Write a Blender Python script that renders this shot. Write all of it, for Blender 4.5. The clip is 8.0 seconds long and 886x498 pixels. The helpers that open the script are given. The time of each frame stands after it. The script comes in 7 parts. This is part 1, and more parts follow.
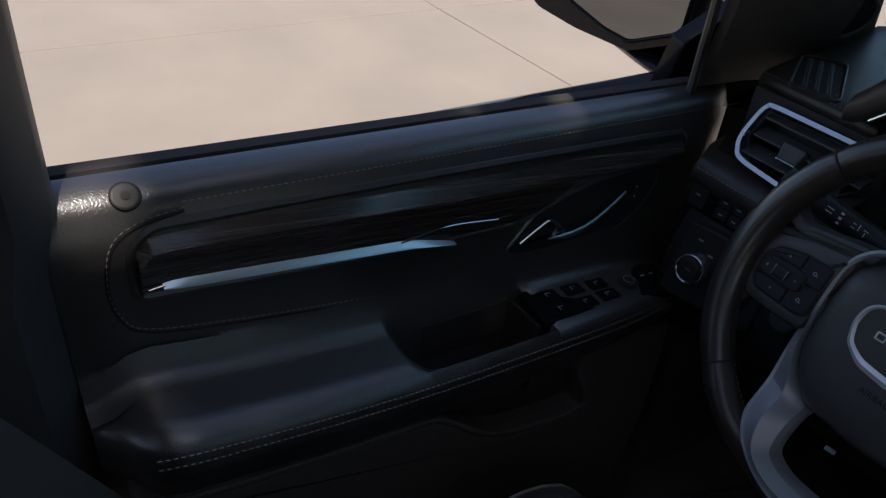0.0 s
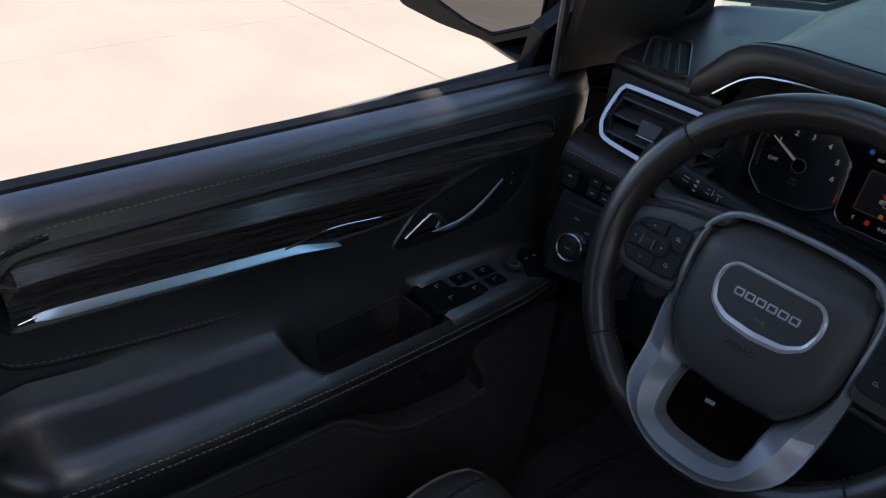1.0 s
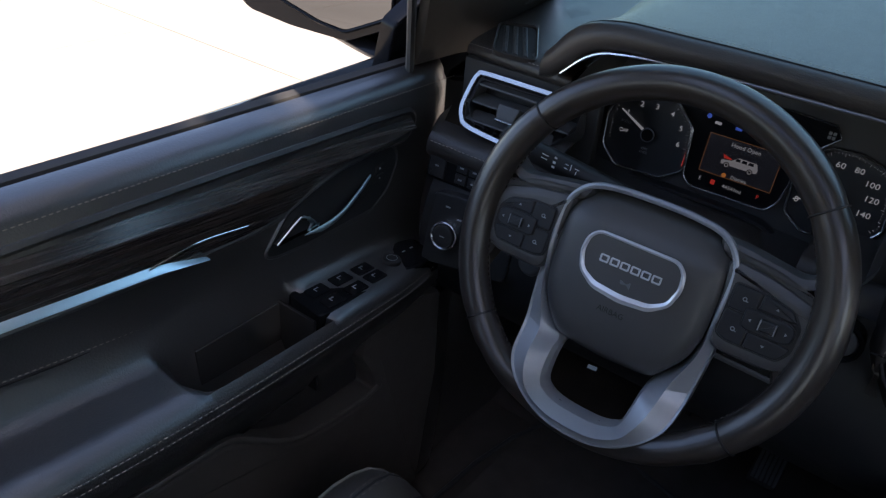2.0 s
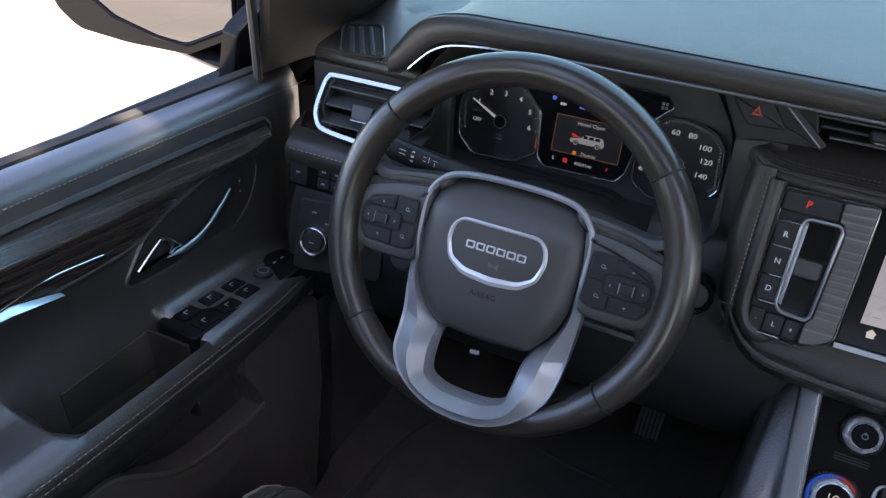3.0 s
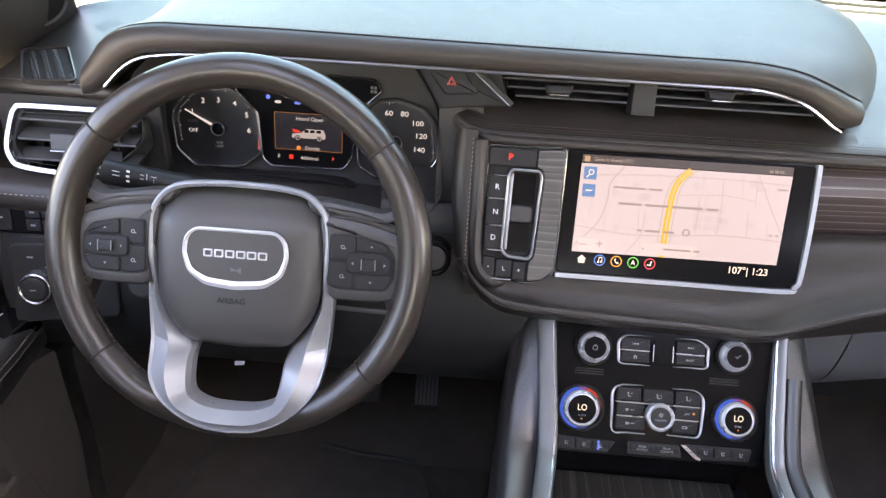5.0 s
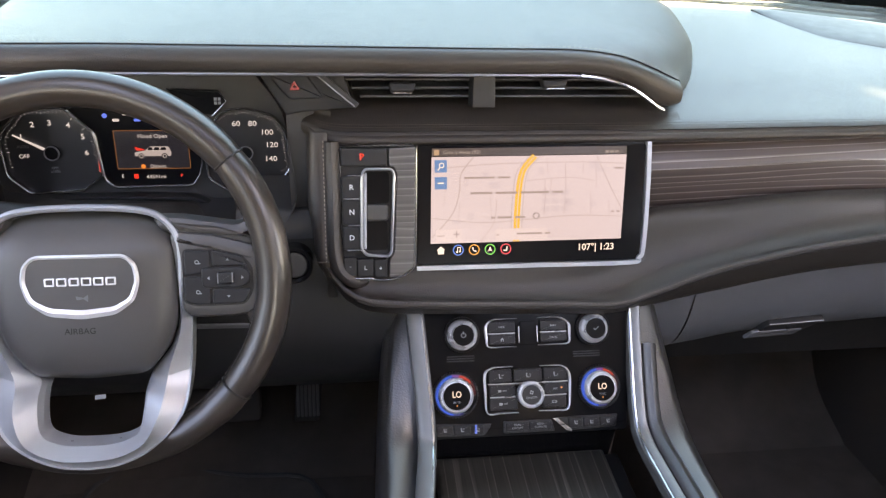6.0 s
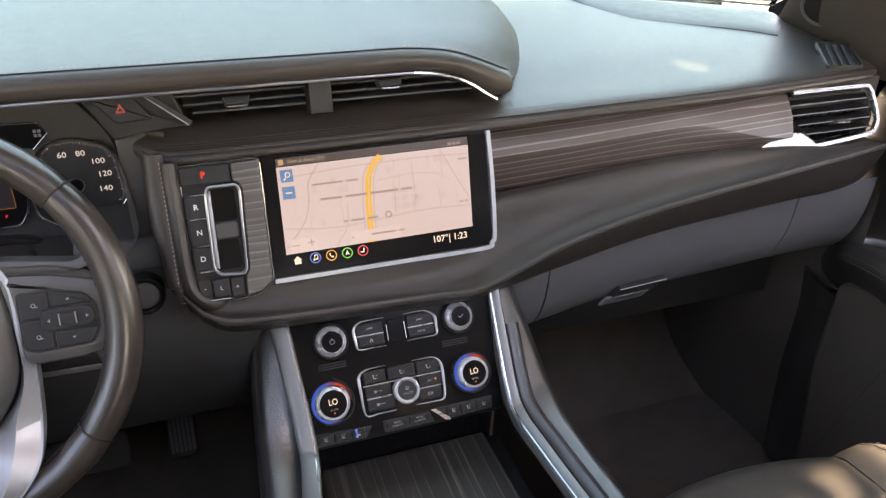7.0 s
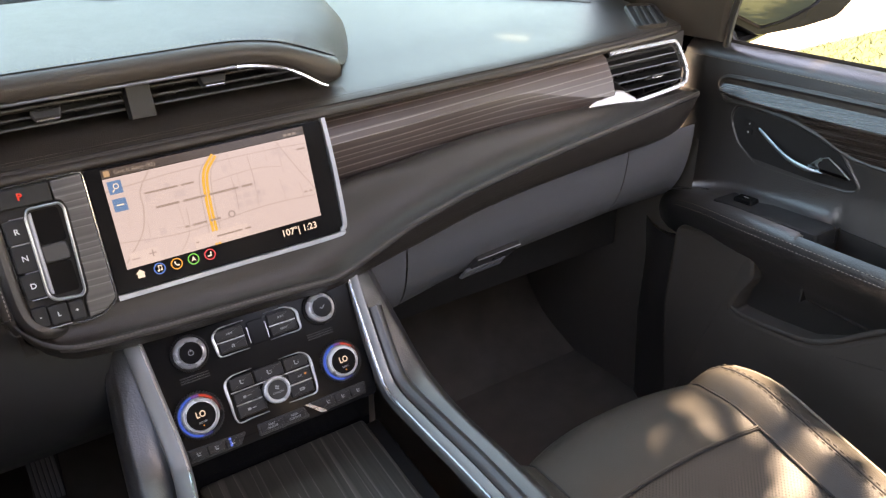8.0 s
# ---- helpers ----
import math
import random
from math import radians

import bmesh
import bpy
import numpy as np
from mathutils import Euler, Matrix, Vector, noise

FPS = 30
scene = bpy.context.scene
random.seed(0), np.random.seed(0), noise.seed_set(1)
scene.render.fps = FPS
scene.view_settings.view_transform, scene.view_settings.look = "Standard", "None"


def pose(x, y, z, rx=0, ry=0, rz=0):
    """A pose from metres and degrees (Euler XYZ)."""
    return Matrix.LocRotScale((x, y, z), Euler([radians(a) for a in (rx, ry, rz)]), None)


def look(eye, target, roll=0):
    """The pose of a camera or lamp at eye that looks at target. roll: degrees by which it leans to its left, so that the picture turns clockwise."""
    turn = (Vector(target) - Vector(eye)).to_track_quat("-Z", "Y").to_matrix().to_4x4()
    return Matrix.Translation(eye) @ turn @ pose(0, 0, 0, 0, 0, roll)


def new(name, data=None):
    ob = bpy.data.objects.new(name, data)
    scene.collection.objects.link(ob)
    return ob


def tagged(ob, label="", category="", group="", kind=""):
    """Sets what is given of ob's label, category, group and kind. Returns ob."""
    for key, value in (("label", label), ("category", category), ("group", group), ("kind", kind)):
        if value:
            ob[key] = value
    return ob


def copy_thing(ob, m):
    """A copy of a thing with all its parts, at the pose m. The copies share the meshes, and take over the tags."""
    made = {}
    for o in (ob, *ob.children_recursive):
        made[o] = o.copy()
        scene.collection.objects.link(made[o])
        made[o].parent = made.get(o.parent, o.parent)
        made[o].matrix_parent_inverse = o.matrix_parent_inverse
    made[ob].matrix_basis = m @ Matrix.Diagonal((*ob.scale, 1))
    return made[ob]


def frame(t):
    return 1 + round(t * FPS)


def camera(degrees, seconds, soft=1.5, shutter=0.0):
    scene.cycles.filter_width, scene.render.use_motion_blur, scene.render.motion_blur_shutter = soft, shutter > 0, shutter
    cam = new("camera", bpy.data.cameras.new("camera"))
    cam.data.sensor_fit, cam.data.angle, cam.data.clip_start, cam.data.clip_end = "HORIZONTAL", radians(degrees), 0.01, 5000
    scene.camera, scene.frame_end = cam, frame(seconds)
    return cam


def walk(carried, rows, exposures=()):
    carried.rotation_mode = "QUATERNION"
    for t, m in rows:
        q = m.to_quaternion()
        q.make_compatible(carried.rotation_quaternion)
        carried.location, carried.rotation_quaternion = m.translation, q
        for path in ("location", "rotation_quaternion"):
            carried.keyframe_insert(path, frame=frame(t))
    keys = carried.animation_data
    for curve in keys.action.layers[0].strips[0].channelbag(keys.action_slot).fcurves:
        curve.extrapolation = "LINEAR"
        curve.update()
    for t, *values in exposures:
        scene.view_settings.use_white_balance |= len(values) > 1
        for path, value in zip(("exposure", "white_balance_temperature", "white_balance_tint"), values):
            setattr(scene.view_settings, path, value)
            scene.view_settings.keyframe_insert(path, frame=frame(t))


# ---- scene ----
cam = camera(61.5, 8.0, soft=1.3)
ROWS = [
    (0.0, -0.2911, -0.6009, 1.7577, 55.219, -4.976, 57.962),
    (0.5, -0.2815, -0.5991, 1.7585, 55.864, -4.705, 53.619),
    (1.0, -0.2746, -0.5965, 1.7609, 56.100, -4.657, 48.219),
    (2.5, -0.2572, -0.5884, 1.7567, 57.304, -3.520, 31.632),
    (3.0, -0.2501, -0.5891, 1.7576, 57.705, -3.131, 25.806),
    (3.5, -0.2467, -0.5933, 1.7567, 58.210, -2.938, 20.131),
    (4.0, -0.2398, -0.5969, 1.7573, 58.451, -2.616, 14.430),
    (4.5, -0.2330, -0.6009, 1.7546, 58.726, -2.519, 9.414),
    (6.0, -0.2044, -0.6174, 1.7491, 60.222, -2.226, -6.853),
    (6.5, -0.2006, -0.6223, 1.7513, 60.453, -1.696, -12.540),
    (7.0, -0.1935, -0.6279, 1.7481, 60.918, -0.744, -19.248),
    (7.5, -0.1840, -0.6379, 1.7415, 61.026, 0.365, -24.769),
    (8.0, -0.1755, -0.6503, 1.7324, 60.793, 1.608, -31.536),
]
EXPOSURES = [(0.0, 0.45, 6700, 15), (0.2, 0.98, 6700, 15), (0.5, 1.15, 6700, 15), (1.0, 1.2, 6700, 16), (2.5, 2.25, 6800, 17), (3.5, 3.3, 7300, 19), (4.0, 3.75, 7700, 22), (4.5, 4.0, 8400, 25), (6.0, 3.8, 9200, 24), (7.0, 3.65, 9700, 24), (8.0, 3.7, 9900, 24)]
walk(cam, [(t, pose(x, y, z, rx, ry, rz)) for t, x, y, z, rx, ry, rz in ROWS], EXPOSURES)

# ---- light ----
SUN_TO = Vector((0.50, -0.16, 0.85)).normalized()
world = bpy.data.worlds.new("sky_light")
scene.world = world
world.use_nodes = True
wn_ = world.node_tree.nodes
sky = wn_.new("ShaderNodeTexSky")
sky.sky_type = "NISHITA"
sky.sun_disc = False
sky.sun_elevation = math.asin(SUN_TO.z)
sky.sun_rotation = math.atan2(SUN_TO.x, SUN_TO.y)
wn_["Background"].inputs[1].default_value = 0.15
world.node_tree.links.new(sky.outputs[0], wn_["Background"].inputs[0])
sun = new("sun", bpy.data.lights.new("sun", "SUN"))
sun.data.energy = 3.8
sun.data.angle = radians(0.55)
sun.data.color = (1.0, 0.95, 0.86)
sun.matrix_world = look((0, 0, 20), Vector((0, 0, 20)) - SUN_TO)

# ---- materials ----
def links(m):
    return m.node_tree.nodes, m.node_tree.links


def mat(name, colour, rough=0.5, metal=0.0, spec=0.5, vary=0.15, scale=6.0, bump=0.0, bump_scale=400.0, voronoi=False, coat=0.0, rough_vary=0.1, coat_rough=0.08):
    """Plain surface: colour with soft blotches, roughness that wanders, fine relief."""
    m = bpy.data.materials.new(name)
    m.use_nodes = True
    n, l = links(m)
    b = n["Principled BSDF"]
    b.inputs["Metallic"].default_value = metal
    b.inputs["Specular IOR Level"].default_value = spec
    b.inputs["Coat Weight"].default_value = coat
    b.inputs["Coat Roughness"].default_value = coat_rough
    co = n.new("ShaderNodeTexCoord")
    big = n.new("ShaderNodeTexNoise")
    big.inputs["Scale"].default_value = scale
    big.inputs["Detail"].default_value = 5
    l.new(co.outputs["Object"], big.inputs["Vector"])
    ramp = n.new("ShaderNodeMix")
    ramp.data_type = "RGBA"
    ramp.inputs["A"].default_value = (*[c * (1 - vary) for c in colour], 1)
    ramp.inputs["B"].default_value = (*[min(1, c * (1 + vary)) for c in colour], 1)
    l.new(big.outputs["Fac"], ramp.inputs["Factor"])
    l.new(ramp.outputs["Result"], b.inputs["Base Color"])
    rr = n.new("ShaderNodeMapRange")
    rr.inputs["To Min"].default_value = max(0.02, rough - rough_vary)
    rr.inputs["To Max"].default_value = min(1, rough + rough_vary)
    fine = n.new("ShaderNodeTexNoise")
    fine.inputs["Scale"].default_value = scale * 9
    fine.inputs["Detail"].default_value = 4
    l.new(co.outputs["Object"], fine.inputs["Vector"])
    l.new(fine.outputs["Fac"], rr.inputs["Value"])
    l.new(rr.outputs["Result"], b.inputs["Roughness"])
    if bump:
        t = n.new("ShaderNodeTexVoronoi" if voronoi else "ShaderNodeTexNoise")
        t.inputs["Scale"].default_value = bump_scale
        l.new(co.outputs["Object"], t.inputs["Vector"])
        high = t.outputs[0]
        if voronoi:
            # pebbled hide: rounded cells between creases, the cells pulled about by a slow noise
            t.feature = "DISTANCE_TO_EDGE"
            pull = n.new("ShaderNodeTexNoise")
            pull.inputs["Scale"].default_value = bump_scale * 0.35
            l.new(co.outputs["Object"], pull.inputs["Vector"])
            add = n.new("ShaderNodeVectorMath")
            add.operation = "MULTIPLY_ADD"
            add.inputs[1].default_value = (1.6 / bump_scale,) * 3
            l.new(pull.outputs["Color"], add.inputs[0])
            l.new(co.outputs["Object"], add.inputs[2])
            l.new(add.outputs[0], t.inputs["Vector"])
            crease = n.new("ShaderNodeMapRange")
            crease.interpolation_type = "SMOOTHSTEP"
            crease.inputs["From Max"].default_value = 0.28
            l.new(t.outputs["Distance"], crease.inputs["Value"])
            high = crease.outputs[0]
        bp = n.new("ShaderNodeBump")
        bp.inputs["Strength"].default_value = bump
        bp.inputs["Distance"].default_value = 0.0006 if voronoi else 0.001
        l.new(high, bp.inputs["Height"])
        l.new(bp.outputs[0], b.inputs["Normal"])
    return m


def wood(name, dark, light, across, period=0.006, rough=0.3, spec=0.5, wander=2.2, lean=(0, 0, 0), coat=0.0, stretch=0.035):
    """Dark veneer with thin wandering pale streaks; across is the axis that the streaks divide."""
    m = bpy.data.materials.new(name)
    m.use_nodes = True
    n, l = links(m)
    b = n["Principled BSDF"]
    b.inputs["Specular IOR Level"].default_value = spec
    co = n.new("ShaderNodeTexCoord")
    b.inputs["Coat Weight"].default_value = coat
    b.inputs["Coat Roughness"].default_value = 0.12
    level = n.new("ShaderNodeVectorMath")
    level.operation = "DOT_PRODUCT"
    level.inputs[1].default_value = [1.0 if i == across else lean[i] for i in range(3)]
    l.new(co.outputs["Object"], level.inputs[0])
    sep = n.new("ShaderNodeSeparateXYZ")
    l.new(co.outputs["Object"], sep.inputs[0])
    turned = n.new("ShaderNodeCombineXYZ")
    for i in range(3):
        l.new(level.outputs["Value"] if i == across else sep.outputs[i], turned.inputs[i])
    mp = n.new("ShaderNodeMapping")
    mp.inputs["Scale"].default_value = [1.0 if i == across else stretch for i in range(3)]
    l.new(turned.outputs[0], mp.inputs["Vector"])
    warp = n.new("ShaderNodeTexNoise")
    warp.inputs["Scale"].default_value = 45
    warp.inputs["Detail"].default_value = 2
    l.new(mp.outputs[0], warp.inputs["Vector"])
    ph = n.new("ShaderNodeMath")
    ph.operation = "MULTIPLY_ADD"
    ph.inputs[1].default_value = 1.0 / period
    l.new(level.outputs["Value"], ph.inputs[0])
    wv = n.new("ShaderNodeMath")
    wv.operation = "MULTIPLY"
    wv.inputs[1].default_value = wander
    l.new(warp.outputs["Fac"], wv.inputs[0])
    l.new(wv.outputs[0], ph.inputs[2])
    fr = n.new("ShaderNodeMath")
    fr.operation = "FRACT"
    l.new(ph.outputs[0], fr.inputs[0])
    cr = n.new("ShaderNodeValToRGB")
    e = cr.color_ramp.elements
    e[0].position, e[0].color = 0.0, (*light, 1)
    e[1].position, e[1].color = 0.22, (*dark, 1)
    q = e.new(0.10)
    q.color = (*[c * 0.45 + k * 0.55 for c, k in zip(light, dark)], 1)
    q = e.new(0.86)
    q.color = (*[c * 1.5 for c in dark], 1)
    l.new(fr.outputs[0], cr.inputs["Fac"])
    fine = n.new("ShaderNodeTexNoise")
    fine.inputs["Scale"].default_value = 420
    fine.inputs["Detail"].default_value = 3
    l.new(mp.outputs[0], fine.inputs["Vector"])
    mx = n.new("ShaderNodeMix")
    mx.data_type = "RGBA"
    mx.blend_type = "MULTIPLY"
    mx.inputs["Factor"].default_value = 0.6
    l.new(cr.outputs[0], mx.inputs["A"])
    l.new(fine.outputs["Fac"], mx.inputs["B"])
    l.new(mx.outputs["Result"], b.inputs["Base Color"])
    rr = n.new("ShaderNodeMapRange")
    rr.inputs["To Min"].default_value, rr.inputs["To Max"].default_value = rough - 0.08, rough + 0.1
    l.new(fine.outputs["Fac"], rr.inputs["Value"])
    l.new(rr.outputs[0], b.inputs["Roughness"])
    bp = n.new("ShaderNodeBump")
    bp.inputs["Strength"].default_value = 0.15
    bp.inputs["Distance"].default_value = 0.0006
    l.new(fine.outputs["Fac"], bp.inputs["Height"])
    l.new(bp.outputs[0], b.inputs["Normal"])
    return m


LIT = 0.066  # how strongly the lit displays stand against the daylight


def glow(name, colour, strength=1.0):
    m = bpy.data.materials.new(name)
    m.use_nodes = True
    b = m.node_tree.nodes["Principled BSDF"]
    b.inputs["Base Color"].default_value = (0.01, 0.01, 0.01, 1)
    b.inputs["Roughness"].default_value = 0.25
    b.inputs["Emission Color"].default_value = (*colour, 1)
    b.inputs["Emission Strength"].default_value = strength * LIT
    return m


LEATHER = mat("black_leather", (0.033, 0.030, 0.029), 0.36, spec=1.0, vary=0.2, bump=0.22, bump_scale=250, voronoi=True, coat=1.0, coat_rough=0.35)
DASHSKIN = mat("dash_leather", (0.044, 0.037, 0.033), 0.36, spec=0.46, vary=0.12, bump=0.26, bump_scale=520, voronoi=True, rough_vary=0.04)
RIMSKIN = mat("wheel_leather", (0.036, 0.028, 0.023), 0.30, spec=0.85, vary=0.10, bump=0.02, bump_scale=650, scale=12, rough_vary=0.02)
SEATSKIN = mat("seat_leather", (0.056, 0.049, 0.040), 0.45, spec=0.45, vary=0.15, bump=0.25, bump_scale=450, voronoi=True)
PLASTIC = mat("black_plastic", (0.064, 0.062, 0.061), 0.48, spec=0.45, vary=0.12, bump=0.12, bump_scale=900)
COVERSKIN = mat("cover_skin", (0.070, 0.066, 0.063), 0.40, spec=0.6, vary=0.10, bump=0.12, bump_scale=900)
SPOKESILVER = mat("spoke_silver", (0.45, 0.465, 0.475), 0.38, metal=0.5, vary=0.06, scale=20, bump=0.05, bump_scale=1500)
GREYPLASTIC = mat("grey_plastic", (0.130, 0.132, 0.141), 0.42, spec=0.55, vary=0.12, bump=0.12, bump_scale=900)
POCKETPLASTIC = mat("pocket_plastic", (0.080, 0.069, 0.060), 0.50, spec=0.45, vary=0.15, bump=0.15, bump_scale=800)
PILLARTRIM = mat("pillar_trim", (0.105, 0.092, 0.082), 0.6, spec=0.35, vary=0.12, bump=0.15, bump_scale=800)
SOFTBLACK = mat("soft_black", (0.027, 0.025, 0.024), 0.6, spec=0.3)
GLOSSBLACK = mat("gloss_black", (0.009, 0.009, 0.010), 0.14, spec=0.10, rough_vary=0.05)
KEYBLACK = mat("key_black", (0.026, 0.026, 0.027), 0.42, spec=0.32, bump=0.08, bump_scale=1200)
KEYDARK = mat("key_dark", (0.017, 0.017, 0.018), 0.40, spec=0.28, bump=0.08, bump_scale=1200)
RINGSILVER = mat("ring_silver", (0.80, 0.80, 0.81), 0.22, metal=0.4, vary=0.03, rough_vary=0.05)
FRAMEMETAL = mat("frame_metal", (0.42, 0.42, 0.43), 0.24, metal=0.85, vary=0.05, rough_vary=0.06)
CHROME = mat("chrome", (0.66, 0.67, 0.69), 0.17, metal=1.0, vary=0.03, rough_vary=0.04)
SATIN = mat("satin_silver", (0.40, 0.42, 0.45), 0.40, metal=0.45, vary=0.06, scale=20, bump=0.05, bump_scale=1500)
ENDMETAL = mat("vent_metal", (0.46, 0.465, 0.48), 0.26, metal=0.85, vary=0.05, rough_vary=0.05)
BRIGHT = mat("bright_silver", (0.38, 0.39, 0.41), 0.32, metal=0.6, vary=0.04)
# Cyan in this metal's colour stands in for reflected sky.
SKYMETAL = mat("sky_tinted_metal", (0.66, 0.80, 0.85), 0.33, metal=1.0, vary=0.03, rough_vary=0.03)
BARSILVER = mat("bar_silver", (0.22, 0.225, 0.22), 0.36, metal=0.5, vary=0.08, scale=20, bump=0.05, bump_scale=1500)
DULLMETAL = mat("dull_metal", (0.30, 0.30, 0.31), 0.35, metal=0.8, vary=0.08)
CARPET = mat("black_carpet", (0.100, 0.086, 0.075), 0.95, spec=0.1, vary=0.3, bump=0.8, bump_scale=900, scale=20)
RUBBER = mat("rubber", (0.055, 0.050, 0.046), 0.7, spec=0.3)
MATPILE = mat("mat_pile", (0.108, 0.096, 0.085), 0.95, spec=0.1, vary=0.25, bump=0.8, bump_scale=700, scale=25)
# Unseen lining kept very pale to bounce fill light into the cabin.
HEADLINER = mat("headliner", (0.76, 0.73, 0.68), 0.9, spec=0.1, bump=0.2, bump_scale=700)
DIALFACE = mat("dial_face", (0.034, 0.034, 0.037), 0.36, spec=0.5, bump=0.04, bump_scale=1200)
FASCIABLACK = mat("fascia_black", (0.027, 0.027, 0.028), 0.46, spec=0.25, bump=0.1, bump_scale=900)
THREAD = mat("grey_thread", (0.33, 0.29, 0.25), 0.8, spec=0.2)
LACE = mat("lacing_thread", (0.050, 0.042, 0.036), 0.8, spec=0.2)
ROLLTHREAD = mat("roll_thread", (0.145, 0.127, 0.11), 0.8, spec=0.2)
DARKTHREAD = mat("dark_thread", (0.12, 0.105, 0.09), 0.8, spec=0.2)
WOODDOOR = wood("door_veneer", (0.040, 0.029, 0.025), (0.17, 0.15, 0.14), 2, 0.0125, 0.26, 0.9, 1.3, (0, 0.10, 0), 0.8, 0.014)
WOODDASH = wood("dash_veneer", (0.075, 0.048, 0.042), (0.42, 0.36, 0.34), 2, 0.0085, 0.45, 1.0, 2.2, (-0.035, 0, 0))
WOODLID = wood("console_veneer", (0.038, 0.036, 0.031), (0.17, 0.16, 0.14), 0, 0.016, 0.38, 0.5, 3.0)
WOODPIECE = wood("selector_veneer", (0.085, 0.078, 0.076), (0.30, 0.28, 0.275), 2, 0.0085, 0.36, 0.6, 4.0)
BODYPAINT = mat("black_paint", (0.010, 0.010, 0.012), 0.15, spec=0.2, coat=0.05, rough_vary=0.05)
MIRROR = mat("mirror_silver", (0.17, 0.175, 0.18), 0.02, metal=1.0, vary=0.0, rough_vary=0.005)
WHITEPRINT = mat("white_print", (0.75, 0.75, 0.76), 0.5, vary=0.02)
GREYPRINT = mat("grey_print", (0.33, 0.34, 0.35), 0.5, vary=0.02)


# ---- mesh helpers ----
def thing(name, label, category, group="", kind=""):
    return tagged(new(name), label, category, group, kind)


def part(name, bm, material, parent=None, label="", sharp=38, kind=""):
    bmesh.ops.recalc_face_normals(bm, faces=bm.faces)
    me = bpy.data.meshes.new(name)
    bm.to_mesh(me)
    bm.free()
    for p in me.polygons:
        p.use_smooth = True
    me.set_sharp_from_angle(angle=radians(sharp))
    me.materials.append(material)
    ob = new(name, me)
    ob.parent = parent
    if label:
        ob["label"] = label
    if kind:
        ob["kind"] = kind
    return ob


def soft(t):
    t = min(1.0, max(0.0, t))
    return t * t * (3 - 2 * t)


def axes(origin, u, v):
    u, v = Vector(u).normalized(), Vector(v).normalized()
    w = u.cross(v)
    return Matrix(((u.x, v.x, w.x, origin[0]), (u.y, v.y, w.y, origin[1]), (u.z, v.z, w.z, origin[2]), (0, 0, 0, 1)))


def loft(rows, close_u=False, close_v=False, caps=False):
    """Skin over rows of points of equal count."""
    bm = bmesh.new()
    vs = [[bm.verts.new(p) for p in r] for r in rows]
    nu, nv = len(rows), len(rows[0])
    for i in range(nu if close_u else nu - 1):
        for j in range(nv if close_v else nv - 1):
            a, b = vs[i], vs[(i + 1) % nu]
            k = (j + 1) % nv
            bm.faces.new((a[j], a[k], b[k], b[j]))
    if caps:
        bm.faces.new(vs[0])
        bm.faces.new(vs[-1])
    return bm


def smooth(points, n=8, closed=False):
    """Catmull-Rom curve through points, n steps a span."""
    p = [Vector(q) for q in points]
    out = []
    m = len(p)
    for i in range(m if closed else m - 1):
        a = p[(i - 1) % m] if closed or i else p[0] * 2 - p[1]
        b, c = p[i], p[(i + 1) % m]
        d = p[(i + 2) % m] if closed or i + 2 < m else c * 2 - b
        for k in range(n):
            t = k / n
            out.append(0.5 * (2 * b + (c - a) * t + (2 * a - 5 * b + 4 * c - d) * t * t + (3 * b - a - 3 * c + d) * t ** 3))
    if not closed:
        out.append(p[-1])
    return out


def sweep(points, profile, up=(0, 0, 1), closed=False, caps=True):
    """Carry a closed 2D profile along a path; its second axis stays near up."""
    pts = [Vector(q) for q in points]
    up = Vector(up)
    rows = []
    for i, p in enumerate(pts):
        a = pts[i - 1] if i or closed else p
        b = pts[(i + 1) % len(pts)] if closed or i + 1 < len(pts) else p
        d = (b - a).normalized()
        side = d.cross(up)
        side = side.normalized() if side.length > 1e-6 else Vector((1, 0, 0))
        v = side.cross(d)
        rows.append([p + side * x + v * y for x, y in profile])
    return loft(rows, close_u=closed, close_v=True, caps=caps and not closed)


def ring(rx, ry, n=10):
    return [(rx * math.cos(2 * math.pi * k / n), ry * math.sin(2 * math.pi * k / n)) for k in range(n)]


def rounded(poly, r, n=4):
    """Polygon with its corners rounded by radius r."""
    out = []
    m = len(poly)
    for i in range(m):
        p = Vector(poly[i])
        a, b = Vector(poly[i - 1]) - p, Vector(poly[(i + 1) % m]) - p
        k = min(r, a.length * 0.48, b.length * 0.48)
        s, e = p + a.normalized() * k, p + b.normalized() * k
        for j in range(n + 1):
            t = j / n
            out.append(tuple(s * (1 - t) ** 2 + p * 2 * t * (1 - t) + e * t * t))
    return out


def rect(w, h, r=0.0, x=0.0, y=0.0, n=4):
    q = [(x - w / 2, y - h / 2), (x + w / 2, y - h / 2), (x + w / 2, y + h / 2), (x - w / 2, y + h / 2)]
    return rounded(q, r, n) if r else q


def circle(r, x=0.0, y=0.0, n=40):
    return [(x + r * math.cos(2 * math.pi * k / n), y + r * math.sin(2 * math.pi * k / n)) for k in range(n)]


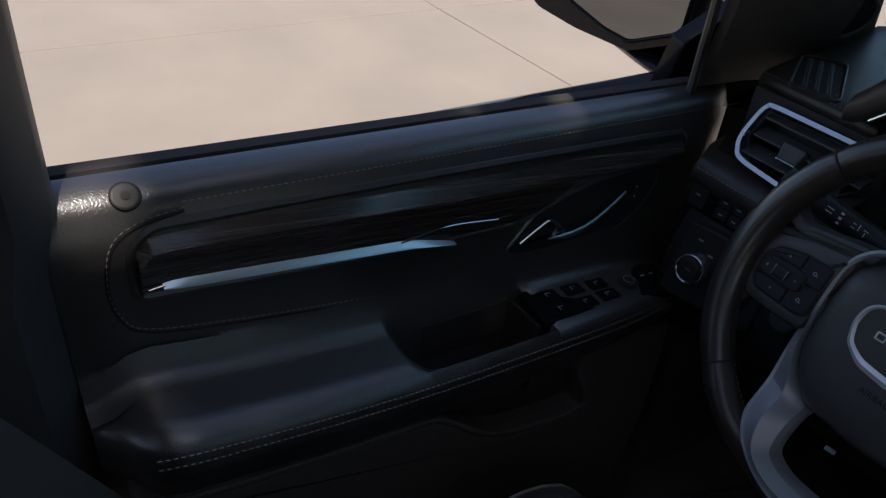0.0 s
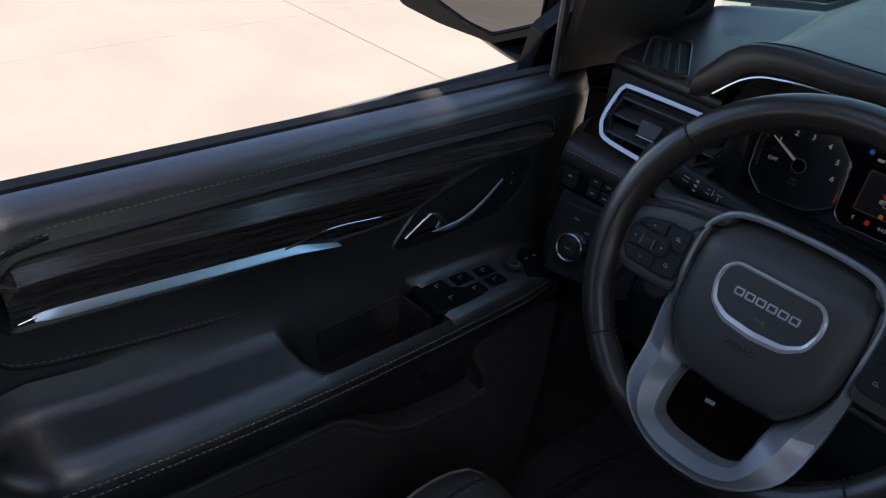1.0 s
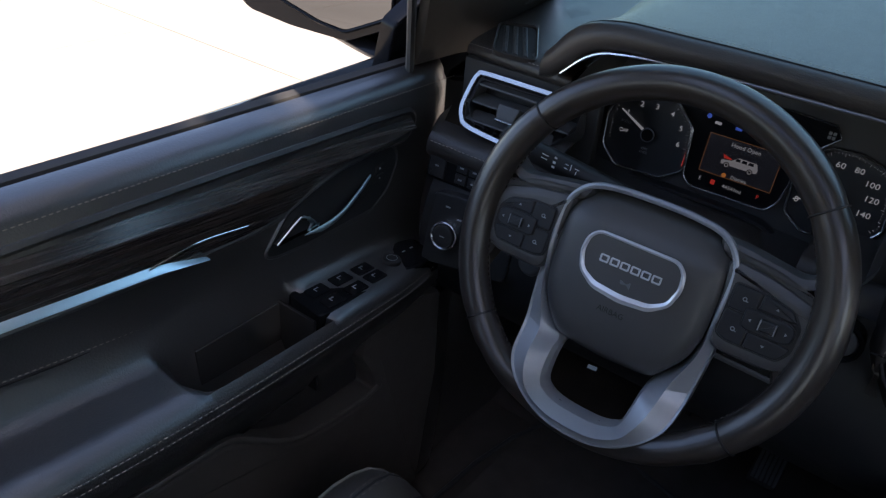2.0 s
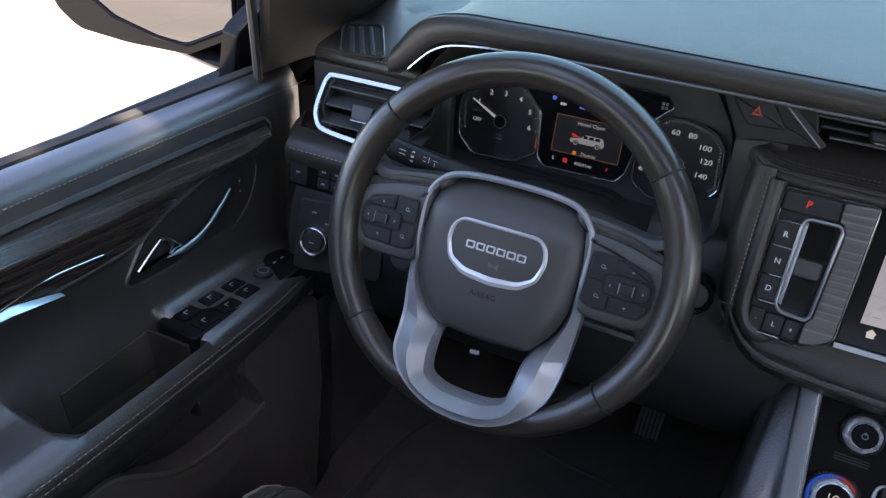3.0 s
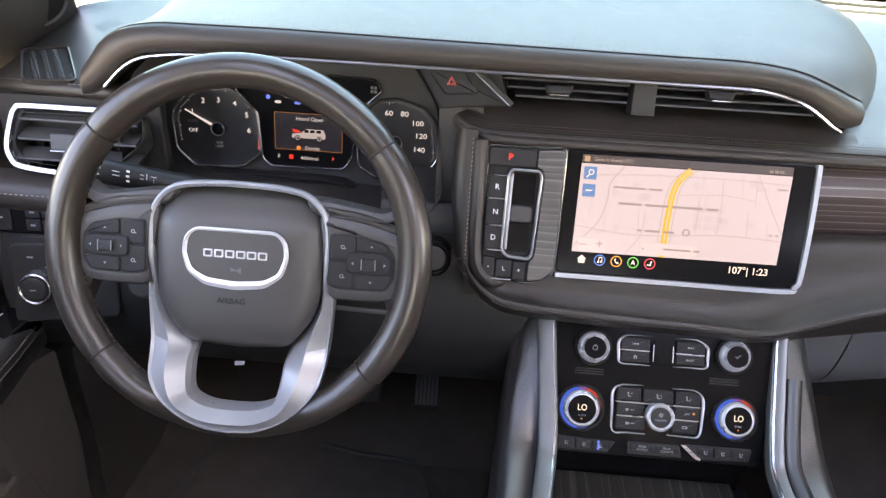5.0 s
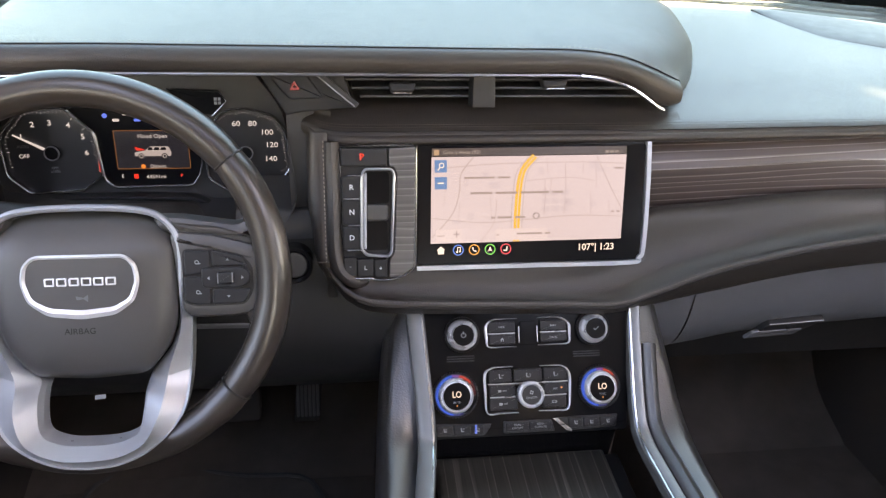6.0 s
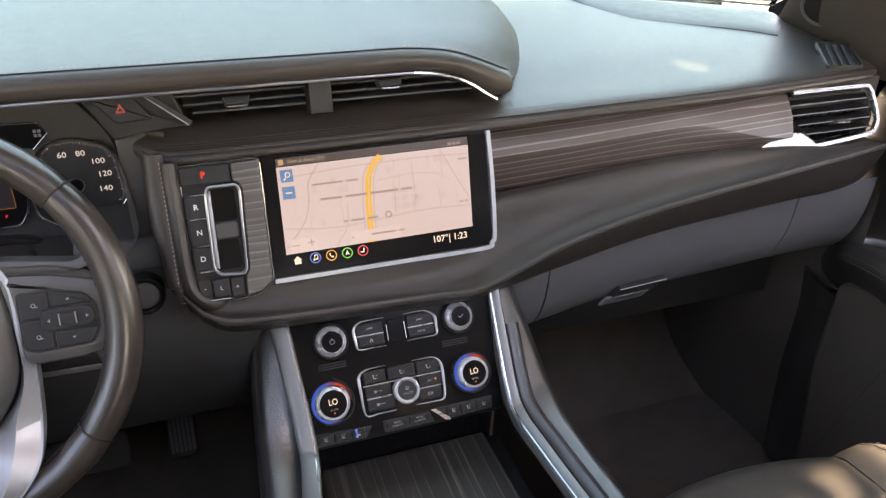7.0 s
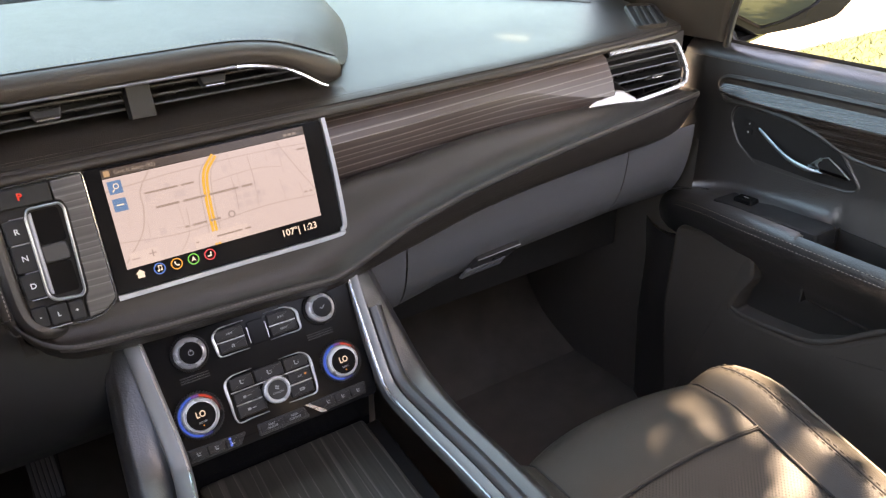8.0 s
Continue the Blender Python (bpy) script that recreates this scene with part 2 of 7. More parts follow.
def inset(poly, d):
    """Move each corner of a polygon inwards by about d."""
    m = len(poly)
    area = sum(poly[i - 1][0] * poly[i][1] - poly[i][0] * poly[i - 1][1] for i in range(m))
    s = 1 if area > 0 else -1
    out = []
    for i in range(m):
        p = Vector(poly[i])
        a, b = (p - Vector(poly[i - 1])), (Vector(poly[(i + 1) % m]) - p)
        na, nb = Vector((-a.y, a.x)), Vector((-b.y, b.x))
        na = na.normalized() if na.length > 1e-9 else nb.normalized()
        nb = nb.normalized() if nb.length > 1e-9 else na
        q = (na + nb)
        q = q.normalized() if q.length > 1e-6 else na
        out.append(tuple(p + q * (s * d / max(0.5, q.dot(na)))))
    return out


def plate(poly, m, h0, h1, bevel=0.0, dome=0.0):
    """Solid slab over a polygon in the plane of m, from height h0 up to h1, its upper edge rounded."""
    rows = [[(x, y, h0) for x, y in poly]]
    if bevel:
        rows += [[(x, y, h1 - bevel) for x, y in poly],
                 [(x, y, h1 - bevel * 0.3) for x, y in inset(poly, bevel * 0.3)],
                 [(x, y, h1) for x, y in inset(poly, bevel)],
                 [(x, y, h1) for x, y in inset(poly, bevel * 1.2)]]
    else:
        rows += [[(x, y, h1) for x, y in poly]]
    if dome:
        cx, cy = sum(p[0] for p in poly) / len(poly), sum(p[1] for p in poly) / len(poly)
        base = rows[-1]
        for k in (0.85, 0.65, 0.4, 0.15):
            rows.append([(cx + (x - cx) * k, cy + (y - cy) * k, h1 + dome * (1 - k * k)) for x, y, _ in base])
    return loft([[m @ Vector(p) for p in r] for r in rows], close_v=True, caps=True)


def band(outer, inner, m, h0, h1, crown=0.0):
    """Frame between two outlines of equal count, from height h0 to h1, crowned in its middle."""
    mid = [((a[0] + b[0]) / 2, (a[1] + b[1]) / 2) for a, b in zip(outer, inner)]
    rows = [[(x, y, h0) for x, y in outer], [(x, y, h1) for x, y in outer], [(x, y, h1 + crown) for x, y in mid],
            [(x, y, h1) for x, y in inner], [(x, y, h0) for x, y in inner]]
    return loft([[m @ Vector(p) for p in r] for r in rows], close_u=True, close_v=True)


def along(points, step):
    """Points at even steps along a path, with directions."""
    pts = [Vector(p) for p in points]
    out, left = [], 0.0
    for a, b in zip(pts, pts[1:]):
        d = (b - a).length
        if d < 1e-9:
            continue
        u = (b - a) / d
        s = left
        while s < d:
            out.append((a + u * s, u))
            s += step
        left = s - d
    return out


def stitches(points, parent, normal, length=0.0042, gap=0.0022, r=0.0006, name="stitching", material=None):
    """A seam of short raised threads."""
    bm = bmesh.new()
    nrm = Vector(normal).normalized()
    for p, u in along(points, length + gap):
        side = u.cross(nrm).normalized()
        q = [p + u * (length * f) for f in (0, 0.25, 0.75, 1)]
        prev = None
        for k, c in enumerate(q):
            w = r * (0.4 if k in (0, 3) else 1.0)
            lift = nrm * (0.0 if k in (0, 3) else r * 0.9)
            now = [bm.verts.new(c + side * w), bm.verts.new(c + lift), bm.verts.new(c - side * w)]
            if prev:
                for j in range(2):
                    bm.faces.new((prev[j], prev[j + 1], now[j + 1], now[j]))
            prev = now
    return part(name, bm, material or THREAD, parent, kind="stuff")


def letters(name, text, size, m, parent, material, x=0.0, y=0.0, h=0.0, deep=0.0, align="CENTER", wide=1.0, bold=0.0):
    """Raised or printed writing in the built-in typeface."""
    cu = bpy.data.curves.new(name, "FONT")
    cu.body, cu.size, cu.align_x, cu.align_y = text, size, align, "CENTER"
    cu.extrude = max(deep, 0.00005)
    cu.offset = bold
    cu.resolution_u = 3
    tmp = new("tmp", cu)
    dg = bpy.context.evaluated_depsgraph_get()
    me = bpy.data.meshes.new_from_object(tmp.evaluated_get(dg))
    bpy.data.objects.remove(tmp)
    bpy.data.curves.remove(cu)
    me.transform(m @ Matrix.Translation((x, y, h)) @ Matrix.Diagonal((wide, 1, 1, 1)))
    me.name = name
    me.materials.clear()
    me.materials.append(material)
    ob = new(name, me)
    ob.parent = parent
    return ob


def sheet(poly, m, h, name, material, parent, label=""):
    """Printed shape or lit field, a hair thick."""
    return part(name, plate(poly, m, h - 0.0002, h), material, parent, label)


def box(lo, hi, bevel=0.004, m=None):
    m = m or Matrix.Identity(4)
    w, d = hi[0] - lo[0], hi[1] - lo[1]
    return plate(rect(w, d, min(bevel * 1.5, w / 3, d / 3), (lo[0] + hi[0]) / 2, (lo[1] + hi[1]) / 2), m, lo[2], hi[2], bevel)


# frames of the main surfaces
WHEEL = axes((-0.451, 0.0, 1.37), (1, 0, 0), (0, math.sin(radians(22.5)), math.cos(radians(22.5))))
SCREEN = axes((0.0, 0.117, 1.392), (1, 0, 0), (0, 0.4, 1.0))
STACK = axes((0.0, 0.06, 1.205), (1, 0, 0), (0, 0.67, 1.0))
DIALS = axes((-0.45, 0.277, 1.38), (1, 0, 0), (0, 0.15, 1.0))

# ---- ground and shell of the vehicle ----
def ground_material():
    m = mat("concrete", (0.310, 0.262, 0.210), 0.85, spec=0.2, vary=0.20, scale=1.1, bump=0.3, bump_scale=60)
    return m


CONCRETE = ground_material()
GRASS = mat("grass", (0.075, 0.088, 0.038), 0.9, spec=0.1, vary=0.5, scale=3.0, bump=0.8, bump_scale=40)
EARTH = mat("far_earth", (0.25, 0.23, 0.18), 0.95, spec=0.1, vary=0.3, scale=0.05)


def flat(name, x0, x1, y0, y1, z, material, label, category):
    bm = bmesh.new()
    bm.faces.new([bm.verts.new((x, y, z)) for x, y in ((x0, y0), (x1, y0), (x1, y1), (x0, y1))])
    return tagged(part(name, bm, material), label, category, kind="structure")


flat("ground", -1500, 1500, -1500, 1500, -0.05, EARTH, "dry open earth reaching the horizon", "ground")

# concrete yard of cast slabs with open joints
yard = thing("pavement", "sunlit pale concrete yard of large cast slabs", "pavement", kind="structure")
for i in range(-4, 7):
    for j in range(6):
        x1, y0 = 2.05 - i * 3.6, -10.42 + j * 4.3333
        if i < 0 and j < 3:
            continue
        y1 = y0 + 4.329
        if i < 0 and j == 3:
            y0 = 3.30
            y1 = 6.905
        bm = box((x1 - 3.592, y0 + 0.004, -0.2), (x1 - 0.004, y1, 0.0), 0.006)
        part("slab", bm, CONCRETE, yard, sharp=8)

tagged(part("kerb", box((2.06, -16, -0.2), (2.24, 3.1, 0.13), 0.03), CONCRETE), "worn concrete kerb beside a lawn", "kerb", kind="structure")
flat("lawn", 2.2, 16.4, -40, 3.2, 0.03, GRASS, "patchy dry lawn beyond the kerb", "lawn")
random.seed(7)
bm = bmesh.new()
for k in range(15000):
    x, y = random.uniform(2.3, 9.0), 3.25 - abs(random.gauss(0, 2.2))
    hgt, a, w = random.uniform(0.012, 0.045), random.uniform(0, 6.28), random.uniform(0.002, 0.005)
    lean = Vector((random.gauss(0, 0.03), random.gauss(0, 0.03), hgt))
    p, d = Vector((x, y, 0.03)), Vector((math.cos(a), math.sin(a), 0)) * w
    bm.faces.new([bm.verts.new(q) for q in (p - d, p + d, p + lean)])
tagged(part("grass_blades", bm, GRASS, kind="stuff"), "thin dry grass blades at the lawn edge", "grass")

# cabin floor, roof and walls
tagged(part("floor", box((-0.86, -3.0, 0.60), (0.86, 0.72, 0.66), 0.01), CARPET), "black carpeted cabin floor", "floor", kind="structure")
fire = loft([smooth([(x, 0.40, 0.655), (x, 0.55, 0.74), (x, 0.64, 0.95), (x, 0.66, 1.30), (x, 0.66, 1.47)], 5) for x in (-0.86, -0.4, 0, 0.4, 0.86)])
tagged(part("wall_front", fire, CARPET), "dark footwell bulkhead lined with carpet", "bulkhead", kind="structure")
# Unseen roof; its openings are cut to admit sun patches and sky light.
for name, z, thick, material, label, category in (("ceiling", 1.97, 0.04, HEADLINER, "unseen pale headliner with openings cut for sun and sky light", "headliner"), ("roof", 2.003, 0.02, BODYPAINT, "unseen gloss black roof skin with openings cut for light", "roof")):
    bm = bmesh.new()
    for x0, x1, y0, y1 in ((-0.84, 0.84, -3.0, -1.10), (-0.84, -0.66, -1.10, 0.0), (-0.66, -0.46, -1.10, -0.695), (-0.46, 0.20, -0.26, 0.0), (-0.46, -0.43, -1.10, -0.26), (0.17, 0.20, -1.10, -0.26), (0.56, 0.84, -1.10, 0.0), (-0.66, -0.46, -0.12, 0.0), (0.20, 0.56, -0.32, 0.0)):
        q = Matrix.Translation(((x0 + x1) / 2, (y0 + y1) / 2, z)) @ Matrix.Diagonal((x1 - x0, y1 - y0, thick, 1))
        bmesh.ops.create_cube(bm, size=1.0, matrix=q)
    tagged(part(name, bm, material), label, category, kind="structure")
for s in (-1, 1):
    side = "left" if s < 0 else "right"
    bm = box((min(s * 0.84, s * 0.90), -3.0, 0.45), (max(s * 0.84, s * 0.90), -0.66, 1.44), 0.01)
    tagged(part("wall_" + side, bm, PLASTIC), "dark trimmed rear side panel", "side panel", kind="structure")
    # Unseen rails hung deep to keep high sun off the seat cushion.
    rail = smooth([(s * 0.81, -3.0, 1.90), (s * 0.81, -1.5, 1.91), (s * 0.80, -0.5, 1.905), (s * 0.755, -0.08, 1.885)], 6)
    tagged(part("trim_" + side, sweep(rail, ring(0.045, 0.085, 14)), HEADLINER), "unseen pale roof rail hung deep to shade the seat", "trim", kind="structure")
for s in (-1, 1):
    rows = [smooth([(s * 0.80, 0.14, z), (s * 0.815, 0.25, z), (s * 0.80, 0.45, z), (s * 0.78, 0.70, z)], 4) for z in (0.655, 0.9, 1.1, 1.27)]
    tagged(part("kick_panel", loft(rows), PILLARTRIM), "dark plastic kick panel beside the footwell", "panel", kind="structure")
tagged(part("wall_rear", box((-0.9, -3.06, 0.45), (0.9, -3.0, 1.45), 0.01), PLASTIC), "dark tailgate trim", "tailgate", kind="structure")


# windshield: thin laminated glass with a faint green tint
def windshield():
    m = bpy.data.materials.new("tinted_glass")
    m.use_nodes = True
    n, l = links(m)
    n.remove(n["Principled BSDF"])
    tr, gl, mx, fr = n.new("ShaderNodeBsdfTransparent"), n.new("ShaderNodeBsdfGlossy"), n.new("ShaderNodeMixShader"), n.new("ShaderNodeFresnel")
    tr.inputs["Color"].default_value = (0.83, 0.955, 0.92, 1)
    gl.inputs["Roughness"].default_value = 0.01
    fr.inputs["IOR"].default_value = 1.3
    l.new(fr.outputs[0], mx.inputs[0])
    l.new(tr.outputs[0], mx.inputs[1])
    l.new(gl.outputs[0], mx.inputs[2])
    l.new(mx.outputs[0], n["Material Output"].inputs["Surface"])
    def panes(t0, t1, k):
        rows = []
        for t in np.linspace(t0, t1, k):
            y, z, w = 0.70 - 0.70 * t, 1.485 + 0.475 * t - 0.03 * t * (1 - t), 0.81 - 0.16 * t
            rows.append([Vector((w * q, y - 0.22 * (1 - t) * q ** 4 - 0.02 * q * q, z)) for q in np.linspace(-1, 1, 13)])
        rows += [[p + Vector((0, 0.003, 0.005)) for p in r] for r in reversed(rows)]
        return loft(rows, close_u=True)
    glass = tagged(part("window_1", panes(0.0, 0.80, 8), m), "clear faintly green windshield glass below an added sun-blocking band", "windshield", kind="structure")
    # Unseen dark band along the top, added to keep sun off the left dash.
    d = m.copy()
    d.name = "sun_block_band"
    [q for q in d.node_tree.nodes if q.type == "BSDF_TRANSPARENT"][0].inputs["Color"].default_value = (0.03, 0.05, 0.06, 1)
    part("sun_block_band", panes(0.805, 1.0, 4), d, glass, "unseen dark band added to block sun")
    # Unseen roof panel, added so that sky light falls in from above.
    r = m.copy()
    r.name = "roof_glass"
    [q for q in r.node_tree.nodes if q.type == "BSDF_TRANSPARENT"][0].inputs["Color"].default_value = (0.60, 0.64, 0.68, 1)
    tagged(part("window_2", box((-0.428, -1.098, 1.992), (0.168, -0.262, 1.997), 0.001), r), "unseen tinted roof panel added to let sky light onto the seats", "roof glass", kind="structure")


windshield()


# front pillars: broad dark trim from the dash ends to the roof
def pillar(s):
    o = thing("windshield_pillar", "dark padded windshield pillar trim with a round speaker", "pillar", "windshield pillars", "structure")
    back = smooth([(s * 0.868, 0.175, 1.415), (s * 0.848, 0.155, 1.47), (s * 0.80, 0.10, 1.58), (s * 0.74, 0.0, 1.74), (s * 0.69, -0.10, 1.93)], 6)
    mid = smooth([(s * 0.850, 0.31, 1.415), (s * 0.812, 0.29, 1.47), (s * 0.755, 0.21, 1.58), (s * 0.695, 0.07, 1.74), (s * 0.65, -0.06, 1.93)], 6)
    front = smooth([(s * 0.83, 0.48, 1.40), (s * 0.815, 0.45, 1.475), (s * 0.775, 0.35, 1.59), (s * 0.71, 0.17, 1.75), (s * 0.66, -0.03, 1.93)], 6)
    out = smooth([(s * 0.90, 0.45, 1.40), (s * 0.89, 0.42, 1.47), (s * 0.85, 0.34, 1.58), (s * 0.80, 0.12, 1.74), (s * 0.76, -0.08, 1.93)], 6)
    rows = [smooth([a, b, c, d], 4, True) for a, b, c, d in zip(back, mid, front, out)]
    part("pillar_cover", loft(rows, close_v=True, caps=True), PILLARTRIM, o)
    m = axes((s * 0.792, 0.335, 1.515), (0.25, -s, 0), (-s * 0.45, -0.35, 1))
    part("speaker_grille", plate(circle(0.032), m, -0.004, 0.004, 0.003), SOFTBLACK, o)
    part("speaker_ring", band(circle(0.037), circle(0.032), m, 0, 0.004, 0.002), GREYPLASTIC, o)
    # window seal that runs up the front edge of the door glass
    seal = smooth([(s * 0.862, 0.163, 1.41), (s * 0.852, 0.150, 1.47), (s * 0.812, 0.095, 1.58), (s * 0.75, -0.005, 1.74)], 6)
    part("glass_channel", sweep(seal, ring(0.006, 0.010, 8)), PLASTIC, o)


pillar(-1)
pillar(1)

# ---- dashboard ----
dash = thing("dashboard", "black leather-wrapped dashboard with stitched edges and wood trim", "dashboard")


def table(xs, vals, x):
    return float(np.interp(x, xs, vals))


def ease(xs, vals, x):
    """Smooth value at x of a curve through a few stations."""
    pts = smooth([(a, b, 0) for a, b in zip(xs, vals)], 8)
    return float(np.interp(x, [p.x for p in pts], [p.y for p in pts]))


part("core", box((-0.80, 0.305, 1.00), (0.80, 0.62, 1.43), 0.01), SOFTBLACK, dash)

# lower top pad, on both sides of the dial cave
PADX = (-0.825, -0.80, -0.62, -0.30, -0.258, -0.245, -0.230, -0.205, -0.15, 0.0, 0.14, 0.22, 0.33, 0.47, 0.62, 0.79, 0.822)
PADY = (0.26, 0.215, 0.19, 0.190, 0.185, 0.165, 0.148, 0.140, 0.139, 0.140, 0.145, 0.151, 0.160, 0.167, 0.178, 0.203, 0.26)
PADZ = (1.43, 1.450, 1.456, 1.456, 1.457, 1.457, 1.457, 1.457, 1.457, 1.457, 1.4555, 1.454, 1.452, 1.451, 1.451, 1.448, 1.43)
for xa, xb, k in ((-0.825, -0.640, 14), (-0.258, 0.822, 60)):
    rows = []
    for x in np.linspace(xa, xb, k):
        y, z = ease(PADX, PADY, x), ease(PADX, PADZ, x)
        back = 0.66 - 0.22 * abs(x / 0.82) ** 4
        rows.append(smooth([(x, y + 0.03, z - 0.020), (x, y + 0.006, z - 0.016), (x, y, z - 0.006), (x, y + 0.012, z + 0.004), (x, y + 0.07, z + 0.012),
                            (x, y + 0.2, z + 0.026), (x, back, z + 0.036), (x, back + 0.05, z + 0.02)], 4))
    part("top_pad", loft(rows), DASHSKIN, dash)
part("cowl", box((-0.82, 0.60, 1.40), (0.82, 0.72, 1.478), 0.02), SOFTBLACK, dash)
part("pad_seam", sweep([(x, ease(PADX, PADY, x) + 0.0035, ease(PADX, PADZ, x) + 0.0008) for x in np.linspace(-0.235, 0.80, 120)], ring(0.0011, 0.0008, 6)), SOFTBLACK, dash)
for back, up in ((0.0085, 0.0042), (0.0125, 0.0056)):
    stitches([(x, ease(PADX, PADY, x) + back, ease(PADX, PADZ, x) + up) for x in np.linspace(-0.240, 0.80, 130)], dash, (0, -0.5, 0.86), 0.0030, 0.0014, 0.0004, material=DARKTHREAD)
stitches([(x, ease(PADX, PADY, x) + 0.0035, ease(PADX, PADZ, x) + 0.0015) for x in np.linspace(-0.81, -0.66, 24)], dash, (0, -0.6, 0.8), 0.0036, 0.0024, 0.0005)

# raised hood over the dials and middle vents
def bend_of(xs, vals, x):
    """Value at x of a bent line through the stations, its corners rounded."""
    return float(np.mean([np.interp(x + d, xs, vals) for d in np.linspace(-0.016, 0.016, 9)]))


HX = (-0.665, -0.655, -0.633, -0.611, -0.57, -0.45, 0.03, 0.065, 0.10, 0.125, 0.15, 0.178, 0.22)
HS = (1.474, 1.494, 1.518, 1.532, 1.541, 1.543, 1.540, 1.537, 1.530, 1.520, 1.509, 1.495, 1.476)
CX = (-0.665, -0.64, -0.633, -0.615, -0.594, -0.55, -0.45, 0.05, 0.082, 0.106, 0.147, 0.158, 0.175, 0.22)
CZ = (1.452, 1.462, 1.470, 1.490, 1.507, 1.514, 1.518, 1.517, 1.511, 1.503, 1.474, 1.468, 1.471, 1.486)
ENDY = (0.165, 0.217, 0.28, 0.35, 0.45, 0.55, 0.62, 0.68)
ENDX = (0.178, 0.206, 0.242, 0.272, 0.303, 0.327, 0.342, 0.350)
LIPS = [-0.665 + 0.665 * k / 50 for k in range(50)] + [0.178 * (1 - (1 - k / 26) ** 1.4) for k in range(27)]
rows = []
for x in LIPS:
    zs = bend_of(HX, HS, x)
    zc = min(bend_of(CX, CZ, x), zs - 0.002)
    f = (x + 0.2325) / 0.4325
    e = max(0.0, x / 0.178)
    bend = 0.05 * max(0, f) ** 6 + 0.02 * max(0, -f) ** 6 - 0.015
    zs, zc = zs + 0.0045, zc + 0.0045
    wide = lambda y: ease(ENDY, ENDX, y) * e if x > 0 else x - 0.16 * (y - 0.2) * max(0, -f) ** 3
    end = max(0.0, (-f - 0.80) / 0.20) ** 1.7
    crown = max(0.0, 1 - e ** 3.2) ** 0.55
    base = lambda y: float(np.interp(y, (0.17, 0.24, 0.40, 0.67), (1.497, 1.470, 1.478, 1.484)))

    def low(y, z):
        if x > 0:
            return base(y) + (z - base(y)) * crown - (0.004 if e > 0.995 else 0.0)
        return z * (1 - end) + (1.4635 + 0.06 * (y - 0.2)) * end
    top = 1.5475 if x > 0 else zs
    rows.append(smooth([(x, 0.215 + bend, zc + 0.002), (x, 0.160 + bend, zc), (x, 0.151 + bend, zc * 0.5 + zs * 0.5), (x, 0.156 + bend, zs - 0.003), (x, 0.168 + bend, zs + 0.001)]
                       + [(wide(y), y + bend * k, low(y, top + d)) for y, k, d in ((0.215, 0.8, 0.0025), (0.29, 0.5, 0.003), (0.40, 0.0, 0.003), (0.50, 0.0, 0.001), (0.58, 0.0, -0.004), (0.67, 0.0, -0.034))], 4))
hood = part("instrument_hood", loft(rows), DASHSKIN, dash, "blue-sheened leather hood over the dials")
edge = []
for x in LIPS[2:]:
    f = (x + 0.2325) / 0.4325
    edge.append((x, 0.151 + 0.05 * max(0, f) ** 6 + 0.02 * max(0, -f) ** 6, bend_of(HX, HS, x) + 0.0057))
stitches([(x, y + 0.005, z + 0.0016) for x, y, z in edge], dash, (0, -0.2, 1), 0.0036, 0.0024, 0.0005)
part("hood_seam", sweep(edge, ring(0.0011, 0.0008, 6)), SOFTBLACK, dash)
strip = [(x, 0.142 + 0.012 * max(0, (x - 0.08) / 0.07) ** 2, bend_of(CX, CZ, x) + 0.0035) for x in np.linspace(-0.630, 0.150, 90)]
# One strip; its shade under the hood is painted as a duller middle run.
part("hood_trim", sweep([p for p in strip if p[0] < -0.50], ring(0.0019, 0.0020, 8)), CHROME, dash, "bright metal strip under the hood edge")
part("hood_trim", sweep([p for p in strip if -0.506 < p[0] < 0.05], ring(0.0022, 0.0020, 8)), DULLMETAL, dash)
part("hood_trim", sweep([p for p in strip if p[0] > 0.040], ring(0.0022, 0.0024, 8)), CHROME, dash, "bright metal strip under the hood edge")

SPK = axes((0.045, 0.51, 1.5475), (1, 0, 0), (0, 1, -0.02))
grille = part("speaker_cover", plate(rounded([(-0.125, 0.055), (-0.06, -0.030), (0.045, -0.034), (0.085, 0.0), (0.09, 0.06)], 0.02), SPK, -0.004, 0.0012, 0.001), PLASTIC, dash)
part("speaker_mesh", plate(rounded([(-0.085, 0.05), (-0.045, -0.016), (0.035, -0.019), (0.065, 0.008), (0.07, 0.055)], 0.015), SPK, 0.0, 0.0022, 0.0008), GREYPLASTIC, grille)
bump = smooth([(-0.66, 0.60, 1.520), (-0.62, 0.61, 1.534), (-0.48, 0.62, 1.537), (-0.345, 0.62, 1.537), (-0.312, 0.62, 1.533), (-0.296, 0.62, 1.526)], 5)
sizes = np.interp(np.linspace(0, 1, len(bump)), [0, 0.1, 0.8, 0.93, 1], [0.35, 1, 1, 0.8, 0.15])
part("projector_cover", loft([[(p.x, p.y + 0.050 * k * a, p.z + 0.018 * k * b) for a, b in ring(1, 1, 14)] for p, k in zip(bump, sizes)], close_v=True, caps=True), PLASTIC, dash)

# smooth covers at the far corners of the dash top
def pad_z(x, y):
    y0, z0 = ease(PADX, PADY, x), ease(PADX, PADZ, x)
    return z0 + float(np.interp(y - y0, (0.012, 0.07, 0.2, 0.66 - 0.22 * abs(x / 0.82) ** 4 - y0), (0.004, 0.012, 0.026, 0.036)))


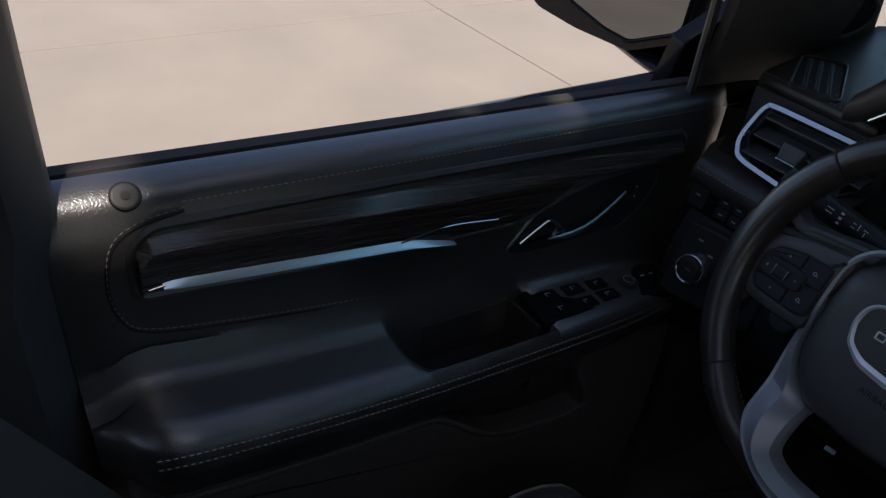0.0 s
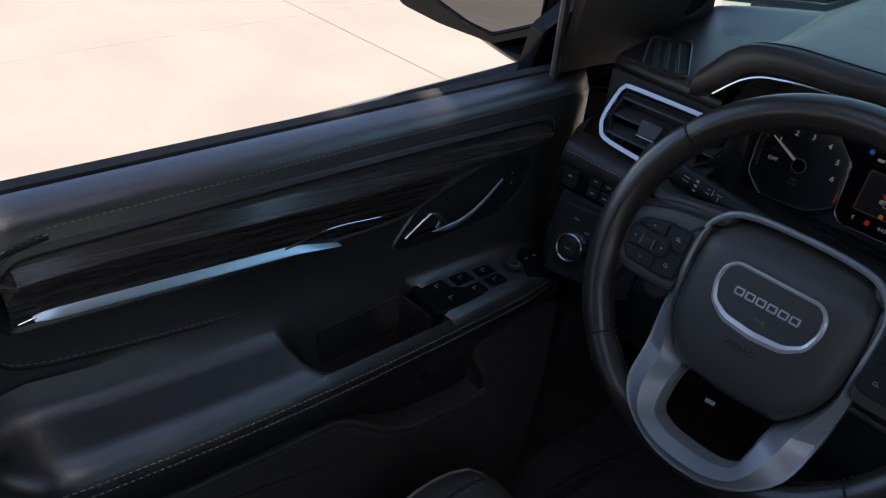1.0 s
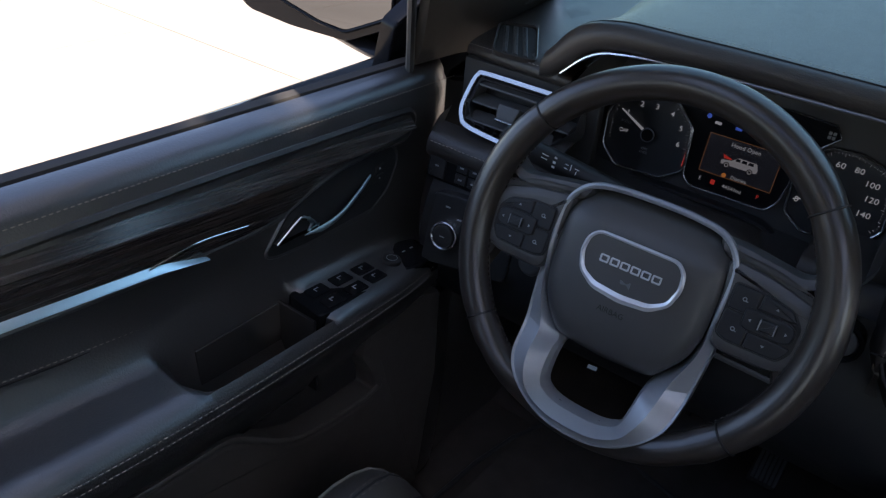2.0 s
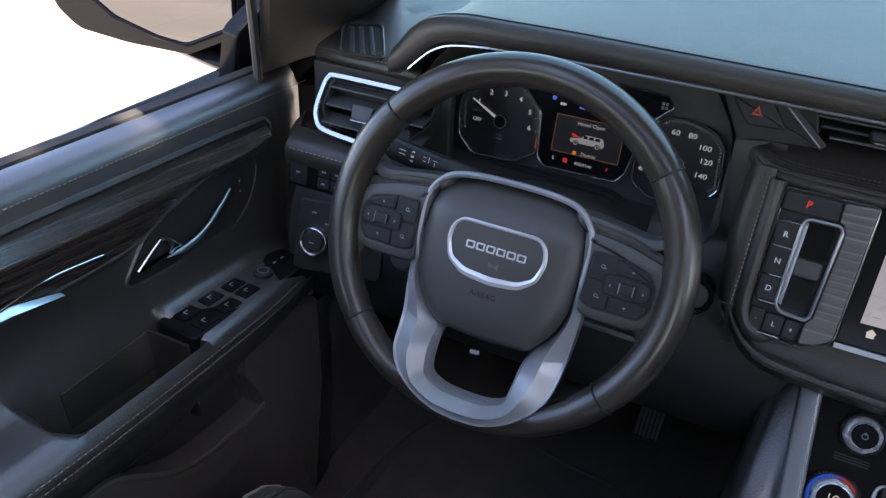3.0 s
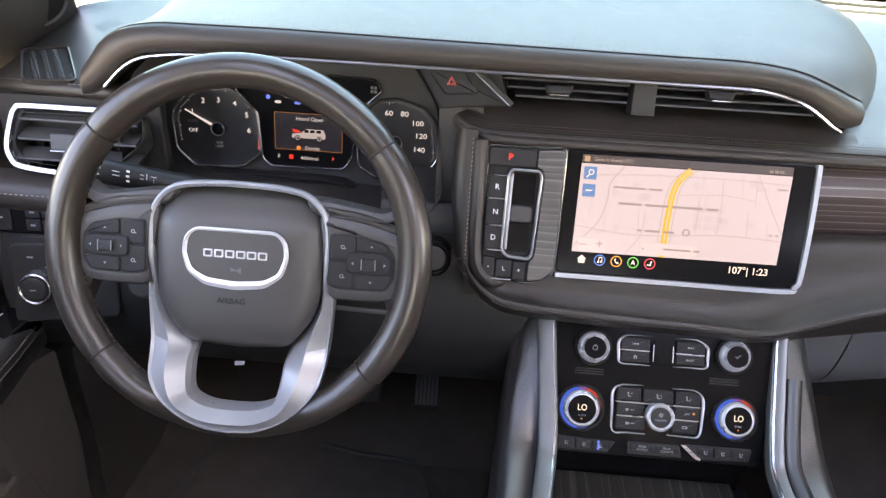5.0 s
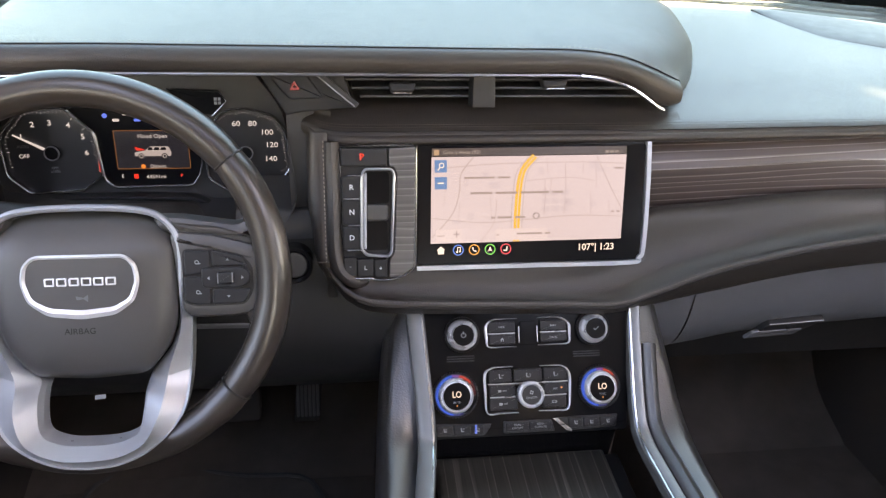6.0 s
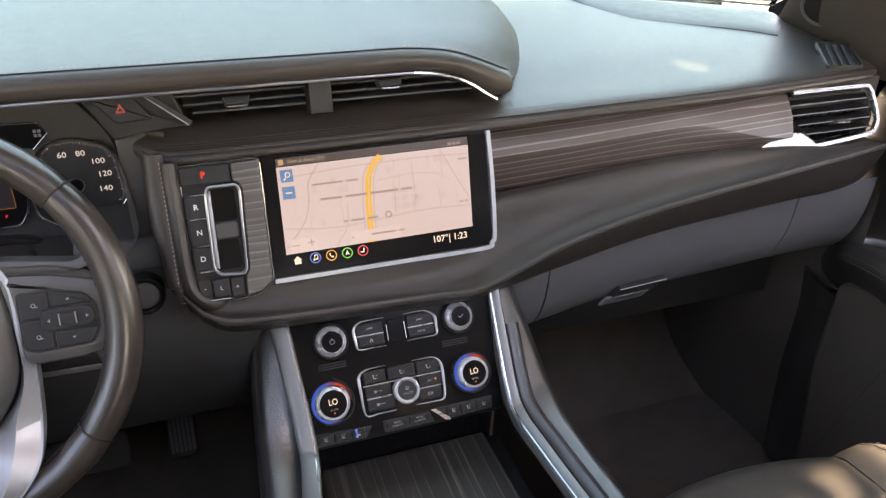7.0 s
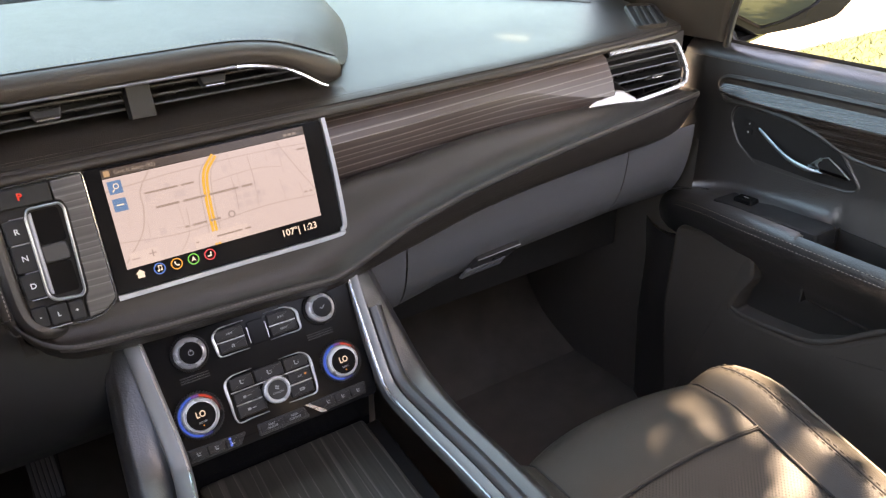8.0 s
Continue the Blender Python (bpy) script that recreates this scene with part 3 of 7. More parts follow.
near = smooth([(0.497, 0.640, 0), (0.504, 0.562, 0), (0.522, 0.497, 0), (0.545, 0.461, 0), (0.614, 0.413, 0), (0.673, 0.376, 0), (0.720, 0.340, 0)], 5)
far = smooth([(0.530, 0.650, 0), (0.570, 0.620, 0), (0.620, 0.590, 0), (0.670, 0.545, 0), (0.710, 0.500, 0), (0.745, 0.450, 0), (0.770, 0.390, 0)], 5)
for s in (1, -1):
    rows = []
    for a, b in zip(near, far):
        row = []
        for f, lift in ((0.0, -0.002), (0.01, 0.0012), (0.04, 0.0022), (0.35, 0.003), (0.7, 0.003), (1.0, 0.001)):
            p = a.lerp(b, f)
            row.append(Vector((s * p.x, p.y, pad_z(p.x, p.y) + lift)))
        rows.append(row)
    part("corner_cover", loft(rows), PLASTIC, dash)

# dark fascia between hood and shelf, with the dial cave to its left
cave_f = rounded([(-0.640, 1.33), (-0.30, 1.315), (-0.262, 1.36), (-0.275, 1.47), (-0.31, 1.517), (-0.57, 1.515), (-0.612, 1.488), (-0.640, 1.44)], 0.02)
rows = []
for y, k, dz in ((0.175, 1.0, 0.0), (0.215, 0.985, 0.002), (0.26, 0.97, 0.0), (0.287, 0.955, -0.002)):
    rows.append([(-0.45 + (x + 0.45) * k, y + 0.15 * (z - 1.42), 1.42 + (z - 1.42) * k + dz) for x, z in cave_f])
bm = loft(rows, close_v=True)
bm.faces.new([v for v in bm.verts][-len(cave_f):])
part("dial_cave", bm, PLASTIC, dash)
FASCIA = axes((-0.2, 0.166, 1.5), (1, 0, 0), (0, 0.15, 1))
part("fascia_panel", plate(rounded([(-0.100, 0.021), (-0.01, 0.021), (0.004, -0.022), (-0.045, -0.026), (-0.070, -0.03)], 0.003), FASCIA, -0.04, 0.0, 0.002), FASCIABLACK, dash)

# shelf under the middle vents
rows = []
for x in np.linspace(-0.245, 0.18, 20):
    y, z = ease(PADX, PADY, x), ease(PADX, PADZ, x)
    k = min(1.0, max(0.0, (0.175 - x) / 0.08))
    rows.append(smooth([(x, 0.225, 1.470 + 0.007 * k), (x, 0.185, 1.466 + 0.006 * k), (x, y + 0.024, z + 0.0068 + 0.001 * k), (x, y + 0.012, z + 0.0035)], 4))
part("vent_shelf", loft(rows), DASHSKIN, dash)


def vent_slat(a, b, depth, thick, parent):
    a, b = Vector(a), Vector(b)
    prof = [(-thick, 0), (-thick * 0.4, depth * 0.5), (0, depth), (thick * 0.4, depth * 0.5), (thick, 0), (0, -0.002)]
    part("slat", sweep([a, b], [(-y, x) for x, y in prof], up=(0, 0, 1)), PLASTIC, parent)
    part("slat_edge", sweep([a + Vector((0, -0.0012, 0)), b + Vector((0, -0.0012, 0))], ring(0.0006, 0.0008, 6)), GREYPLASTIC, parent)


# middle vents
mv = thing("middle_air_vent", "pair of black slatted air vents with chrome tabs", "air vent")
part("vent_box", box((-0.235, 0.225, 1.455), (0.125, 0.235, 1.512), 0.002), SOFTBLACK, mv)
for k in range(4):
    z = 1.488 + 0.0095 * k
    vent_slat((-0.19 - k * 0.009, 0.172, z), (-0.071, 0.172, z), 0.022, 0.0014, mv)
    vent_slat((-0.043, 0.172, z), (0.125 - k * 0.014, 0.172, z), 0.022, 0.0014, mv)
for k in range(11):
    for x0, x1 in ((-0.205, -0.072), (-0.042, 0.115)):
        x = x0 + (x1 - x0) * (k + 0.5) / 11
        part("fin", box((x - 0.0006, 0.20, 1.478), (x + 0.0006, 0.225, 1.522), 0.0003), SOFTBLACK, mv)
part("divider", plate([(-0.0125, -0.022), (0.0125, -0.022), (0.012, 0.02), (-0.012, 0.02)], axes((-0.056, 0.160, 1.502), (1, 0, 0), (0, 0.25, 1)), -0.03, 0.0, 0.001), KEYBLACK, mv)
part("slanted_trim", sweep([(-0.241, 0.163, 1.521), (-0.194, 0.158, 1.482)], [(-0.0035, -0.006), (0.0035, -0.006), (0.0035, 0.004), (-0.0035, 0.004)], up=(0, -1, 0.2)), KEYBLACK, mv, "slanted black blade")
part("blade_edge", sweep([(-0.2445, 0.1585, 1.5225), (-0.1965, 0.1535, 1.4825)], ring(0.0008, 0.0008, 6)), DULLMETAL, mv)
for x, z in ((-0.145, 1.503), (0.022, 1.508)):
    tab = part("tab", plate(rounded([(-0.015, 0.004), (-0.012, -0.006), (0.012, -0.006), (0.015, 0.004)], 0.003), axes((x, 0.160, z), (1, 0, 0), (0, 0.5, 1)), -0.012, 0.002, 0.002), KEYBLACK, mv)
    part("tab_edge", sweep([(x - 0.010, 0.1545, z - 0.006), (x + 0.010, 0.1545, z - 0.006)], ring(0.0010, 0.0012, 8)), FRAMEMETAL, tab)

# hazard switch
hz = thing("hazard_switch", "black hazard switch with a red outlined triangle", "switch")
HZ = axes((-0.259, 0.1655, 1.502), (1, 0, 0), (0, 0.2, 1))
part("button_face", plate(rounded([(-0.028, 0.012), (0.012, 0.012), (0.030, -0.013), (-0.006, -0.015)], 0.004), HZ, -0.006, 0.003, 0.002), FASCIABLACK, hz)
RED = glow("red_light", (1.0, 0.06, 0.04), 0.9)
tri = [(-0.0052, -0.0045), (0.0052, -0.0045), (0.0, 0.005)]
part("triangle", band(tri, inset(tri, 0.0016), HZ, 0.003, 0.0034), glow("dim_red", (0.9, 0.06, 0.06), 0.42), hz)

# soft roll: under the screen and along the passenger side
RX = (-0.238, -0.225, -0.205, -0.16, 0.04, 0.10, 0.15, 0.236, 0.37, 0.57, 0.70, 0.765, 0.80)
TOPY = (0.125, 0.108, 0.098, 0.094, 0.094, 0.108, 0.130, 0.134, 0.138, 0.143, 0.148, 0.158, 0.20)
TOPZ = (1.36, 1.338, 1.322, 1.315, 1.317, 1.334, 1.355, 1.361, 1.371, 1.370, 1.360, 1.357, 1.34)
STY = (0.095, 0.085, 0.072, 0.064, 0.062, 0.066, 0.078, 0.086, 0.090, 0.092, 0.098, 0.125, 0.19)
STZ = (1.33, 1.308, 1.292, 1.283, 1.275, 1.270, 1.277, 1.303, 1.329, 1.353, 1.365, 1.357, 1.34)
LOY = (0.125, 0.115, 0.10, 0.092, 0.090, 0.094, 0.105, 0.112, 0.118, 0.124, 0.130, 0.155, 0.20)
LOZ = (1.315, 1.286, 1.268, 1.258, 1.250, 1.245, 1.246, 1.258, 1.279, 1.292, 1.296, 1.30, 1.30)
rows, seam, seam2 = [], [], []
for x in np.linspace(-0.238, 0.80, 80):
    ty, tz, sy, sz, ly, lz = [ease(RX, q, x) for q in (TOPY, TOPZ, STY, STZ, LOY, LOZ)]
    rows.append(smooth([(x, ty + 0.02, tz), (x, ty, tz - 0.001), (x, sy * 0.24 + ty * 0.76, sz * 0.50 + tz * 0.50), (x, sy * 0.52 + ty * 0.48, sz * 0.76 + tz * 0.24), (x, sy * 0.80 + ty * 0.20, sz * 0.90 + tz * 0.10 + 0.003), (x, sy + 0.0012, sz + 0.0078), (x, sy - 0.0018, sz + 0.0035), (x, sy, sz), (x, sy * 0.6 + ly * 0.4 - 0.001, sz * 0.5 + lz * 0.5), (x, ly, lz), (x, ly + 0.05, lz - 0.004)], 4))
    seam.append((x, sy - 0.0012, sz + 0.001))
    seam2.append((x, sy - 0.0008, sz + 0.0068))
part("soft_roll", loft(rows), DASHSKIN, dash, "padded leather roll with a stitched seam")
part("roll_seam", sweep(seam[3:-2], ring(0.0012, 0.0008, 6), up=(0, -1, 0.3)), SOFTBLACK, dash)
stitches(seam2[4:-3], dash, (0, -1, 0.4), 0.0028, 0.0016, 0.0005, material=ROLLTHREAD)

# wood panel on the passenger side: upper and lower facets
rows = []
for t in np.linspace(0, 1, 50):
    x = 0.137 + 0.5 * t
    zt = ease((0.137, 0.33, 0.62, 0.70), (1.434, 1.437, 1.433, 1.431), x)
    zb = ease(RX, TOPZ, x)
    zc = ease((0.137, 0.25, 0.38, 0.47, 0.53, 0.60, 0.70), (1.400, 1.404, 1.409, 1.409, 1.398, 1.385, 1.38), x)
    crest = 0.182 - 0.76 * (zt - 0.004 - zc)
    cut = lambda e: 0.137 + (e - 0.137) * t
    rows.append([Vector(p) for p in ((cut(0.614), 0.196, zt + 0.002), (cut(0.614), 0.182, zt - 0.004), (cut(0.613), crest * 0.5 + 0.091, zt * 0.5 + zc * 0.5 - 0.002), (cut(0.606), crest + 0.0005, zc + 0.001), (cut(0.604), crest, zc - 0.001), (cut(0.572), crest * 0.5 + 0.0825, zc * 0.5 + zb * 0.5), (cut(0.545), 0.167, zb - 0.016))])
part("wood_panel", loft(rows), WOODDASH, dash, "open-pored dark wood panel with pale streaks")


# outer vents, one at each end of the dash
def end_vent(s):
    o = thing("end_air_vent", "black air vent in an angular chrome frame", "air vent", "end air vents")
    m = axes((s * 0.70, 0.168, 1.394), (1, 0, 0), (0, 0.57, 1))
    q = lambda pts: [(s * (x - 0.70), (z - 1.394) * 1.15) for x, z in pts]
    hole_i = rounded(q([(0.616, 1.426), (0.760, 1.424), (0.766, 1.392), (0.752, 1.375), (0.652, 1.368), (0.614, 1.402)]), 0.006)
    part("vent_box", plate(hole_i, m, -0.05, -0.045), SOFTBLACK, o)
    part("vent_duct", band([(x * 1.004, y * 1.01) for x, y in hole_i], hole_i, m, -0.05, 0.0), PLASTIC, o)
    top = [m @ Vector((*p, 0.001)) for p in q([(0.626, 1.4305), (0.70, 1.4305), (0.758, 1.430), (0.766, 1.427), (0.770, 1.418), (0.773, 1.392), (0.768, 1.378), (0.754, 1.369), (0.70, 1.3645), (0.645, 1.361)] + ([] if s > 0 else [(0.60, 1.3595)]))]
    part("chrome_frame", sweep(smooth(top, 5), [(-0.0038, -0.003), (0.0038, -0.003), (0.0026, 0.003), (-0.0026, 0.003)], up=m.to_3x3() @ Vector((0, 0, 1))), ENDMETAL, o, "bright chrome vent surround")
    if s > 0:
        part("chrome_tail", plate(rounded(q([(0.550, 1.366), (0.580, 1.378), (0.606, 1.383), (0.630, 1.381), (0.652, 1.367), (0.655, 1.3585), (0.628, 1.355), (0.595, 1.358)]), 0.003), m, -0.02, 0.0035, 0.002), ENDMETAL, o)
    count = 3 if s < 0 else 4
    for k in range(count):
        v = -0.018 + (0.046 if s < 0 else 0.043) * k / (count - 1)
        left_end = -0.078 if v > 0 else -0.066 - v * -0.9
        a, b = m @ Vector((s * left_end, v, -0.003)), m @ Vector((s * 0.063, v, -0.003))
        prof = [(-0.002, 0.0012), (0.012, 0.0042), (0.022, 0.0056), (0.022, 0.0040), (0.012, 0.0006), (-0.002, -0.0016)] if s < 0 else [(-0.001, 0.0010), (0.010, 0.0018), (0.020, 0.0012), (0.020, -0.0004), (0.010, -0.0010), (-0.001, -0.0012)]
        # Same slats at both ends: left coloured as lit, right as shaded.
        part("slat", sweep([a, b], [(x * (1 if s < 0 else -1), y) for x, y in prof], up=(0, 0, 1)), PLASTIC if s < 0 else KEYDARK, o)
        part("slat_edge", sweep([a + Vector((0, -0.0014, 0)), b + Vector((0, -0.0014, 0))], ring(0.0008, 0.0011, 6)), GREYPLASTIC, o)
    for k in range(9):
        x = s * (-0.062 + 0.0155 * k)
        part("fin", plate(rect(0.0014, 0.062, 0, x, 0.0), m, -0.042, -0.026), SOFTBLACK, o)
    grip = [(-0.013, -0.008), (0.013, -0.008), (0.016, 0.012), (-0.016, 0.012)] if s < 0 else [(-0.012, -0.008), (0.012, -0.008), (0.011, -0.0035), (-0.011, -0.0035)]
    tab = part("tab", plate(rounded(grip, 0.003 if s < 0 else 0.0015), m @ Matrix.Translation((s * 0.006, 0.0, 0.0)), -0.012, 0.006, 0.002), PLASTIC, o)
    part("tab_edge", plate(rect(0.026, 0.0022, 0.0008, s * 0.006, -0.0088), m, 0.002, 0.0070, 0.0008), FRAMEMETAL, tab)
    # demister outlet on the top pad
    d = thing("demister_outlet", "small curved demister outlet with black ribs", "air vent", "demister outlets")
    g = axes((0, 0.22, 1.4595), (1, 0, 0), (0, 1, 0.16))
    quad = [(0.698, 0.204), (0.756, 0.198), (0.796, 0.272), (0.748, 0.288)]
    shape = rounded([(s * x, y - 0.22) for x, y in quad], 0.010)
    # Flat black sheet on the closed pad paints the recess's shade.
    part("outlet_shade", plate(inset(shape, 0.001), g, -0.001, 0.0012), SOFTBLACK, d)
    part("outlet_frame", band(inset(shape, -0.003), shape, g, -0.002, 0.0036, 0.0010), DASHSKIN, d)
    lo, hi = (Vector(quad[0]), Vector(quad[1])), (Vector(quad[3]), Vector(quad[2]))
    for k in range(3):
        f = 0.27 + 0.25 * k
        rib = [lo[0].lerp(lo[1], f - 0.06), lo[0].lerp(lo[1], f + 0.06), hi[0].lerp(hi[1], f + 0.07), hi[0].lerp(hi[1], f - 0.07)]
        rib = rounded([(s * p.x, p.y - 0.22 + (0.004 if i < 2 else -0.004)) for i, p in enumerate(rib)], 0.002)
        part("rib", plate(rib, g, 0.0, 0.0034, 0.0017), PLASTIC, d)


end_vent(-1)
end_vent(1)
part("vent_back", box((0.60, 0.20, 1.33), (0.80, 0.215, 1.44), 0.002), SOFTBLACK, dash)
part("vent_back", box((-0.80, 0.20, 1.33), (-0.60, 0.215, 1.44), 0.002), SOFTBLACK, dash)

# glove box and lower panels
gb = thing("glove_box", "grey plastic glove box door with a recessed latch", "glove box")
rows = []
for x in np.linspace(0.2368, 0.6382, 12):
    zt = ease((0.24, 0.37, 0.64), (1.262, 1.284, 1.30), x)
    rows.append(smooth([(x, 0.140, zt), (x, 0.1405, zt - 0.025), (x, 0.1435, zt - 0.055), (x, 0.150, zt - 0.085), (x, 0.161, zt - 0.112), (x, 0.180, zt - 0.138), (x, 0.215, zt - 0.160), (x, 0.28, zt - 0.178), (x, 0.42, zt - 0.188)], 4))
part("door", loft(rows), GREYPLASTIC, gb)
GL = axes((0.388, 0.1590, 1.164), (1, 0.0, 0.05), (0, -0.36, 1))
# Dark plate set proud of the door; its colour paints the recess's shade.
latch = part("latch", plate(rounded([(-0.045, -0.017), (0.020, -0.017), (0.052, 0.013), (-0.028, 0.013)], 0.003), GL, -0.005, 0.0035, 0.001), KEYBLACK, gb)
part("pull", plate(rounded([(-0.055, -0.017), (0.018, -0.017), (0.026, -0.003), (-0.046, -0.003)], 0.002), GL, 0.0, 0.0050, 0.002), GREYPLASTIC, latch)
part("lock", plate(circle(0.0038, 0.004, 0.0005, 16), GL, 0.0, 0.0050, 0.001), KEYBLACK, latch)
part("latch_edge", sweep([GL @ Vector((-0.028, 0.0125, 0.004)), GL @ Vector((0.050, 0.0125, 0.004))], ring(0.0010, 0.0008, 6)), DULLMETAL, latch)
for x0, x1, y0 in ((0.135, 0.2345, 0.140), (0.6405, 0.785, 0.1405)):
    rows = []
    for x in np.linspace(x0, x1, 5):
        zt = ease((0.13, 0.24, 0.37, 0.64, 0.83), (1.25, 1.262, 1.284, 1.30, 1.30), x)
        rows.append(smooth([(x, y0, zt), (x, y0 + 0.0005, zt - 0.025), (x, y0 + 0.0035, zt - 0.055), (x, y0 + 0.010, zt - 0.085), (x, y0 + 0.021, zt - 0.112), (x, y0 + 0.04, zt - 0.138), (x, y0 + 0.075, zt - 0.160), (x, y0 + 0.14, zt - 0.178), (x, y0 + 0.28, zt - 0.188)], 4))
    part("lower_panel", loft(rows), GREYPLASTIC, dash)

# driver's side lower dash
rows = []
for x in np.linspace(-0.825, -0.55, 12):
    yy = 0.0 if x > -0.80 else 0.05
    rows.append(smooth([(x, 0.165 + yy, 1.360), (x, 0.137 + yy, 1.352), (x, 0.128 + yy, 1.337), (x, 0.132 + yy, 1.322), (x, 0.150 + yy, 1.316)], 4))
part("knee_roll", loft(rows), DASHSKIN, dash)
stitches([(x, 0.1295, 1.344) for x in np.linspace(-0.795, -0.6, 30)], dash, (0, -1, 0.4))
rows = []
for x in np.linspace(-0.825, -0.150, 18):
    yy = 0.0 if x > -0.80 else 0.05
    rows.append(smooth([(x, 0.140 + yy, 1.330), (x, 0.134 + yy, 1.300), (x, 0.118 + yy, 1.270), (x, 0.105 + yy, 1.21), (x, 0.13 + yy, 1.14), (x, 0.20, 1.07), (x, 0.34, 1.03)], 3))
part("knee_panel", loft(rows), KEYBLACK, dash)
rows = [smooth([(x, 0.26, 1.356), (x, 0.185, 1.3535), (x, 0.168, 1.347), (x, 0.158, 1.325), (x, 0.139, 1.29), (x, 0.122, 1.25)], 4) for x in (-0.335, -0.31, -0.28, -0.25, -0.235)]
part("column_panel", loft(rows), PLASTIC, dash)
rows = [smooth([(x, 0.20, 1.478), (x, 0.186, 1.470), (x, 0.180, 1.43), (x, 0.176, 1.39), (x, 0.176, 1.345)], 3) for x in (-0.272, -0.262, -0.250, -0.240)]
part("fascia_cheek", loft(rows), PLASTIC, dash)
part("knee_strip", sweep(smooth([(-0.70, 0.116, 1.262), (-0.60, 0.107, 1.252), (-0.45, 0.102, 1.243), (-0.30, 0.105, 1.236)], 6), ring(0.0022, 0.0035, 8)), GREYPLASTIC, dash)
part("tilt_knob", plate(circle(0.017), axes((-0.602, 0.085, 1.262), (1, 0, 0), (0, 0.3, 1)), -0.05, 0.0, 0.004), PLASTIC, dash)

# ---- steering wheel ----
def steering_wheel():
    o = thing("steering_wheel", "black leather steering wheel with silver lower spoke and chrome badge", "steering wheel")
    M = WHEEL
    R, r = 0.1735, 0.0165
    n = 96
    seams = [math.radians(a) for a in (38.5, 141.5, 219.5, 320.5)]

    def rim_rows(a0, a1, k):
        rows = []
        for i in range(k + 1):
            a = a0 + (a1 - a0) * i / k
            c, s = math.cos(a), math.sin(a)
            tight = 0.93 if i in (0, k) else (0.985 if i in (1, k - 1) else 1.0)
            flat = 0.90 if s < -0.75 else 1.0
            low = 1 - 0.55 * soft((math.radians(30) - abs((a % (2 * math.pi)) - 1.5 * math.pi)) / math.radians(14))
            rows.append([M @ Vector(((R + rx * tight) * c, (R + rx * tight) * s, hh * tight * 1.12 * (low if hh > 0 else 1.0))) for rx, hh in ring(r * flat, r, 16)])
        return rows
    order = [seams[0], seams[1], seams[2], seams[3], seams[0] + 2 * math.pi]
    for a0, a1 in zip(order, order[1:]):
        part("rim_cover", loft(rim_rows(a0, a1, max(10, int(n * (a1 - a0) / 6.283))), close_v=True, caps=True), RIMSKIN, o)
    for a in seams:
        c, s = math.cos(a), math.sin(a)
        loop = [M @ Vector(((R + rx) * c, (R + rx) * s, hh * 1.1)) for rx, hh in ring(r * 0.97, r * 0.97, 16)]
        part("seam", sweep(loop, ring(0.0011, 0.0011, 6), up=M.to_3x3() @ Vector((-s, c, 0)), closed=True), SOFTBLACK, o)
    # inner lacing
    for a0, a1 in ((radians(150), radians(262)), (radians(278), radians(390))):
        pts = [M @ Vector(((R - r * 1.01) * math.cos(a), (R - r * 1.01) * math.sin(a), -0.001)) for a in np.linspace(a0, a1, 60)]
        stitches(pts, o, M.to_3x3() @ Vector((0, 0, 1)), 0.004, 0.002, 0.0009, "lacing", LACE)
    # spokes
    mir = lambda pts: [(-x, y) for x, y in reversed(pts)]
    arm = rounded([(0.076, 0.045), (0.120, 0.040), (0.160, 0.029), (0.170, 0.014), (0.170, -0.023), (0.159, -0.036), (0.140, -0.041), (0.088, -0.041)], 0.012)
    pad = rounded([(0.090, 0.026), (0.118, 0.026), (0.144, 0.020), (0.154, 0.008), (0.154, -0.016), (0.146, -0.028), (0.10, -0.029), (0.089, -0.025)], 0.005)
    for side in (1, -1):
        f = (lambda q: q) if side > 0 else mir
        sp = part("spoke", plate(f(arm), M, -0.030, 0.0, 0.009), COVERSKIN, o)
        part("spoke_shoulder", plate(f(rounded([(0.060, 0.058), (0.085, 0.058), (0.123, 0.052), (0.142, 0.049), (0.156, 0.062), (0.168, 0.055), (0.172, 0.02), (0.160, 0.022), (0.12, 0.035), (0.070, 0.040)], 0.010, 5)), M, -0.028, -0.003, 0.010), COVERSKIN, o)
        part("thumb_rest", plate(f(rounded([(0.140, -0.030), (0.160, -0.020), (0.172, -0.020), (0.166, -0.060), (0.158, -0.078), (0.152, -0.060)], 0.008, 5)), M, -0.020, -0.002, 0.009), RIMSKIN, o)
        part("button_pod", plate(f(pad), M, -0.004, 0.0006), SOFTBLACK, sp)
        key = lambda poly, h=0.0022: part("button", plate(f(rounded(poly, 0.003)), M, -0.004, h, 0.0016), FASCIABLACK, sp)
        key([(0.1165, 0.0248), (0.1435, 0.0188), (0.150, 0.0095), (0.1165, 0.0095)])
        key([(0.116, -0.0125), (0.1515, -0.0125), (0.1515, -0.0165), (0.145, -0.0268), (0.116, -0.0275)])
        key([(0.0915, 0.0245), (0.115, 0.0245), (0.115, 0.001), (0.0915, 0.001)])
        key([(0.0905, -0.0005), (0.1145, -0.0005), (0.1145, -0.0275), (0.1005, -0.0275), (0.0905, -0.0240)])
        rock = rounded([(0.107, 0.0075), (0.112, 0.0085), (0.144, 0.0085), (0.151, 0.004), (0.151, -0.007), (0.144, -0.0115), (0.112, -0.0115), (0.107, -0.009)], 0.004)
        part("rocker_gap", plate(f(inset(rock, -0.001)), M, 0.0, 0.0028), SOFTBLACK, sp)
        part("rocker", plate(f(rock), M, 0.0, 0.0046, 0.0018), FASCIABLACK, sp)
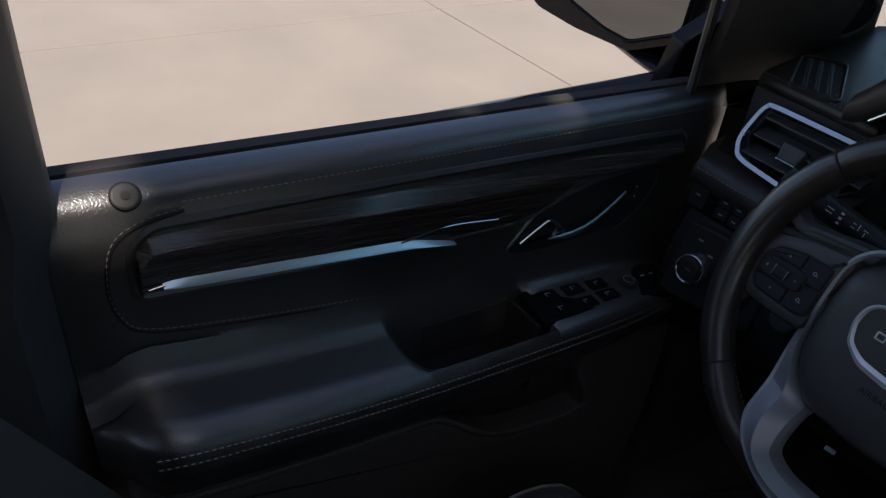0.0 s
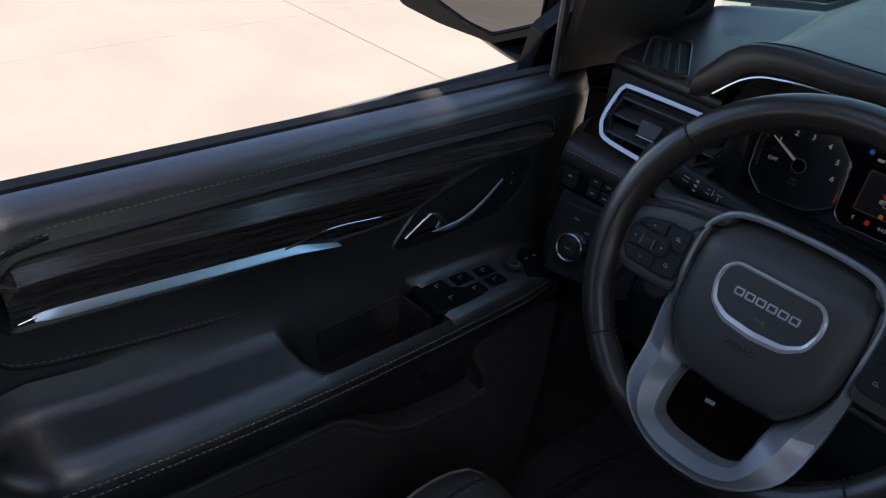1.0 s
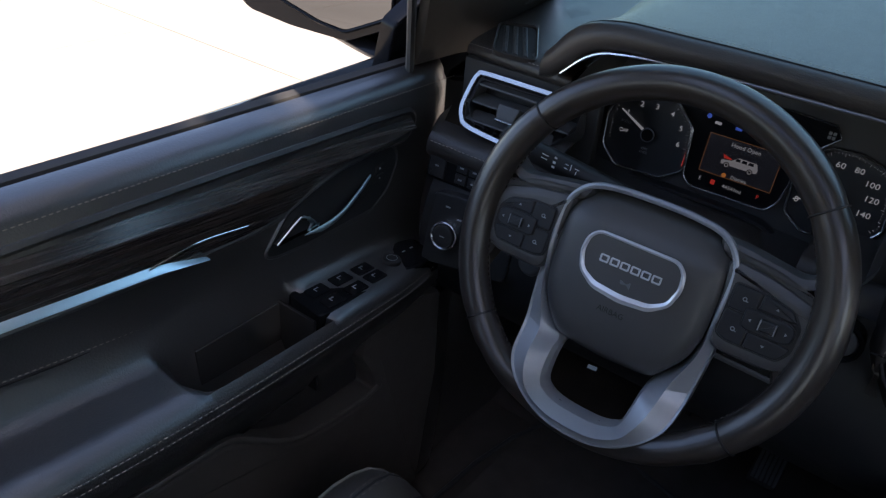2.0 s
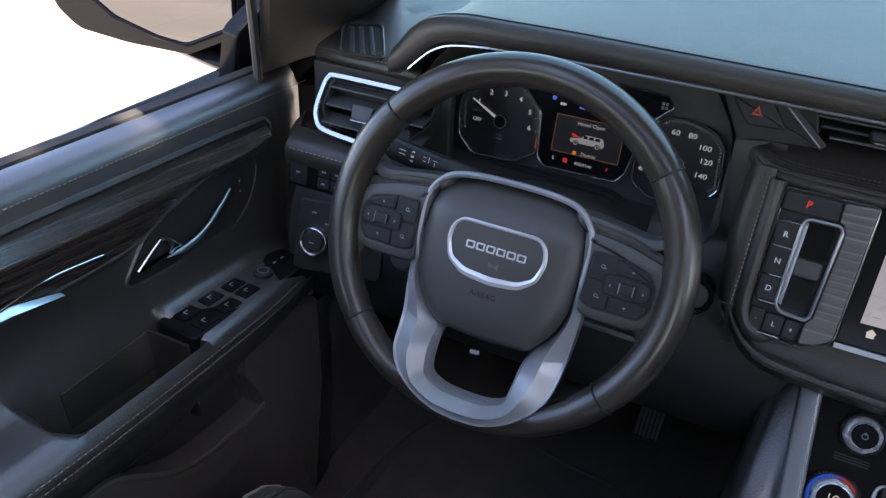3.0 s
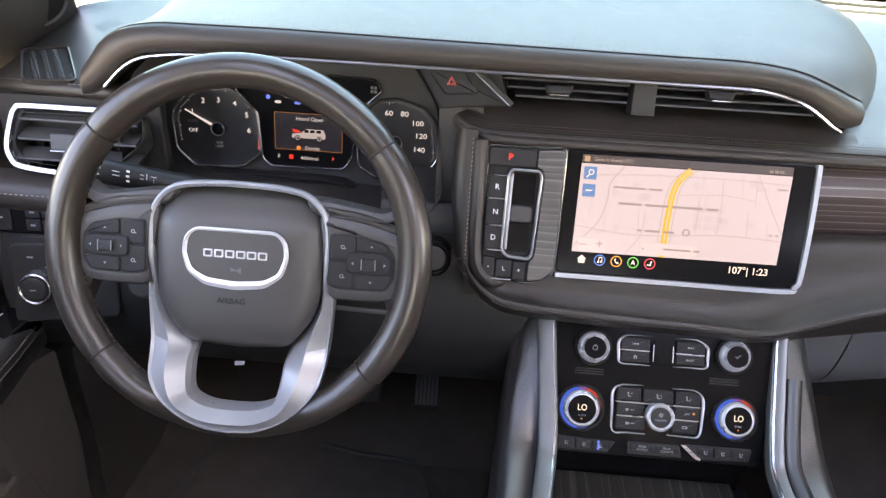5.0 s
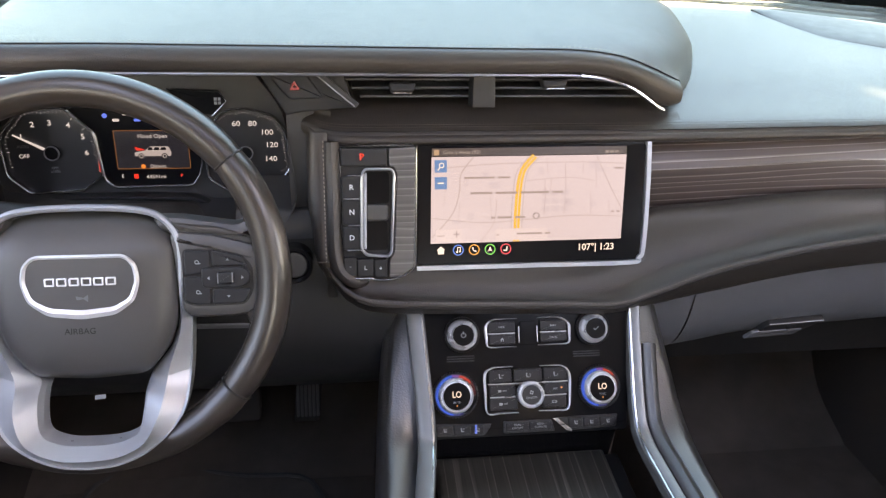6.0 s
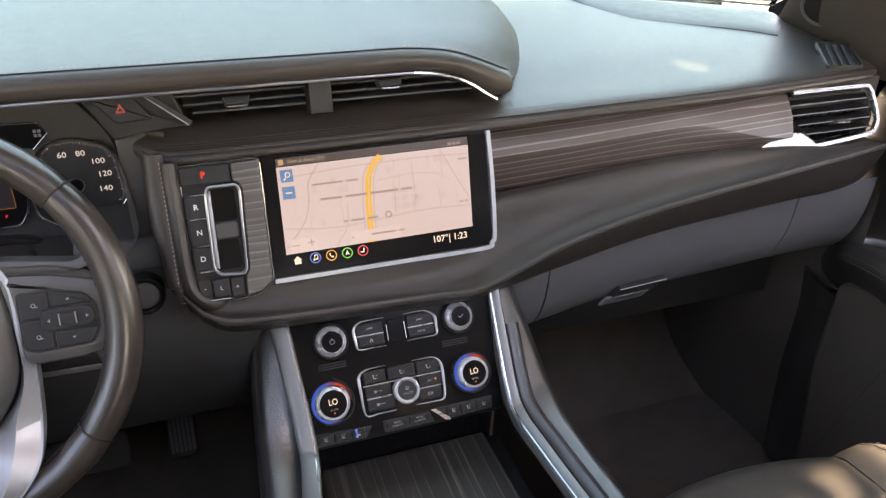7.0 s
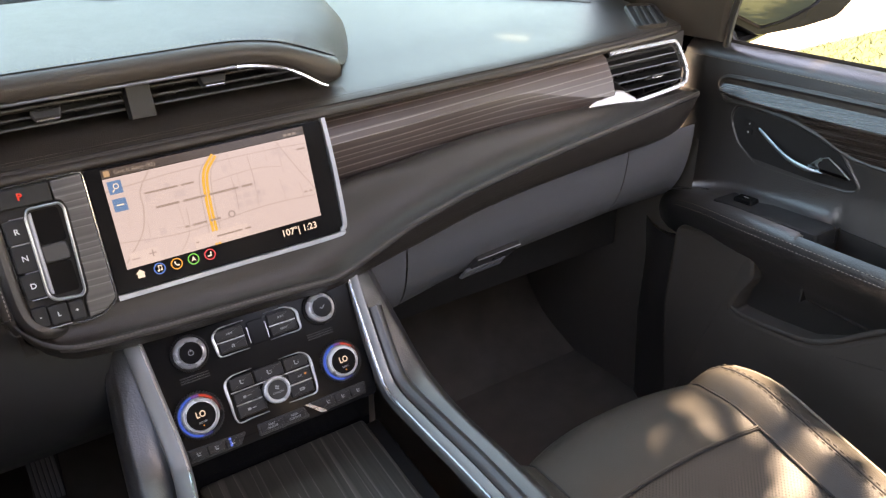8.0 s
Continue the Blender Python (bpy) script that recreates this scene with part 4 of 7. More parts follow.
        u0 = side * 0.129
        roller = part("roller", plate(rect(0.0150, 0.0115, 0.003, u0, -0.0015), M, 0.002, 0.0080, 0.0022), KEYBLACK, sp)
        for e in (-1, 1):
            part("roller_edge", plate(rect(0.0012, 0.0105, 0.0003, u0 + e * 0.0066, -0.0015), M, 0.004, 0.0078, 0.0004), DULLMETAL, roller)
        for u, v, turn in ((0.131, 0.0155, 0), (0.131, -0.0195, 2), (0.1135, -0.0015, 1 * side), (0.1445, -0.0015, -1 * side)):
            hh = 0.0050 if abs(v) < 0.002 else 0.0026
            c, q = math.cos(turn * math.pi / 2), math.sin(turn * math.pi / 2)
            sheet([(side * u + (x * c - y * q), v + (x * q + y * c)) for x, y in ((-0.0017, -0.0009), (0.0017, -0.0009), (0.0, 0.0013))], M, hh, "print", GREYPRINT, sp)
        for u, v in ((0.103, 0.0135), (0.103, -0.0150)):
            part("print", band(circle(0.0020, side * u, v, 14), circle(0.0013, side * u, v, 14), M, 0.0022, 0.0026), GREYPRINT, sp)
            sheet(rect(0.0036, 0.0008, 0, side * u + 0.0016, v - 0.0014), M, 0.0026, "print", GREYPRINT, sp)
    # silver lower spoke with its window
    half_o = [(0.0, -0.178), (0.025, -0.1755), (0.047, -0.167), (0.064, -0.155), (0.079, -0.139), (0.087, -0.122), (0.091, -0.085), (0.0935, -0.046), (0.092, -0.030), (0.089, 0.0), (0.084, 0.03)]
    half_i = [(0.0, -0.1560), (0.020, -0.1550), (0.034, -0.151), (0.0425, -0.144), (0.0455, -0.127), (0.0468, -0.110), (0.050, -0.097), (0.070, -0.071), (0.078, -0.045), (0.079, -0.02), (0.074, 0.03)]
    rows = []
    for po, pi in zip(smooth([(*p, 0) for p in half_o], 5), smooth([(*p, 0) for p in half_i], 5)):
        lift = -0.010 + 0.029 * soft((-0.090 - po.y) / 0.065)
        at = lambda k, h: (po.x + (pi.x - po.x) * k, po.y + (pi.y - po.y) * k, lift + h)
        rows.append([at(0, -0.020), at(0, -0.003), at(0.06, -0.005), at(0.50, 0.0045), at(0.92, -0.011), at(1.0, -0.020), at(1.0, -0.034)])
    full = [[M @ Vector((-x, y, h)) for x, y, h in q] for q in reversed(rows[1:])] + [[M @ Vector(p) for p in q] for q in rows]
    part("lower_spoke", loft(full), SPOKESILVER, o, "satin silver lower spoke", sharp=15)
    # airbag cover and its silver surround
    cov = [(0.0, 0.0625), (0.045, 0.061), (0.069, 0.054), (0.081, 0.034), (0.0825, 0.0), (0.081, -0.042), (0.072, -0.067), (0.051, -0.0935), (0.0, -0.0975)]
    poly = rounded(cov + [(-x, y) for x, y in reversed(cov[1:-1])], 0.010, 4)
    rows = [[M @ Vector((x, y, h)) for x, y in poly] for h in (-0.035, -0.012)]
    for k in np.linspace(1.0, 0.04, 16):
        h = 0.007 * (1 - k ** 4) - 0.006 * max(0.0, (k - 0.86) / 0.14) ** 2
        rows.append([M @ Vector((x * k, (y + 0.015) * k - 0.015, h - 0.016 * soft(((y + 0.015) * k - 0.037) / 0.045) - 0.010 * soft((-0.055 - (y + 0.015) * k) / 0.06))) for x, y in poly])
    part("airbag_cover", loft(rows, close_v=True, caps=True), COVERSKIN, o, "smooth black airbag cover", sharp=50)
    sur = smooth([(*p, 0) for p in [(-0.0840, -0.052), (-0.0862, -0.03), (-0.0875, 0.0), (-0.0870, 0.025), (-0.082, 0.044), (-0.066, 0.0590), (-0.04, 0.0645), (0, 0.0660), (0.04, 0.0645), (0.066, 0.0590), (0.082, 0.044), (0.0870, 0.025), (0.0875, 0.0), (0.0862, -0.03), (0.0840, -0.052)]], 6)
    part("cover_trim", sweep([M @ Vector((p.x, p.y, -0.005 - 0.012 * soft((-0.005 - p.y) / 0.05))) for p in sur], ring(0.0034, 0.005, 8), up=M.to_3x3() @ Vector((0, 0, 1))), SATIN, o)
    bo = rounded([(-0.040, 0.028), (0.040, 0.028), (0.050, 0.019), (0.0525, 0.003), (0.047, -0.016), (0.030, -0.0285), (0.0, -0.0320), (-0.030, -0.0285), (-0.047, -0.016), (-0.0525, 0.003), (-0.050, 0.019)], 0.006)
    bi = rounded([(-0.039, 0.0245), (0.039, 0.0245), (0.046, 0.0175), (0.048, 0.003), (0.0425, -0.013), (0.028, -0.021), (0.0, -0.0235), (-0.028, -0.021), (-0.0425, -0.013), (-0.048, 0.003), (-0.046, 0.0175)], 0.005)
    bo, bi = [(x, y - 0.004) for x, y in bo], [(x, y - 0.004) for x, y in bi]
    part("badge_ring", band(bo, bi, M, 0.000, 0.0080, 0.0016), RINGSILVER, o, "chrome badge surround")
    part("badge_plate", plate(bi, M, 0.0, 0.0072), COVERSKIN, o)
    # plain raised blocks in place of the maker's mark
    for k in range(6):
        cx = -0.0265 + 0.0107 * k
        blk = rounded([(cx - 0.0045, -0.0046), (cx + 0.0045, -0.0046), (cx + 0.0045, 0.0030), (cx - 0.0045, 0.0030)], 0.0014)
        part("badge_block", band(blk, inset(blk, 0.0015), M, 0.0070, 0.0088, 0.0002), RINGSILVER, o)
    sheet(rounded([(-0.005, -0.008), (0.002, -0.010), (0.006, -0.007), (0.006, -0.014), (0.002, -0.011), (-0.004, -0.012)], 0.001), M @ Matrix.Translation((0, -0.006, 0)), 0.0078, "horn_mark", GREYPLASTIC, o)
    letters("cover_lettering", "AIRBAG", 0.0080, M, o, SOFTBLACK, -0.003, -0.0475, 0.0068, 0.0006)
    part("hub", plate(circle(0.052), M, -0.10, -0.03, 0.01), SOFTBLACK, o)
    return o


steering_wheel()

# steering column, stalk and start button
col = thing("steering_column", "black plastic steering column shroud with stalk", "steering column")
CM = axes((-0.451, 0.035, 1.355), (1, 0, 0), (0, math.sin(radians(22.5)), math.cos(radians(22.5))))
part("shroud", plate(rounded([(-0.075, -0.06), (0.075, -0.06), (0.085, 0.02), (0.06, 0.055), (-0.06, 0.055), (-0.085, 0.02)], 0.02), CM, -0.22, -0.03, 0.02), PLASTIC, col)
a, b = Vector((-0.50, 0.085, 1.390)), Vector((-0.650, 0.070, 1.418))
part("column_mark", plate(rect(0.012, 0.005, 0.001), axes((-0.496, 0.085, 1.158), (1, 0, 0.1), (0, 0.6, 1)), 0, 0.001), WHITEPRINT, col)
stalk = part("stalk", sweep(smooth([a, a * 0.6 + b * 0.4, b], 5), ring(0.013, 0.013, 16)), KEYBLACK, col)
SM = axes(a, (b - a) * -1, (0, 0.45, 1))
for u, v, w, h in ((0.060, 0.004, 0.007, 0.0010), (0.060, 0.0, 0.0010, 0.006), (0.067, 0.003, 0.0010, 0.009), (0.072, 0.004, 0.005, 0.0010), (0.072, 0.0, 0.005, 0.0010), (0.086, 0.0, 0.0045, 0.0035), (0.086, 0.005, 0.0045, 0.0030), (0.086, -0.005, 0.0045, 0.0030), (0.098, 0.003, 0.010, 0.0012), (0.098, -0.001, 0.010, 0.0012), (0.115, 0.004, 0.005, 0.003), (0.117, -0.003, 0.006, 0.002)):
    ang = math.asin(max(-0.9, min(0.9, v / 0.0132)))
    sheet(rect(w * 0.75, h * 0.7, 0, -u, v), SM, 0.0133 * math.cos(ang) + 0.0004, "print", WHITEPRINT, stalk)
sb = thing("start_button", "round black start button beside the column", "button")
SBM = axes((-0.268, 0.112, 1.312), (1, 0, 0), (0.0, 0.2, 1))
part("collar", band(circle(0.021), circle(0.016), SBM, -0.02, 0.003, 0.002), GLOSSBLACK, sb)
part("cap", plate(circle(0.0155), SBM, -0.01, 0.002, 0.003), PLASTIC, sb)

# ---- dials ----
cl = thing("instrument_cluster", "dark instrument cluster with dials and a colour display", "instrument cluster")
part("backing", plate(rect(0.37, 0.150, 0.02, 0.0, 0.008), DIALS, -0.014, -0.006), SOFTBLACK, cl)
WHITELIT = glow("white_backlight", (0.85, 0.9, 1.0), 0.75)
BLUELIT = glow("blue_backlight", (0.08, 0.2, 1.0), 1.1)
ORANGELIT = glow("orange_backlight", (1.0, 0.35, 0.08), 0.9)


def facet(poly, r=0.006):
    return rounded(poly, r)


def dial(poly, cx, cy, r, marks, needle, name, reach):
    shape = facet(poly)
    g = part(name, plate(shape, DIALS, -0.008, -0.003), DIALFACE, cl)
    part("bezel", band(inset(shape, -0.0026), shape, DIALS, -0.006, 0.004, 0.0010), FRAMEMETAL, g)
    n = 44
    for k in range(n + 1):
        a = radians(reach[0] - (reach[0] - reach[1]) * k / n)
        c, s = math.cos(a), math.sin(a)
        rr = 1.0
        for p, q in zip(poly, poly[1:] + poly[:1]):
            e, d = Vector((q[0] - p[0], q[1] - p[1])), Vector((p[0] - cx, p[1] - cy))
            den = c * e.y - s * e.x
            if abs(den) > 1e-9:
                t = (d.x * e.y - d.y * e.x) / den
                if t > 0:
                    rr = min(rr, t)
        rr -= 0.003
        l = 0.0034 if k % 4 == 0 else 0.0018
        q = [(cx + (rr - l * e) * c + w * s, cy + (rr - l * e) * s - w * c) for e, w in ((0, 0.00018), (0, -0.00018), (1, -0.00018), (1, 0.00018))]
        sheet(q, DIALS, -0.0024, "tick", WHITELIT, g)
    for txt, x, y in marks:
        letters("numeral", txt, 0.0092, DIALS, g, WHITELIT, x, y, -0.0024, bold=0.0001, wide=1.15)
    a = radians(needle)
    c, s = math.cos(a), math.sin(a)
    q = [(cx + e * c - w * s, cy + e * s + w * c) for e, w in ((0.004, 0.0019), (0.004, -0.0019), (r * 0.92, -0.0007), (r * 0.92, 0.0007))]
    part("needle", plate(q, DIALS, 0.0, 0.0012), WHITELIT, g)
    part("hub", plate(circle(0.0085, cx, cy), DIALS, -0.002, 0.004, 0.002), GLOSSBLACK, g)
    part("hub_ring", band(circle(0.0090, cx, cy), circle(0.0078, cx, cy), DIALS, 0.002, 0.0046, 0.0004), DULLMETAL, g)
    return g


TACH = [(-0.1400, 0.0540), (-0.0930, 0.0560), (-0.0620, 0.0280), (-0.0570, -0.0260), (-0.0690, -0.0340), (-0.0820, -0.0440), (-0.1430, -0.0475), (-0.1660, -0.0255), (-0.1690, 0.0140), (-0.1655, 0.0260)]
SPEED = [(0.0865, 0.0442), (0.0960, 0.0520), (0.1211, 0.0545), (0.1536, 0.0449), (0.1665, 0.0277), (0.1712, -0.0193), (0.1553, -0.0396), (0.0955, -0.0480), (0.0720, -0.0320), (0.0690, 0.0100)]
tach = dial(TACH, -0.112, 0.002, 0.052, [(t, x + 0.45, y) for t, x, y in (("1", -0.596, 0.021), ("2", -0.581, 0.036), ("3", -0.561, 0.038), ("4", -0.540, 0.035), ("5", -0.525, 0.021), ("6", -0.523, 0.001))], 152, "tachometer", (200, -25))
sheet([(-0.0608, -0.004), (-0.0596, -0.004), (-0.0600, -0.0235), (-0.0612, -0.0235)], DIALS, -0.0022, "red_zone", RED, tach)
letters("off_mark", "OFF", 0.007, DIALS, tach, WHITELIT, -0.146, -0.003, -0.0024)
letters("auto_mark", "AUTO", 0.005, DIALS, tach, GREYPRINT, -0.146, 0.009, -0.0024)
letters("rpm_mark", "RPM\nx1000", 0.0045, DIALS, tach, GREYPRINT, -0.113, -0.020, -0.0024)
speedo = dial(SPEED, 0.118, 0.0, 0.050, [(t, x + 0.45, y) for t, x, y in (("60", -0.342, 0.036), ("80", -0.322, 0.036), ("100", -0.305, 0.025), ("120", -0.300, 0.009), ("140", -0.302, -0.009), ("0", -0.372, -0.016))], 200, "speedometer", (150, -30))
dshape = rounded([(-0.0865, 0.0565), (-0.0575, 0.0270), (-0.0530, -0.0310), (-0.0430, -0.0405), (0.0500, -0.0390), (0.0600, -0.0255), (0.0650, 0.0), (0.0600, 0.0560), (0.0300, 0.0640), (-0.0600, 0.0640)], 0.005)
dsp = part("display", plate(dshape, DIALS, -0.008, -0.0015), GLOSSBLACK, cl)
part("display_bezel", band(inset(dshape, -0.0022), dshape, DIALS, -0.006, 0.0045, 0.0008), FRAMEMETAL, cl)
win = rect(0.088, 0.0485, 0.001, 0.005, 0.0045)
part("warning_frame", band(win, inset(win, 0.0006), DIALS, -0.0015, -0.001), glow("frame_orange", (0.8, 0.36, 0.14), 0.38), dsp)
sheet(inset(win, 0.001), DIALS, -0.0012, "warning_field", glow("display_grey", (0.07, 0.07, 0.10), 0.22), dsp)
letters("warning_text", "Hood Open", 0.0072, DIALS, dsp, WHITELIT, 0.007, 0.0215, -0.0008)
letters("dismiss_text", "Dismiss", 0.0062, DIALS, dsp, WHITELIT, 0.010, -0.0165, -0.0008)
sheet(circle(0.0028, -0.008, -0.0165, 14), DIALS, -0.0008, "dismiss_mark", ORANGELIT, dsp)
VEH = glow("drawing_white", (0.72, 0.72, 0.78), 0.6)
sheet(rounded([(-0.0165, -0.0035), (0.0265, -0.0035), (0.0275, 0.0015), (0.0265, 0.0035), (-0.0040, 0.0035), (-0.0165, 0.0015)], 0.0015), DIALS, -0.0008, "vehicle_drawing", VEH, dsp)
sheet(rounded([(-0.0050, 0.0030), (0.0268, 0.0030), (0.0245, 0.0085), (0.0030, 0.0088)], 0.0012), DIALS, -0.0009, "vehicle_cabin", VEH, dsp)
sheet([(-0.0140, 0.0035), (-0.0045, 0.0040), (-0.0050, 0.0052), (-0.0160, 0.0085)], DIALS, -0.0007, "raised_hood", RED, dsp)
for x in (-0.0090, 0.0190):
    sheet(circle(0.0036, x, -0.0035, 16), DIALS, -0.0006, "drawn_wheel", GLOSSBLACK, dsp)
    part("drawn_rim", band(circle(0.0026, x, -0.0035, 16), circle(0.0016, x, -0.0035, 16), DIALS, -0.0007, -0.0004), VEH, dsp)
for x0, x1 in ((-0.0005, 0.0055), (0.0065, 0.0135), (0.0145, 0.0215)):
    sheet([(x0, 0.0042), (x1, 0.0042), (x1 - 0.0006, 0.0076), (x0 + 0.0016, 0.0076)], DIALS, -0.0006, "drawn_window", GLOSSBLACK, dsp)
letters("odometer_text", "44541mi", 0.0068, DIALS, dsp, WHITELIT, 0.006, -0.030, -0.0008)
letters("fuel_text", "E", 0.0065, DIALS, dsp, WHITELIT, -0.034, -0.029, -0.0008)
letters("gear_text", "P", 0.0065, DIALS, dsp, RED, 0.037, -0.029, -0.0008)
sheet(rect(0.0055, 0.006, 0.001, -0.018, -0.029), DIALS, -0.0008, "fuel_mark", RED, dsp)
for k in range(6):
    sheet(circle(0.0030, -0.046, 0.047, 16) if k == 0 else rect(0.008, 0.0034, 0.001, -0.046 + 0.0125 * k, 0.049 - 0.0075 * (k % 2)), DIALS, -0.0008, "telltale", BLUELIT if k in (0, 3) else WHITELIT, dsp)
info = part("side_display", plate(rounded([(0.030, 0.079), (0.090, 0.0765), (0.0985, 0.0647), (0.0815, 0.048), (0.060, 0.050)], 0.003), DIALS, -0.006, 0.001, 0.001), GLOSSBLACK, cl)
part("side_edge", sweep([DIALS @ Vector((x, y, 0.002)) for x, y in ((0.030, 0.0795), (0.0905, 0.0770), (0.0992, 0.0647), (0.0815, 0.0472))], ring(0.0010, 0.0010, 6)), FRAMEMETAL, cl)
for k in range(2):
    for j in range(2):
        sheet(rect(0.0034, 0.0036, 0.0005, 0.0865 + 0.0045 * j, 0.0625 + 0.0048 * k), DIALS, 0.0016, "telltale", GREYPRINT, info)

lip = smooth([(x, y, 0) for x, y in ((-0.188, -0.060), (-0.172, -0.071), (-0.145, -0.0625), (-0.113, -0.0555), (-0.053, -0.0525), (0.038, -0.0545), (0.062, -0.060), (0.086, -0.0725), (0.150, -0.0705), (0.179, -0.051))], 5)
part("cluster_lip", sweep([DIALS @ Vector((p.x, p.y, 0.004)) for p in lip], ring(0.0045, 0.010, 10), up=DIALS.to_3x3() @ Vector((0, 0, 1))), KEYBLACK, cl)

# ---- centre screen pod ----
pod = thing("screen_pod", "leather-wrapped screen housing in the middle of the dash", "screen housing")
part("pod_back", plate(rounded([(-0.236, 0.060), (0.137, 0.060), (0.137, -0.082), (-0.236, -0.09)], 0.01), SCREEN, -0.05, -0.008), PLASTIC, pod)
rim = smooth([(*p, 0) for p in [(-0.2225, 0.060), (-0.2220, 0.0), (-0.2215, -0.055), (-0.2165, -0.078), (-0.203, -0.0905), (-0.180, -0.094)]], 6)
part("left_cheek", sweep([SCREEN @ Vector((p.x, p.y, -0.030 * soft((p.x + 0.205) / 0.025))) for p in rim], ring(0.0085, 0.011, 12), up=SCREEN.to_3x3() @ Vector((0, 0, 1))), DASHSKIN, pod)
rows = []
for v, u in zip(np.linspace(0.070, -0.115, 18), np.interp(np.linspace(0.070, -0.115, 18), (-0.115, -0.07, -0.032, -0.013, 0.03, 0.07), (-0.222, -0.2415, -0.244, -0.248, -0.2485, -0.247))):
    back = -0.03 * soft((-0.068 - v) / 0.045)
    rows.append([SCREEN @ Vector((p[0], p[1], p[2] + back)) for p in ((-0.2265, v, 0.0025), (-0.231, v, 0.0045), ((u - 0.231) / 2, v, 0.004), (u + 0.003, v, 0.001), (u, v, -0.006), (u - 0.004, v, -0.05), (u - 0.006, v, -0.13))])
part("left_side", loft(rows), DASHSKIN, pod, sharp=60)
part("side_seam", sweep([SCREEN @ Vector((-0.2288, v, 0.0038)) for v in np.linspace(0.062, -0.069, 12)], ring(0.0010, 0.0010, 6), up=(0, -1, 0.3)), SOFTBLACK, pod)
part("side_seam", sweep([SCREEN @ Vector((u, -0.0695, 0.0044)) for u in (-0.2425, -0.236, -0.2288)], ring(0.0008, 0.0008, 6), up=(0, -1, 0.3)), SOFTBLACK, pod)
stitches([SCREEN @ Vector((-0.2312, v, 0.0046)) for v in np.linspace(0.062, -0.069, 40)], pod, SCREEN.to_3x3() @ Vector((0, 0, 1)), 0.0030, 0.0018, 0.0005)
rows = []
for x in np.linspace(-0.247, 0.78, 60):
    y, z = ease(PADX, PADY, x), ease(PADX, PADZ, x)
    rows.append(smooth([(x, y + 0.007, z + 0.0002), (x, y - 0.0025, z - 0.005), (x, y - 0.0005, z - 0.012), (x, y + 0.025, z - 0.0145)], 4))
part("top_lip", loft(rows), DASHSKIN, pod)

scr = thing("touch_screen", "wide glossy touch screen showing a pale road map", "touch screen")
glass = rounded([(-0.129, 0.056), (0.130, 0.056), (0.126, -0.076), (-0.132, -0.076)], 0.004)
part("glass", plate(glass, SCREEN, -0.008, 0.0, 0.001), GLOSSBLACK, scr)
trim_path = [(0.133, 0.058, 0), (0.1325, 0.0, 0), (0.129, -0.062, 0), (0.124, -0.074, 0), (0.112, -0.0795, 0), (0.0, -0.0795, 0), (-0.132, -0.0795, 0)]
part("screen_trim", sweep([SCREEN @ p for p in smooth(trim_path, 6)], [(-0.003, -0.004), (0.003, -0.004), (0.0024, 0.003), (-0.0024, 0.003)], up=SCREEN.to_3x3() @ Vector((0, 0, 1))), SATIN, scr, "satin metal edge strip")
LITMAP = glow("map_paper", (0.74, 0.715, 0.83), 0.95)
LITBAR = glow("map_bar", (0.10, 0.085, 0.085), 0.7)
LITROAD = glow("map_grey", (0.64, 0.60, 0.66), 0.85)
LITMAIN = glow("map_yellow", (0.95, 0.60, 0.08), 1.0)
LITTEXT = glow("map_text", (0.46, 0.42, 0.47), 0.85)
LITBLUE = glow("map_blue", (0.12, 0.33, 0.75), 0.9)
LITFIELD = glow("map_field", (0.69, 0.67, 0.79), 0.92)
LITWHITE = glow("map_white", (1.0, 0.95, 0.92), 1.1)
S1, S2, S3, S4 = 0.0004, 0.0008, 0.0012, 0.0016
mapq = [(-0.1145, 0.043), (0.107, 0.044), (0.1025, -0.0515), (-0.1165, -0.0525)]
sheet(mapq, SCREEN, S1, "map", LITMAP, scr)
sheet([(-0.1145, 0.0435), (0.107, 0.0445), (0.107, 0.0535), (-0.114, 0.0525)], SCREEN, S1, "status_bar", LITBAR, scr)


def road(pts, w, material, h, name="road"):
    pts = [Vector((*p, 0)) for p in pts]
    q = smooth(pts, 6)
    L, Rr = [], []
    for i, p in enumerate(q):
        d = (q[min(i + 1, len(q) - 1)] - q[max(i - 1, 0)]).normalized()
        L.append((p.x - d.y * w, p.y + d.x * w))
        Rr.append((p.x + d.y * w, p.y - d.x * w))
    rows = [[SCREEN @ Vector((*a, h)), SCREEN @ Vector((*b, h))] for a, b in zip(L, Rr)]
    part(name, loft(rows), material, scr)


road([(-0.115, -0.046), (-0.092, -0.020), (-0.084, 0.004), (-0.082, 0.024), (-0.068, 0.043)], 0.0007, LITROAD, S2)
road([(-0.115, 0.030), (-0.04, 0.035), (0.05, 0.036), (0.1065, 0.034)], 0.0005, LITROAD, S2)
road([(0.072, 0.043), (0.088, 0.01), (0.104, -0.02)], 0.0005, LITROAD, S2)
road([(-0.116, -0.024), (-0.05, -0.030), (0.04, -0.024), (0.104, -0.026)], 0.0005, LITROAD, S2)
road([(-0.008, 0.016), (0.04, 0.019), (0.07, 0.015)], 0.0004, LITROAD, S2)
road([(0.035, -0.022), (0.037, 0.010), (0.036, 0.034)], 0.0004, LITROAD, S2)
road([(0.012, -0.022), (0.014, 0.008)], 0.0004, LITROAD, S2)
road([(-0.06, -0.051), (-0.045, -0.03), (-0.042, -0.005)], 0.0004, LITROAD, S2)
